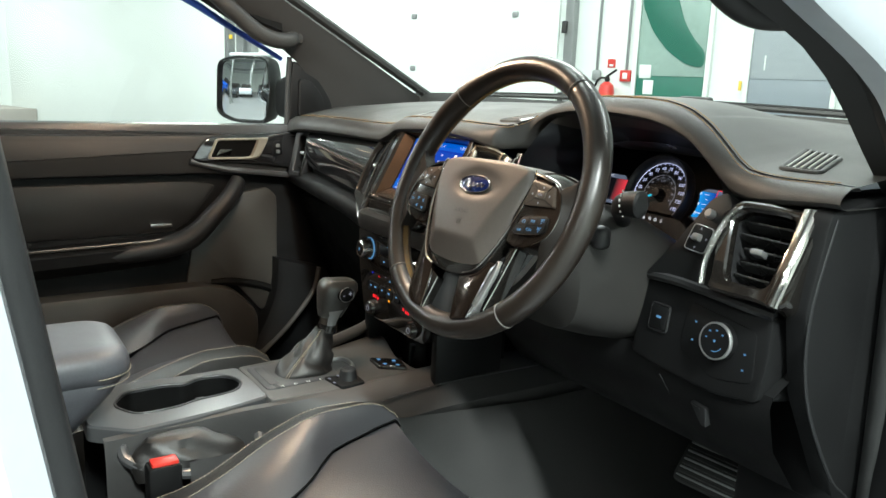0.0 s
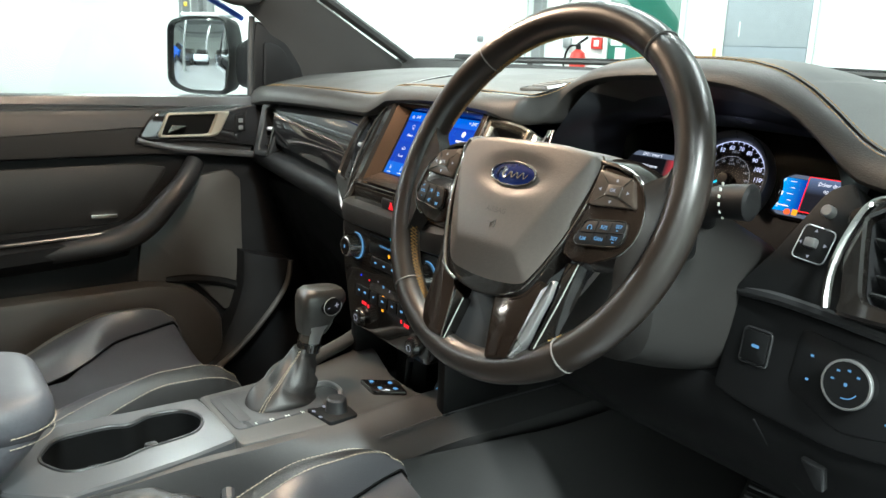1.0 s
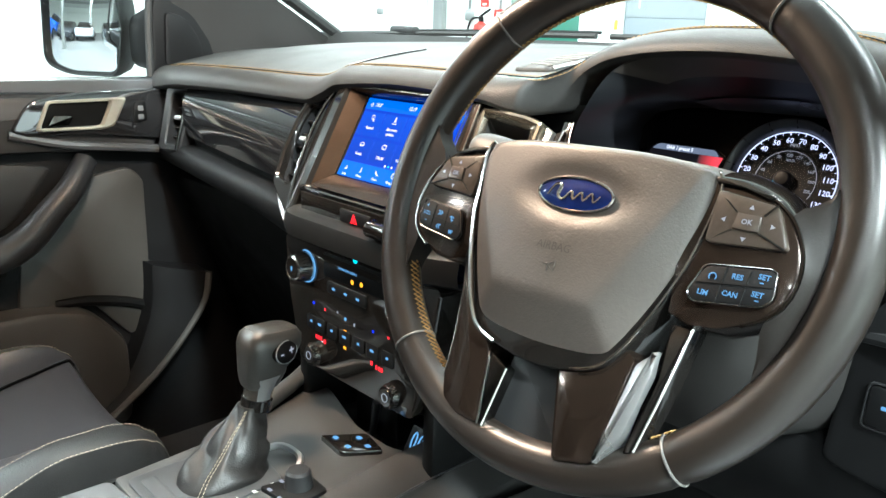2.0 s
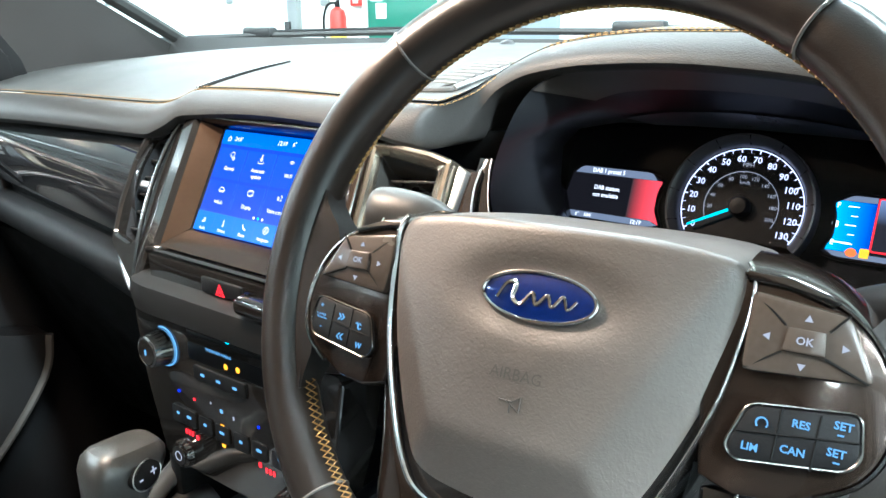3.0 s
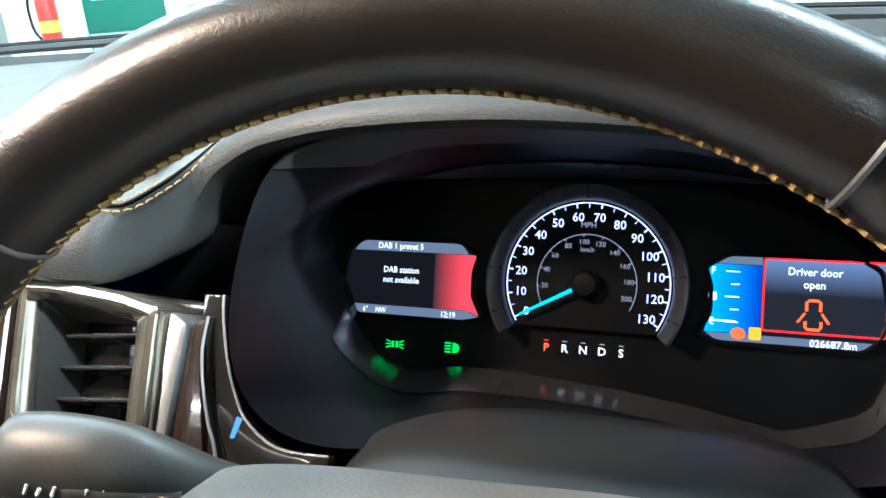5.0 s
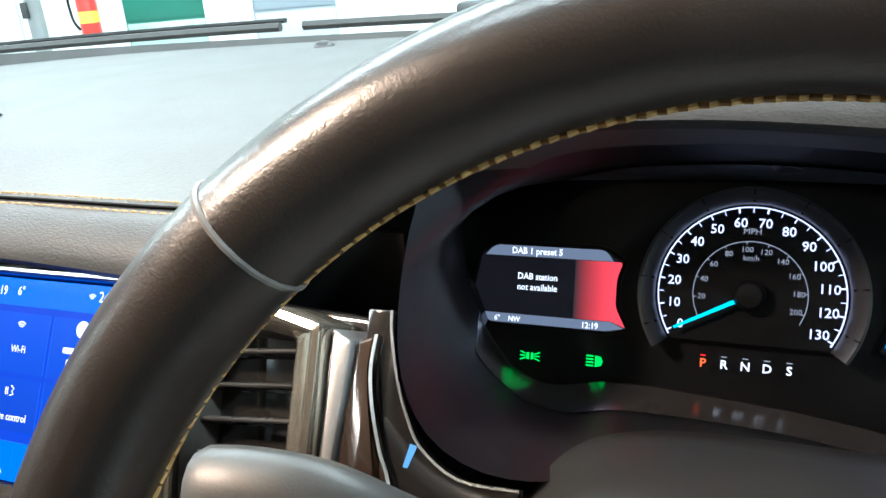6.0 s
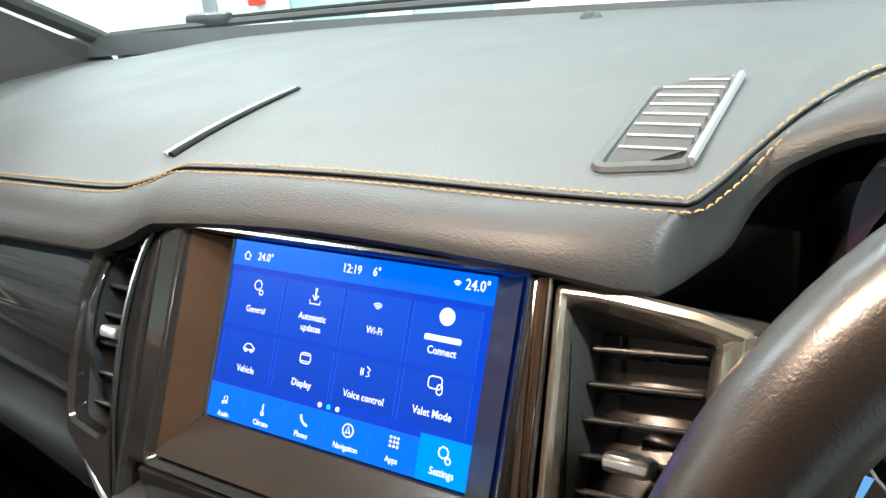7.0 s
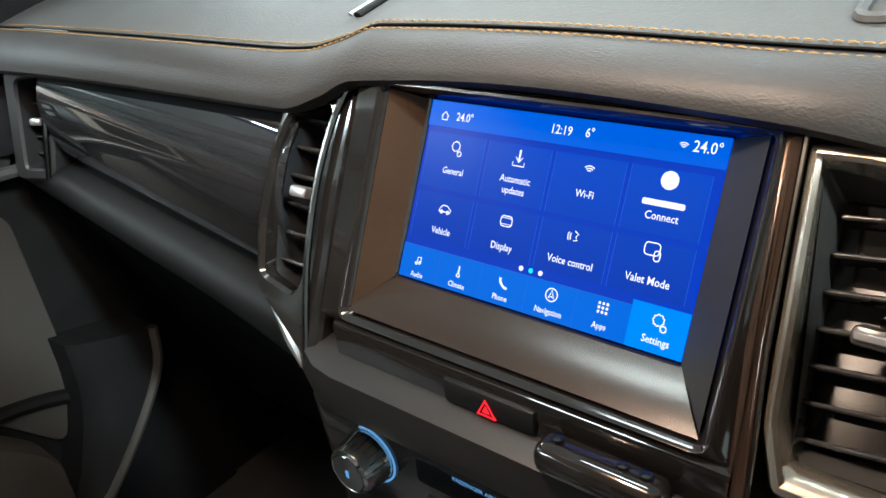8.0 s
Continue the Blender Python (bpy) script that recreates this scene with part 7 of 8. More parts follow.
# lower spokes: two gloss legs with bright blades on either side of a dark recess
leg = [(-0.0870, -0.0560), (-0.0700, -0.0680), (-0.0480, -0.1040), (-0.0375, -0.1200), (-0.0285, -0.1700), (-0.0500, -0.1690), (-0.0660, -0.1610), (-0.0710, -0.1460), (-0.0730, -0.1220), (-0.0790, -0.0870)]
lg = part("lower_spoke", sheet(rounded(leg, 0.006), 0.001, -0.024, None, 0.003), SPOKE, wheel, "gloss black lower spoke, warm reflection painted in")
part("leg_edge", tube([W @ V(x, y, -0.001) for x, y in ((-0.0855, -0.062), (-0.0790, -0.087), (-0.0730, -0.122), (-0.0705, -0.148))], 0.0009, 6), DARK_METAL, lg)
part("silver_blade", sheet(rounded([(-0.0375, -0.1190), (-0.0200, -0.1260), (-0.0250, -0.1680), (-0.0290, -0.1700)], 0.002), -0.001, -0.02, None, 0.002), DARK_METAL, lg, "dark chrome blade")
for a, b in (((-0.0375, -0.1195), (-0.0285, -0.1690)), ((-0.0195, -0.1265), (-0.0245, -0.1690))):
    part("blade_edge", tube([W @ V(*a, -0.0002), W @ V(*b, -0.0002)], 0.0008, 6), CHROME, lg, "bright blade edge")
leg = [(0.0180, -0.1120), (0.0600, -0.0850), (0.0715, -0.0950), (0.0640, -0.1600), (0.0610, -0.1640), (0.0350, -0.1710)]
lg = part("lower_spoke", sheet(rounded(leg, 0.004), 0.001, -0.024, None, 0.003), SPOKE, wheel, "gloss black lower spoke, warm reflection painted in")
part("silver_blade", sheet(rounded([(0.0715, -0.0960), (0.0830, -0.0840), (0.0845, -0.1000), (0.0780, -0.1400), (0.0650, -0.1620), (0.0625, -0.1610)], 0.002), 0.0025, -0.016, None, 0.003), SILVER, lg, "satin silver blade")
part("outer_panel", sheet(rounded([(0.0830, -0.0660), (0.0985, -0.0640), (0.0930, -0.1050), (0.0850, -0.1480), (0.0780, -0.1500), (0.0800, -0.1400), (0.0850, -0.1000)], 0.002), -0.003, -0.022, None, 0.002), PIANO, lg, "gloss black outer panel")
part("leg_edge", tube([W @ V(x, y, -0.002) for x, y in ((0.0985, -0.066), (0.0930, -0.105), (0.0858, -0.146))], 0.0009, 6), CHROME, lg, "thin bright edge")
part("recess_panel", sheet(rounded([(-0.026, -0.108), (0.022, -0.110), (0.037, -0.170), (-0.027, -0.172)], 0.003), -0.012, -0.03, None, 0.002), GREY_PLASTIC, wheel, "dark grey recess between the lower spokes")
part("hub_back", turned([(0.04, -0.02), (0.05, -0.04), (0.045, -0.085)], W @ Matrix.Translation((0, -0.035, 0))), PLASTIC, wheel)

# ---- passenger door ----
D = frame_of((-0.735, 0, 0), (0, 1, 0), (0, 0, 1))
door = thing("passenger_door", (-0.74, -0.4, 0.7), "closed passenger door with dark trim and gloss handle panel", "door")


def on_door(pts, r, z0, z1, bevel=0.004):
    return plate(rounded(pts, r), D, z0, z1, bevel)


part("door_card", on_door([(-1.25, 0.60), (0.14, 0.60), (0.15, 1.0), (0.10, 1.325), (-1.25, 1.335)], 0.02, -0.05, 0.0, 0.006), PLASTIC, door, "black moulded door card")
part("window_sill", on_door([(-1.25, 1.318), (0.09, 1.312), (0.07, 1.342), (-1.25, 1.350)], 0.006, -0.05, 0.012, 0.005), CONSOLE_GREY, door, "grey window sill strip")
part("upper_pad", on_door([(-1.25, 1.222), (-0.24, 1.225), (-0.02, 1.214), (0.02, 1.30), (-0.02, 1.318), (-1.25, 1.324)], 0.012, 0.0, 0.03, 0.012), PILLAR, door, "dark grey padded upper strip")
part("trim_line", tube([D @ V(*p) for p in spline([(-0.26, 1.258, 0.032), (-0.18, 1.238, 0.033), (-0.08, 1.226, 0.033), (-0.012, 1.218, 0.030)], 18)], 0.0075, 8), CONSOLE_GREY, door, "pale lower edge of the handle panel")
hp = part("handle_panel", on_door([(-0.258, 1.262), (-0.226, 1.312), (-0.13, 1.324), (0.05, 1.328), (0.075, 1.315), (0.0, 1.236), (-0.10, 1.248), (-0.18, 1.254), (-0.235, 1.252)], 0.022, 0.02, 0.040, 0.005), GLOSS_TRIM, door, "gloss graphite handle panel")
ho, hi_ = rounded([(-0.222, 1.262), (-0.200, 1.312), (-0.068, 1.314), (-0.092, 1.266), (-0.112, 1.260)], 0.008), rounded([(-0.213, 1.267), (-0.196, 1.307), (-0.098, 1.308), (-0.116, 1.268), (-0.134, 1.2665)], 0.005)
cup = part("handle_cup", frame_plate(ho, hi_, D, 0.03, 0.047, 0.004), SATIN, hp, "satin champagne handle surround")
# flat plate; the recess's darkness is in its colour
part("handle_well", on_door([(-0.213, 1.267), (-0.196, 1.307), (-0.098, 1.308), (-0.116, 1.268)], 0.004, 0.038, 0.0405, 0.0005), BLACK, hp, "flat black plate for the handle recess")
part("inner_handle", on_door([(-0.204, 1.269), (-0.192, 1.288), (-0.160, 1.286), (-0.168, 1.270)], 0.004, 0.038, 0.046, 0.003), DARK_METAL, hp, "dark chrome pull handle")
lk = part("lock_switch", on_door([(-0.060, 1.268), (-0.056, 1.305), (-0.036, 1.307), (-0.034, 1.272)], 0.006, 0.036, 0.044, 0.002), PLASTIC, hp, "black lock switch")
for z in (1.279, 1.294):
    part("lock_mark", block(-0.046, z, 0.0448, 0.010, 0.009, 0.002, 0.001, 1, m=D), SILVER, lk)
part("recess_panel", on_door([(-1.25, 1.075), (-0.30, 1.085), (-0.255, 1.11), (-0.19, 1.195), (-0.25, 1.205), (-1.25, 1.205)], 0.015, -0.004, 0.004, 0.002), DOOR_LEATHER, door, "black leather door insert")
arm = part("armrest", loft([[D @ V(y, z0 + 0.004, 0.0), D @ V(y, z0 + 0.002, 0.045), D @ V(y, z0 - 0.010, 0.062), D @ V(y, z0 - 0.035, 0.060), D @ V(y, z0 - 0.060, 0.035), D @ V(y, z0 - 0.070, 0.0)] for y, z0 in ((-1.25, 1.052), (-0.9, 1.055), (-0.6, 1.062), (-0.45, 1.068), (-0.34, 1.074), (-0.29, 1.082))]), PLASTIC, door, "black door armrest")
part("armrest_edge", tube([D @ V(*p) for p in spline([(-1.2, 1.058, 0.05), (-0.6, 1.068, 0.052), (-0.40, 1.074, 0.054), (-0.31, 1.080, 0.056), (-0.265, 1.10, 0.056)], 24)], 0.0035, 6), CONSOLE_GREY, arm, "pale armrest edge")
part("pull_grip", tube([D @ V(*p) for p in spline([(-0.62, 1.040, 0.026), (-0.48, 1.042, 0.036), (-0.38, 1.050, 0.046), (-0.305, 1.062, 0.052), (-0.255, 1.088, 0.056), (-0.215, 1.128, 0.056), (-0.175, 1.168, 0.050), (-0.142, 1.208, 0.028)], 26)], 0.024, 12, taper=lambda f: (0.75 + 0.4 * min(1, f / 0.45)) * (1 - 0.3 * max(0, (f - 0.5) / 0.5))), GREY_PLASTIC, door, "dark grey curved pull grip")
part("latch_plate", on_door([(-0.352, 1.098), (-0.352, 1.108), (-0.30, 1.106), (-0.30, 1.096)], 0.003, 0.003, 0.012, 0.002), CHROME, door, "small bright tab")
# ends at y -0.036; the darker card beyond stands for cast shade
part("lower_panel", on_door([(-0.27, 0.95), (-0.255, 1.06), (-0.16, 1.17), (-0.06, 1.185), (-0.036, 1.16), (-0.036, 0.895), (-0.08, 0.86), (-0.15, 0.945)], 0.012, -0.002, 0.010, 0.004), DOOR_LIT, door, "grey lower door panel, ending where shade falls")
part("pocket", on_door([(-1.2, 0.72), (-0.10, 0.70), (-0.10, 0.87), (-0.16, 0.935), (-0.24, 0.955), (-1.2, 0.95)], 0.03, -0.002, 0.05, 0.012), DOOR_LIT, door, "dark grey door pocket")
# black tube drawn for the shade line over the pocket
part("pocket_shade", tube([D @ V(*p) for p in spline([(-0.21, 0.950, 0.006), (-0.15, 0.946, 0.010), (-0.07, 0.925, 0.010), (-0.01, 0.888, 0.010), (0.028, 0.846, 0.006)], 20)], 0.010, 8), BLACK, door, "black arch for the shade over the pocket")
inner_l = spline([V(0, -0.050, 1.004), V(0, -0.060, 0.905), V(0, -0.120, 0.782), V(0, -0.22, 0.715)], 16)
outer_l = spline([V(0, 0.062, 0.975), V(0, 0.042, 0.904), V(0, -0.060, 0.790), V(0, -0.20, 0.690)], 16)
part("sill_trim", loft([[V(-0.735, a.y, a.z), V(-0.690, a.y + 0.004, a.z), V(-0.680, a.y + 0.014, a.z - 0.003), V(-0.672, (a.y + b.y) / 2, (a.z + b.z) / 2), V(-0.668, b.y - 0.012, b.z + 0.004), V(-0.676, b.y - 0.002, b.z), V(-0.735, b.y, b.z)] for a, b in zip(inner_l, outer_l)]), PLASTIC, door, "black sill trim")
# the trim's lit edge, put into a paler tube
part("sill_edge", tube([V(-0.670, b.y - 0.006, b.z + 0.002) for b in outer_l], 0.0075, 8), DOOR_LIT, door, "pale edge of the sill trim, drawn highlight")
pane = part("window_pane", flat([(-1.25, 1.345), (0.0, 1.34), (0.0, 1.50), (-0.17, 1.66), (-0.55, 1.80), (-1.25, 1.82)], D, -0.012), GLASS, door, "clear side window", smooth=False)
pane.visible_shadow = False
part("corner_cover", plate(rounded([(0.0, 1.352), (0.125, 1.372), (0.115, 1.41), (0.07, 1.475), (0.012, 1.505), (0.004, 1.45)], 0.01), D, -0.012, 0.002, 0.005), PLASTIC, door, "black mirror corner cover")
part("corner_pad", plate(rounded([(0.022, 1.362), (0.098, 1.376), (0.094, 1.41), (0.064, 1.452), (0.026, 1.462)], 0.014, 6), D, 0.0, 0.008, 0.004), PLASTIC, door, "raised rounded pad in the corner cover")
part("blue_edge", tube(spline([V(-0.736, -0.40, 1.698), V(-0.733, -0.262, 1.637), V(-0.732, -0.16, 1.581), V(-0.732, -0.02, 1.505)], 16), 0.011, 8, taper=lambda f: 1.1 - 0.6 * f), WINDOW_BLUE, door, "blue edge of the window frame")
part("pane_channel", tube([D @ V(*p) for p in ((-0.004, 1.345, -0.004), (-0.002, 1.43, -0.004), (0.004, 1.512, -0.004))], 0.007, 8), RUBBER, door, "black window channel")

# ---- door mirror ----
MC = V(-0.985, -0.035, 1.423)
MM = frame_of(MC, Vector((0.877, 0.48, 0)), (0, -0.03, 1))
mirror = thing("door_mirror", (-0.9, -0.02, 1.34), "black passenger door mirror reflecting the hall", "mirror")
shape = rounded([(-0.098, -0.070), (-0.085, 0.078), (-0.02, 0.092), (0.098, 0.090), (0.105, 0.0), (0.085, -0.088), (-0.04, -0.090)], 0.026, 6)
rings = [[MM @ V(x * f, y * f, z) for x, y in shape] for z, f in ((-0.085, 0.45), (-0.075, 0.72), (-0.045, 0.94), (-0.005, 1.03), (0.008, 1.0), (0.006, 0.95), (-0.004, 0.93))]
shell = part("housing", loft(rings), PLASTIC, mirror, "black mirror housing")
part("glass", plate([(x * 0.925, y * 0.925) for x, y in shape], MM, -0.006, 0.001, 0.001), MIRROR, mirror, "clean mirror glass")
part("arm", loft([[V(x, cy + 0.030 * math.copysign(abs(math.cos(t)) ** 0.6, math.cos(t)), cz + hz * math.copysign(abs(math.sin(t)) ** 0.6, math.sin(t))) for t in np.linspace(0, 2 * math.pi, 20, endpoint=False)] for x, cy, cz, hz in ((-0.89, 0.052, 1.405, 0.052), (-0.86, 0.055, 1.408, 0.058), (-0.80, 0.058, 1.415, 0.064), (-0.748, 0.060, 1.42, 0.066))]), PLASTIC, mirror, "black mirror foot")
part("cap", tube([MM @ V(x, 0.094 - 0.0002 * abs(x), -0.02) for x in np.linspace(-0.06, 0.10, 10)], 0.006, 8), BODY_WHITE, mirror, "pale upper edge of the housing")

# ---- car body outside ----
body = thing("car_body", (0, 0, 0.45), "white painted car body round the open driver door", "car")
def post_y(z):
    """The slanted front edge of the door post."""
    return -0.747 + 0.146 * (1.435 - z)


post_z = np.linspace(0.5, 1.78, 12)
part("rear_door_post", loft([[V(0.778, post_y(z) - 0.010, z), V(0.80, post_y(z) - 0.002, z), V(0.852, post_y(z) - 0.004, z), V(0.868, post_y(z) - 0.018, z), V(0.868, -1.05, z), V(0.778, -1.05, z)] for z in post_z]), BODY_WHITE, body, "white painted door post")
part("post_trim", slab(0.70, 0.775, -1.02, -0.80, 0.6, 1.80, 0.015), PILLAR, body, "grey inner post trim")
part("post_seal", tube([V(0.790, post_y(z), z) for z in post_z], 0.0115, 10), GREY_PLASTIC, body, "grey rubber door seal")
part("hinge_post", slab(0.752, 0.84, 0.13, 0.60, 0.5, 1.36, 0.02), PLASTIC, body, "dark hinge post")
part("aperture_seal", tube(spline([V(0.752, 0.16, 0.62), V(0.752, 0.15, 1.0), V(0.752, 0.135, 1.25), V(0.752, 0.122, 1.37), V(0.745, 0.06, 1.47), V(0.732, -0.05, 1.57), V(0.712, -0.20, 1.665), V(0.68, -0.45, 1.77), V(0.67, -0.74, 1.82)], 40), 0.015, 10), RUBBER, body, "black door aperture seal")
part("sill", slab(0.70, 0.86, -0.76, 0.2, 0.48, 0.585, 0.02), BODY_WHITE, body, "white painted door sill")
part("side_skin", loft([[V(s * 0.86, y, 0.5), V(s * 0.88, y, 0.9), V(s * 0.87, y, 1.25)] for s, y in ((-1, -2.0), (-1, 0.14), (-1, 0.9), (-1, 1.5))], ring=False, cap=False), BODY_WHITE, body)
part("side_skin", loft([[V(0.86, y, 0.5), V(0.88, y, 0.9), V(0.87, y, 1.30)] for y in (0.3, 0.9, 1.5)], ring=False, cap=False), BODY_WHITE, body)
part("rear_skin", loft([[V(0.86, y, 0.5), V(0.88, y, 0.9), V(0.86, y, 1.33)] for y in (-2.0, -1.05)], ring=False, cap=False), BODY_WHITE, body)
part("roof_skin", loft([[V(x, y, 1.93 - 0.06 * (x / 0.68) ** 2) for x in np.linspace(-0.68, 0.68, 9)] for y in (-2.0, -1.2, -0.42)], ring=False, cap=False), BODY_WHITE, body)
part("bonnet", loft([[V(x, y, z - 0.05 * (x / 0.8) ** 4 + 0.012 * math.exp(-((abs(x) - 0.45) / 0.16) ** 2)) for x in np.linspace(-0.84, 0.84, 21)] for y, z in ((0.60, 1.345), (0.9, 1.34), (1.3, 1.31), (1.55, 1.25), (1.62, 1.1))], ring=False, cap=False), BODY_WHITE, body, "white painted bonnet")
part("cowl", loft([[V(x, y - 0.10 * (x / 0.8) ** 2, z) for x in np.linspace(-0.80, 0.80, 13)] for y, z in ((0.49, 1.405), (0.50, 1.432), (0.56, 1.42), (0.62, 1.36))], ring=False, cap=False), RUBBER, body, "black cowl under the windscreen")
for x0, x1, hx in ((-0.74, -0.13, -0.58), (-0.10, 0.60, 0.12)):
    wp = thing("wiper", (hx, 0.52, 1.43), "black windscreen wiper parked on the cowl", "wiper", "wipers")
    ln = [V(x, 0.515 - 0.10 * (x / 0.8) ** 2, 1.442 - 0.014 * (x / 0.8) ** 2) for x in np.linspace(x0, x1, 16)]
    part("blade", tube(ln, 0.0055, 6), RUBBER, wp)
    part("arm", tube([p + V(0, 0.012, 0.006) for p in ln[4:]], 0.005, 6, flatten=0.6), PLASTIC, wp)
    part("arm_joint", block(hx, 0.52 - 0.10 * (hx / 0.8) ** 2, 1.448 - 0.014 * (hx / 0.8) ** 2, 0.075, 0.022, 0.018, 0.006), GREY_PLASTIC, wp)

# ---- centre console ----
con = thing("centre_console", (0.0, -0.3, 0.62), "grey centre console with cup holders beside the gear lever", "console")
CT = frame_of((0, 0, 0.965), (1, 0, 0), (0, 1, 0))
cup_line = rounded([(-0.044, -0.545), (-0.046, -0.48), (-0.034, -0.455), (-0.052, -0.43), (-0.048, -0.385), (-0.012, -0.368), (0.026, -0.385), (0.034, -0.425), (0.036, -0.455), (0.050, -0.485), (0.052, -0.545), (0.004, -0.570)], 0.02, 5)
rear_line = rounded([(-0.082, -0.610), (-0.080, -0.480), (-0.076, -0.445), (-0.076, -0.40), (-0.074, -0.355), (-0.012, -0.350), (0.070, -0.350), (0.085, -0.41), (0.090, -0.44), (0.096, -0.48), (0.104, -0.56), (0.060, -0.615)], 0.012, 5)
rear_line = rear_line[: len(cup_line)]
part("cup_panel", frame_plate(rear_line, cup_line, CT, -0.02, 0.004, 0.003), CONSOLE_GREY, con, "satin grey cup holder panel")
part("cup_lip", tube([CT @ V(x, y, 0.0035) for x, y in inset(cup_line, -0.001)], 0.0025, 6, closed=True), GREY_PLASTIC, con)
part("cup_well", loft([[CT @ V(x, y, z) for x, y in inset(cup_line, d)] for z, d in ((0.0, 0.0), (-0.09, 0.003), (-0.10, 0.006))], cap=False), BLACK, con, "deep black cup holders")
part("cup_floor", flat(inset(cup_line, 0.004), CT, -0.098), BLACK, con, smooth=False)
for x, y in ((0.028, -0.512), (0.004, -0.440)):
    part("cup_tab", block(x, y, -0.016, 0.010, 0.016, 0.018, 0.003, 2, m=CT), GREY_PLASTIC, con, "small spring tab")
front = rounded([(-0.074, -0.353), (-0.082, -0.26), (-0.100, -0.15), (-0.142, -0.045), (-0.105, -0.048), (-0.005, -0.080), (0.060, -0.082), (0.092, -0.070), (0.095, -0.20), (0.088, -0.353)], 0.008)
part("shifter_panel", plate(front, CT, -0.03, 0.004, 0.003), SHIFTER, con, "satin charcoal shifter panel")
part("shift_plate", plate(rounded([(-0.060, -0.345), (-0.062, -0.22), (-0.03, -0.205), (0.045, -0.215), (0.052, -0.345)], 0.012), CT, 0.0, 0.0065, 0.002), CONSOLE_GREY, con, "grey plate round the gear lever")
part("shift_slot", plate(rounded([(-0.046, -0.335), (-0.048, -0.318), (0.034, -0.318), (0.036, -0.335)], 0.004), CT, 0.004, 0.0075, 0.0005), CONSOLE_GREY, con)
for s in (-1, 1):
    ln = [V(-0.085, -0.60, 0.955), V(-0.082, -0.35, 0.955), V(-0.092, -0.2, 0.957), V(-0.155, -0.03, 0.99)] if s < 0 else [V(0.104, -0.60, 0.955), V(0.092, -0.42, 0.956), V(0.096, -0.33, 0.958), V(0.099, -0.20, 0.962), V(0.098, -0.09, 0.970), V(0.104, 0.0, 0.974), V(0.108, 0.30, 0.974)]
    p = spline(ln, 20)
    part("side_wall", loft([[q + V(-s * 0.006, 0, 0.008), q + V(s * 0.004, 0, 0.006), q + V(s * (0.010 + 0.022 * k), 0, -0.02 + 0.010 * k), q + V(s * (0.014 + 0.046 * k), 0, -0.12 + 0.078 * k), q + V(s * (0.02 + 0.045 * k), 0, -0.33)] for q, k in ((q, max(0.0, min(1.0, (q.y + 0.36) / 0.18)) if s > 0 else 0.0) for q in p)], ring=False, cap=False), PLASTIC if s < 0 else TUNNEL, con, "dark console side")
    if s > 0:
        part("side_seam", tube([q + V(0.036, 0, -0.0105) for q in p if q.y > -0.19], 0.0011, 6), CONSOLE_GREY, con, "thin pale seam along the console shoulder")
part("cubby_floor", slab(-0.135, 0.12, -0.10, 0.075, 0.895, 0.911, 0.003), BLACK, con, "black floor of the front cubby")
rows = []
for y in np.linspace(-0.50, 0.50, 22):
    b = max(0.0, min(1.0, (y + 0.20) / 0.3))
    rows.append([V(0.168 + 0.012 * b, y, 0.935 - 0.02 * b), V(0.176 + 0.018 * b, y, 0.90), V(0.188 + 0.03 * b, y, 0.83), V(0.205 + 0.04 * b, y, 0.75), V(0.225 + 0.05 * b, y, 0.67), V(0.25 + 0.06 * b, y, 0.622)])
part("tunnel_side", loft(rows, ring=False, cap=False), TUNNEL, con, "dark grey lower tunnel side")
part("raised_edge", tube(spline([V(-0.098, -0.18, 0.975), V(-0.13, -0.09, 0.985), V(-0.155, -0.03, 0.999)], 12), 0.011, 10), SHIFTER, con, "raised rim of the shifter panel")
for i, c in enumerate("SDNRP"):
    lettering(c, 0.0085, CT @ Matrix.Translation((0.049, -0.318 + i * 0.022, 0.007)) @ Matrix.Rotation(radians(90), 4, "Z"), 0, 0, 0, WALL_TRIM, con, name="gear_letter", bold=0.0002)
pad4 = part("switch_block", plate(rounded([(-0.005, -0.135), (0.045, -0.140), (0.072, -0.098), (0.028, -0.088)], 0.006), CT, 0.0, 0.010, 0.003), PIANO, con, "gloss black switch block")
for x, y in ((0.014, -0.125), (0.040, -0.126), (0.032, -0.104), (0.054, -0.108)):
    part("lit_mark", flat(rrect(0.008, 0.006, 0.0015, 2, x, y), CT, 0.0104), LIT_ICE, pad4, smooth=False)
RK = Matrix.Translation((0.070, -0.212, 0.969))
rot = part("drive_knob", turned([(0.0005, 0.024), (0.011, 0.0235), (0.0135, 0.021), (0.0155, 0.004), (0.0175, 0.0)], RK, 28), GREY_PLASTIC, con, "grey rotary drive selector")
part("knob_base", plate(rounded([(0.044, -0.245), (0.056, -0.19), (0.096, -0.192), (0.098, -0.236)], 0.006), CT, 0.002, 0.0085, 0.002), PLASTIC, con)
for x, y in ((0.052, -0.222), (0.058, -0.240), (0.078, -0.240)):
    part("base_mark", flat(rrect(0.007, 0.004, 0.001, 2, x, y), CT, 0.0089), LIT_GREY, con, smooth=False)
part("loop_tab", tube(spline([V(-0.02, -0.222, 0.972), V(-0.005, -0.19, 0.980), V(0.03, -0.185, 0.980), V(0.045, -0.20, 0.972)], 14), 0.004, 6), SILVER, con)
SP = frame_of((0.042, -0.020, 0.943), (1, 0, 0), (0, 0.5, 0.87))
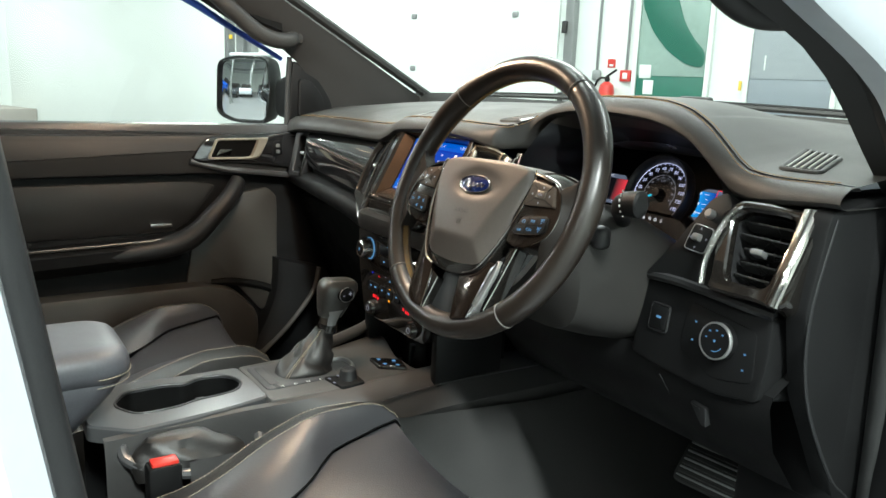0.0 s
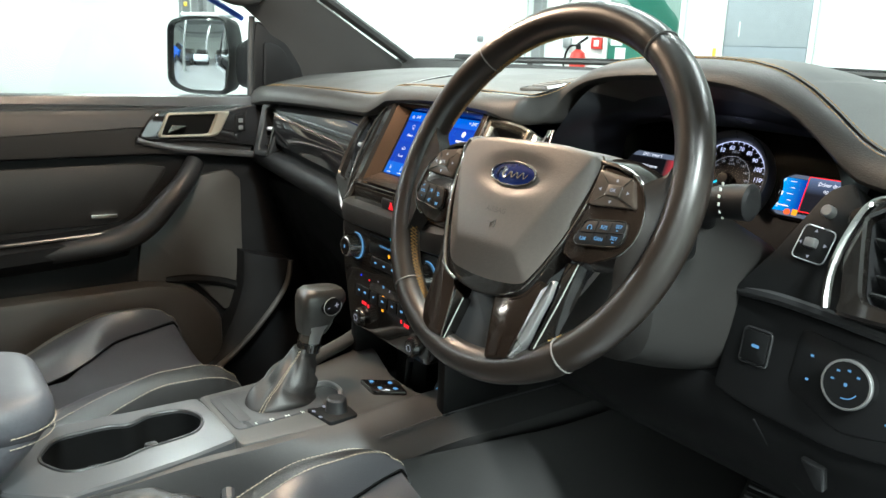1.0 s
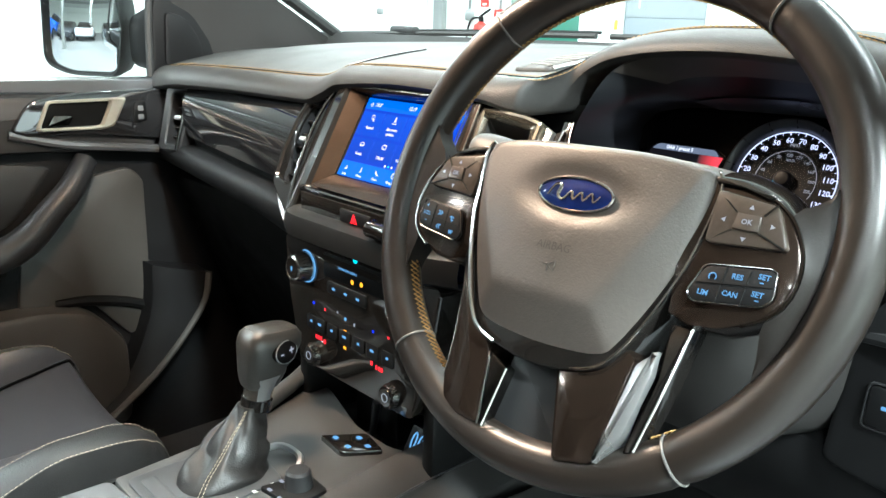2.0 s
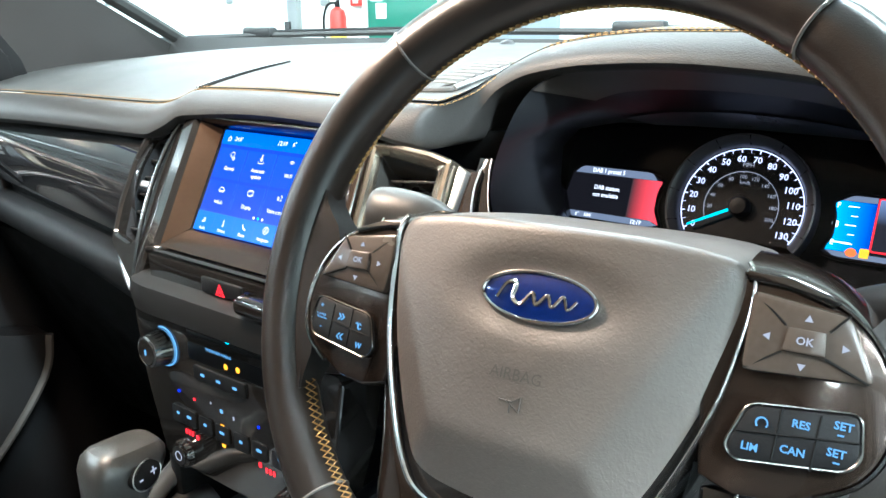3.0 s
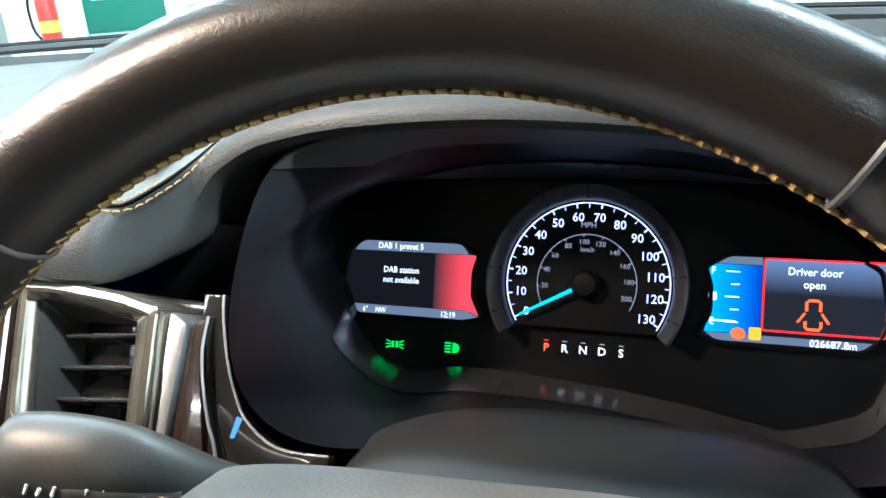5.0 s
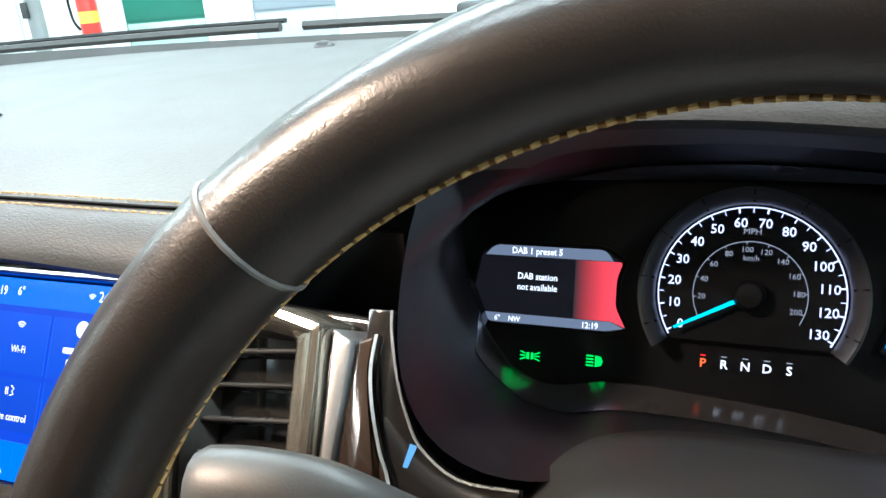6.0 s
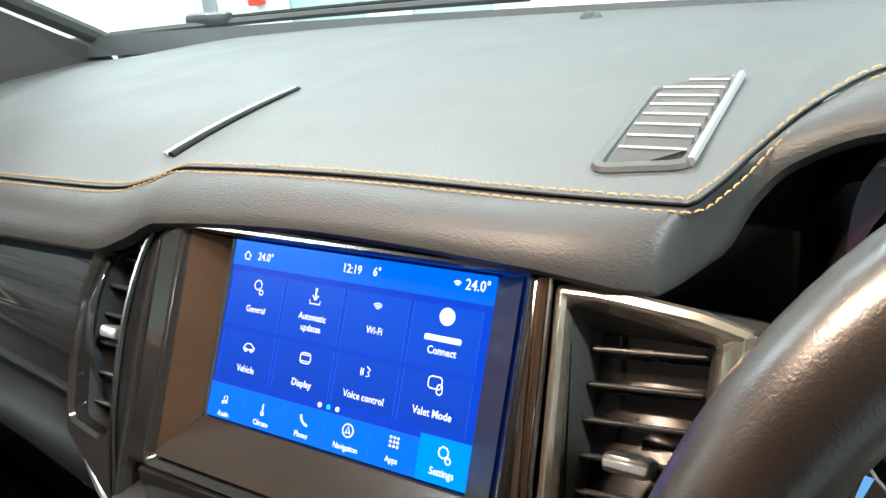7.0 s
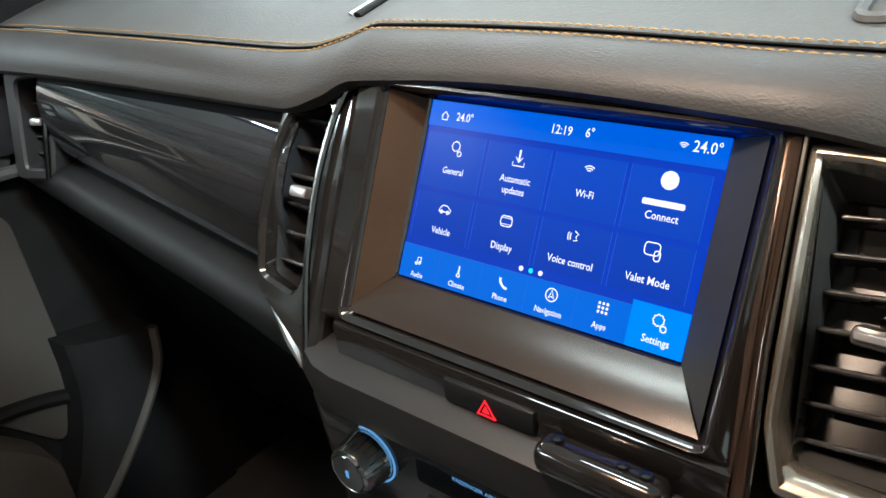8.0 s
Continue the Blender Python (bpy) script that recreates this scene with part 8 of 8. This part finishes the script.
sock = part("socket_panel", plate(rrect(0.036, 0.036, 0.004, 3), SP, -0.03, 0.0, 0.001), PLASTIC, con, "black socket panel in the cubby")
for x in (-0.006, 0.006):
    part("lit_port", tube([SP @ V(x + 0.0036 * math.cos(a), 0.0105 * math.sin(a), 0.001) for a in np.linspace(0, 2 * math.pi, 18, endpoint=False)], 0.0011, 5, closed=True), LIT_ICE, sock, "lit ice-blue socket ring")
plug = thing("charging_plug", (-0.036, -0.03, 0.911), "slim dark grey plug standing in the front cubby", "plug")
part("pin", tube([V(-0.040, -0.03, 0.918), V(-0.034, -0.03, 0.945), V(-0.028, -0.03, 0.975)], 0.0055, 10, taper=lambda f: 0.75 + 0.3 * f), GREY_PLASTIC, plug)
part("foot", block(-0.040, -0.03, 0.9165, 0.026, 0.020, 0.011, 0.004, 3), GREY_PLASTIC, plug)
bx = thing("small_card_box", (-0.05, -0.02, 0.93), "small tan card box in the cubby", "box")
part("carton", block(-0.064, -0.008, 0.9975, 0.050, 0.02, 0.012, 0.002), surface("tan_card", (0.35, 0.24, 0.14), 0.7, scale=30, fine=300), bx)
part("tuck_flap", block(-0.028, -0.006, 0.9965, 0.018, 0.016, 0.008, 0.002), surface("tan_card_flap", (0.30, 0.21, 0.12), 0.7, scale=30, fine=300), bx)
part("support", block(-0.052, 0.002, 0.9505, 0.09, 0.03, 0.083, 0.003), PLASTIC, bx, "dark tray under the box")

# ---- gear lever ----
gear = thing("gear_lever", (-0.02, -0.27, 0.969), "automatic gear lever with black knob and stitched gaiter", "gear lever")
GA = [(0, -0.006, -0.262, 0.968, 0.046, 0.056), (0.1, -0.006, -0.260, 0.974, 0.046, 0.055), (0.2, -0.007, -0.256, 0.983, 0.041, 0.049), (0.45, -0.008, -0.243, 1.001, 0.032, 0.038), (0.7, -0.010, -0.230, 1.020, 0.023, 0.027), (0.85, -0.010, -0.223, 1.030, 0.0185, 0.0215), (1, -0.010, -0.217, 1.041, 0.017, 0.020)]
GF = [g[0] for g in GA]


def gaiter_point(f, t, lift=0.0):
    """A place on the gaiter: f up its height, t round it, with slanting folds that fade at the seam."""
    cx, cy, cz, a, b = (ease(f, GF, [g[k] for g in GA]) for k in range(1, 6))
    c, s = math.cos(t), math.sin(t)
    away = 1 - math.exp(-(math.remainder(t + 0.85, 2 * math.pi) / 0.35) ** 2)
    body = math.sin(math.pi * min(1, max(0, f))) ** 0.7
    fold = abs(math.sin(9.5 * f + 1.1 * math.sin(t + 0.6) + 0.7 * math.sin(2 * t))) - 0.6
    fold2 = abs(math.sin(2.0 * t + 6 * f + 0.8)) - 0.6
    w = 1 + body * away * (0.13 * fold + 0.10 * fold2 + 0.05 * math.sin(7 * t + 3 * f)) + lift / a
    return V(cx + 0.84 * a * w * math.copysign(abs(c) ** 0.7, c), cy + 0.86 * b * w * math.copysign(abs(s) ** 0.7, s), cz + 0.004 * body * away * math.sin(4 * t + 11 * f))


rings = [[gaiter_point(f, 2 * math.pi * j / 48) for j in range(48)] for f in np.linspace(0, 1, 34)]
gt = part("gaiter", loft(rings), GAITER, gear, "crumpled black leather gaiter")
for t in (-0.80, -0.92):
    stitches([gaiter_point(f, t, 0.0006) for f in np.linspace(0.06, 0.97, 80)], "gaiter_stitching", PALE_THREAD, gt, length=0.003, gap=0.0014, label="beige thread on the gaiter")
part("collar", tube([V(-0.010, -0.216, 1.034), V(-0.010, -0.213, 1.046)], 0.0175, 16), PIANO, gear)
part("stem", loft([[V(-0.010 + a * math.copysign(abs(math.cos(t)) ** 0.7, math.cos(t)), cy + b * math.copysign(abs(math.sin(t)) ** 0.7, math.sin(t)), z) for t in np.linspace(0, 2 * math.pi, 20, endpoint=False)] for a, b, cy, z in ((0.0125, 0.015, -0.214, 1.042), (0.0130, 0.016, -0.211, 1.054), (0.0150, 0.019, -0.208, 1.066), (0.0180, 0.024, -0.205, 1.079))]), KEY_GLOSS, gear, "gloss black stem under the knob")
part("stem_plate", loft([[V(x, cy - w, z), V(x + 0.0012, cy - w * 0.8, z), V(x + 0.0012, cy + w * 0.8, z), V(x, cy + w, z)] for x, cy, w, z in ((0.0030, -0.213, 0.008, 1.046), (0.0036, -0.211, 0.009, 1.055), (0.0058, -0.208, 0.011, 1.066), (0.0076, -0.206, 0.013, 1.073))]), SILVER, gear, "satin silver plate on the stem")
rings = []
for f, cy, cz, a, b in ((0, -0.210, 1.060, 0.0150, 0.0180), (0.08, -0.209, 1.065, 0.0165, 0.0205), (0.2, -0.206, 1.076, 0.0185, 0.0245), (0.45, -0.200, 1.093, 0.0215, 0.0300), (0.7, -0.196, 1.108, 0.0235, 0.0335), (0.85, -0.194, 1.118, 0.0225, 0.0320), (0.95, -0.193, 1.124, 0.018, 0.027), (1.0, -0.193, 1.1258, 0.009, 0.015)):
    rings.append([V(-0.010 + a * math.copysign(abs(math.cos(t)) ** 0.5, math.cos(t)), cy + b * math.copysign(abs(math.sin(t)) ** 0.55, math.sin(t)), cz + 0.10 * b * -math.sin(t)) for t in np.linspace(0, 2 * math.pi, 28, endpoint=False)])
kn = part("knob", loft(rings), surface("knob_leather", (0.04, 0.037, 0.034), 0.3, spec=0.7, scale=30, fine=400, bump=0.3, depth=0.0005, cells=700), gear, "dark leather gear knob")
GB = frame_of((0.0148, -0.190, 1.102), (-0.25, 0.968, 0.0), (-0.2, 0.05, 0.97))
btn = part("shift_rocker", plate(ellipse(0.0150, 0.0115, 24), GB, -0.006, 0.0022, 0.0012), PLASTIC, kn, "black plus and minus rocker")
part("rocker_ring", tube([GB @ V(x, y, 0.001) for x, y in ellipse(0.0158, 0.0123, 28)], 0.0006, 5, closed=True), SILVER, kn)
lettering("-  +", 0.014, GB, 0, 0, 0.0025, LIT_GREY, btn, name="rocker_mark", bold=0.0002)

# ---- armrest, hand brake, buckle ----
arm = thing("armrest_box", (0.01, -0.75, 0.95), "grey leather centre armrest with stitched lid", "armrest")


def soft_box(x0, x1, y0, y1, z0, z1, r):
    return block((x0 + x1) / 2, (y0 + y1) / 2, (z0 + z1) / 2, x1 - x0, y1 - y0, z1 - z0, r, 6)


rings = []
for z, d in ((1.040, 0.006), (1.044, 0.001), (1.056, -0.002), (1.068, -0.001), (1.077, 0.003), (1.083, 0.009), (1.0865, 0.018), (1.088, 0.032), (1.0885, 0.06)):
    rings.append([V(x, y, z) for x, y in rrect(0.189 - 2 * d, 0.404 - 2 * d, max(0.006, 0.050 - d), 6, 0.0095, -0.756)])
part("lid", loft(rings), SEAT_GREY, arm, "grey leather lid")
rings = []
for z, d, y1 in ((0.90, 0.03, -0.69), (0.94, 0.022, -0.655), (0.97, 0.014, -0.622), (1.0, 0.007, -0.594), (1.02, 0.003, -0.577), (1.035, 0.001, -0.566), (1.043, 0.003, -0.562)):
    rings.append([V(x, y, z) for x, y in rrect(0.187 - 2 * d, 0.96 + y1, 0.045, 6, 0.0095, (y1 - 0.96) / 2)])
part("bin", loft(rings), SEAT_GREY, arm, "grey leather bin side")
for d, z in ((-0.0022, 1.0505), (-0.0004, 1.0385)):
    edge = rrect(0.189 - 2 * d, 0.404 - 2 * d, 0.05, 8, 0.0095, -0.756)
    stitches([V(x, y, z) for x, y in edge if y > -0.95], "lid_stitching", PALE_THREAD, arm, label="beige thread round the lid")
hb = thing("hand_brake", (0.13, -0.48, 0.9), "hand brake in a black leather boot beside the console", "hand brake")
rings = []
for f, cx, cy, cz, a, b in ((0, 0.126, -0.485, 0.905, 0.034, 0.085), (0.15, 0.125, -0.488, 0.917, 0.032, 0.080), (0.3, 0.124, -0.492, 0.928, 0.030, 0.075), (0.45, 0.123, -0.497, 0.937, 0.026, 0.066), (0.6, 0.122, -0.502, 0.945, 0.022, 0.055), (0.85, 0.121, -0.506, 0.957, 0.017, 0.044), (0.95, 0.120, -0.508, 0.961, 0.011, 0.036), (1, 0.120, -0.510, 0.961, 0.004, 0.022)):
    rings.append([V(cx + a * math.cos(t) * (1 + 0.22 * abs(math.sin(2.5 * t + 5 * f)) - 0.1), cy + b * math.sin(t) * (1 + 0.16 * abs(math.sin(2 * t + 4 * f)) - 0.08), cz + 0.007 * abs(math.sin(3 * t + 5 * f)) * (1 - f)) for t in np.linspace(0, 2 * math.pi, 40, endpoint=False)])
part("boot", loft(rings), GAITER, hb, "crumpled black leather boot")
part("surround", tube(spline([V(0.095, -0.572, 0.955), V(0.118, -0.575, 0.935), V(0.150, -0.53, 0.918), V(0.160, -0.46, 0.910), V(0.150, -0.40, 0.910), V(0.110, -0.38, 0.925)], 26), 0.008, 8), CONSOLE_GREY, hb, "pale plastic boot surround")
bk = thing("seat_belt_buckle", (0.165, -0.53, 0.86), "black seat belt buckle with red release button", "buckle")
part("case", block(0.165, -0.535, 0.912, 0.030, 0.045, 0.060, 0.005), PLASTIC, bk)
part("release_button", block(0.1655, -0.534, 0.943, 0.022, 0.036, 0.008, 0.003), RED, bk, "bright red release button")
part("strap", block(0.165, -0.56, 0.83, 0.012, 0.04, 0.10, 0.003), RUBBER, bk)


# ---- seats ----
SEAT_Y = [-0.95, -0.7, -0.56, -0.49, -0.43, -0.38, -0.33, -0.27, -0.235, -0.215]
SEAT_SHAPE = {"edge": [0.215, 0.21, 0.205, 0.20, 0.197, 0.195, 0.195, 0.195, 0.19, 0.18],
              "edge_z": [0.900, 0.900, 0.905, 0.925, 0.958, 0.980, 0.994, 0.992, 0.982, 0.968],
              "ridge": [0.17, 0.16, 0.15, 0.145, 0.152, 0.158, 0.161, 0.162, 0.163, 0.163],
              "ridge_z": [0.920, 0.915, 0.920, 0.945, 0.972, 0.990, 1.002, 1.002, 0.992, 0.976],
              "inner": [0.10, 0.09, 0.07, 0.06, 0.062, 0.085, 0.13, 0.150, 0.158, 0.159],
              "inner_z": [0.905, 0.900, 0.905, 0.920, 0.937, 0.950, 0.958, 0.962, 0.966, 0.968],
              "mid_z": [0.900, 0.895, 0.900, 0.910, 0.925, 0.938, 0.947, 0.950, 0.945, 0.935]}


def seat(cx, dy, dz, label):
    """A front seat: cushion between leaf-shaped bolsters that meet the front corners, backrest and stitched seams."""
    st = thing("front_seat", (cx, -0.5, 0.62), label, "seat", "front seats")
    ys = [-0.95, -0.85, -0.75, -0.65, -0.58, -0.53, -0.49, -0.46, -0.43, -0.405, -0.38, -0.355, -0.33, -0.30, -0.27, -0.25, -0.235, -0.224, -0.215]
    fronts = [(-0.207, 0.012), (-0.200, 0.03), (-0.196, 0.07), (-0.20, 0.20)]

    def at(key, y):
        return ease(y, SEAT_Y, SEAT_SHAPE[key])

    def half(y, drop, s):
        e, r, i = at("edge", y), at("ridge", y), at("inner", y)
        ez, rz, iz = at("edge_z", y), at("ridge_z", y), at("inner_z", y)
        yy = y
        P = lambda u, z: V(cx + s * u, yy + dy, z + dz - drop)
        side = [V(cx + s * (e + 0.012), yy + dy, 0.70), P(e + 0.010, ez - 0.07), P(e + 0.005, ez - 0.020), P(e, ez), P((e + r) / 2, (ez + rz) / 2 + 0.0035), P(r, rz)]
        wing = [P(r + (i - r) * f, rz + (iz - rz) * f + 0.010 * math.sin(math.pi * f) * min(1, (r - i) / 0.05)) for f in np.linspace(0, 1, 7)]
        return side, wing

    def centre(y, drop):
        i, iz, mz = at("inner", y), at("inner_z", y), at("mid_z", y)
        row = []
        for f in np.linspace(-1, 1, 15):
            puff = 0.004 * (1 - abs(f) ** 6)
            seam = -0.010 * math.exp(-((y + 0.435) / 0.008) ** 2)
            row.append(V(cx + i * f, y + dy, mz + (iz - 0.004 - mz) * abs(f) ** 2.2 + puff + seam + dz - drop))
        return row
    steps = [(y, 0.0) for y in ys] + fronts
    rows = [centre(max(y, -10) if y < -0.215 else -0.215, d) for y, d in steps]
    for k, (y, d) in enumerate(steps):
        for p in rows[k]:
            p.y = y + dy
    part("cushion", loft(rows, ring=False, cap=False), SEAT_LEATHER, st, "dark leather seat centre")
    for s in (-1, 1):
        both = [half(y if y < -0.215 else -0.215, d, s) for y, d in steps]
        for k, (y, d) in enumerate(steps):
            for p in both[k][0] + both[k][1]:
                p.y = y + dy
        part("bolster_side", loft([b[0] for b in both], ring=False, cap=False), WEAVE, st, "black ribbed side of the bolster")
        part("bolster", loft([b[1] for b in both], ring=False, cap=False), SEAT_LEATHER, st, "dark leather bolster")
        for line in ([b[0][3] for b in both[3:20]], [b[0][5] for b in both[3:20]]):
            stitches(spline([p + V(0, 0, 0.0012) for p in line], 200), "seat_stitching", PALE_THREAD, st, label="beige thread along the seat seam")
        part("seam_line", tube(spline([b[1][6] + V(0, 0, 0.0002) for b in both[3:20]], 40), 0.0012, 6), BLACK, st)
    part("base", slab(cx - 0.19, cx + 0.19, -0.85, -0.26 + dy, 0.62, 0.80, 0.02), PLASTIC, st, "black seat base")
    rows = []
    for f in np.linspace(0, 1, 12):
        y, z = -0.90 - 0.22 * f, 0.90 + dz + 0.64 * f
        w = 0.235 - 0.05 * f ** 2
        rows.append([V(cx + w * math.cos(t) * (1.0), y + (0.075 if math.sin(t) > 0 else 0.09) * math.sin(t) + 0.05 * (abs(math.cos(t)) ** 3) * (1 if math.sin(t) > -0.3 else 0), z) for t in np.linspace(0, 2 * math.pi, 28, endpoint=False)])
    part("backrest", loft(rows), LEATHER, st, "black leather backrest")
    part("head_restraint", soft_box(cx - 0.13, cx + 0.13, -1.24, -1.13, 1.54 + dz, 1.70 + dz, 0.04), LEATHER, st, "black leather head restraint")
    return st


seat(0.400, 0.0, 0.0, "grey and black leather driver seat with beige stitching")
seat(-0.385, -0.035, -0.050, "black leather passenger seat with beige stitching")

# ---- footwell ----
def pedal(name, x, y, z, w, h, label):
    p = thing(name, (x, y + 0.1, z - 0.05), label, "pedal", "pedals")
    m = frame_of((x, y, z), (1, 0.12, 0), (0, 0.55, 0.83))
    pad = part("pad", plate(rrect(w, h, 0.012, 5), m, -0.012, 0.0, 0.004), RUBBER, p, "ribbed black rubber pad")
    n = int(h / 0.007)
    for i in range(n):
        part("rib", block(0, -h / 2 + h * (i + 0.5) / n, 0.001, w * 0.9, 0.0032, 0.004, 0.001, 1, m=m), STEEL if i % 2 else GREY_PLASTIC, pad)
    part("lever", tube([V(x, y + 0.01, z), V(x, y + 0.07, z + 0.05), V(x, y + 0.16, z + 0.20)], 0.009, 8), PLASTIC, p)


pedal("brake_pedal", 0.462, 0.25, 0.868, 0.130, 0.072, "wide ribbed brake pedal in the footwell")
pedal("accelerator_pedal", 0.575, 0.36, 0.76, 0.048, 0.13, "tall ribbed accelerator pedal in the footwell")
mat_ob = thing("floor_mat", (0.40, 0.12, 0.62), "black driver floor mat with bound edge", "floor mat")
part("carpet", loft([[V(x, y, 0.628 + 0.004 * math.sin(9 * x + 5 * y)) for x in np.linspace(0.19, 0.66, 14)] for y in np.linspace(-0.18, 0.48, 14)], ring=False, cap=False), CARPET, mat_ob)
part("edge_binding", tube([V(x, y, 0.632) for x, y in rrect(0.47, 0.66, 0.05, 5, 0.425, 0.15)], 0.006, 6, closed=True), RUBBER, mat_ob)

# roof console and mirror foot
ROOF_LAMP = glow("warm_lamp_lens", (1.0, 0.58, 0.3), 9.0)
rc = thing("roof_console", (0.02, -0.36, 1.80), "grey roof console with a lit reading lamp", "roof console")
part("case", block(-0.02, -0.30, 1.800, 0.24, 0.16, 0.035, 0.012, 3), LINING, rc)
for lx in (-0.075, 0.035):
    part("lamp_lens", block(lx, -0.255, 1.7795, 0.045, 0.04, 0.008, 0.003, 2), ROOF_LAMP, rc, "warm lit lamp lens")
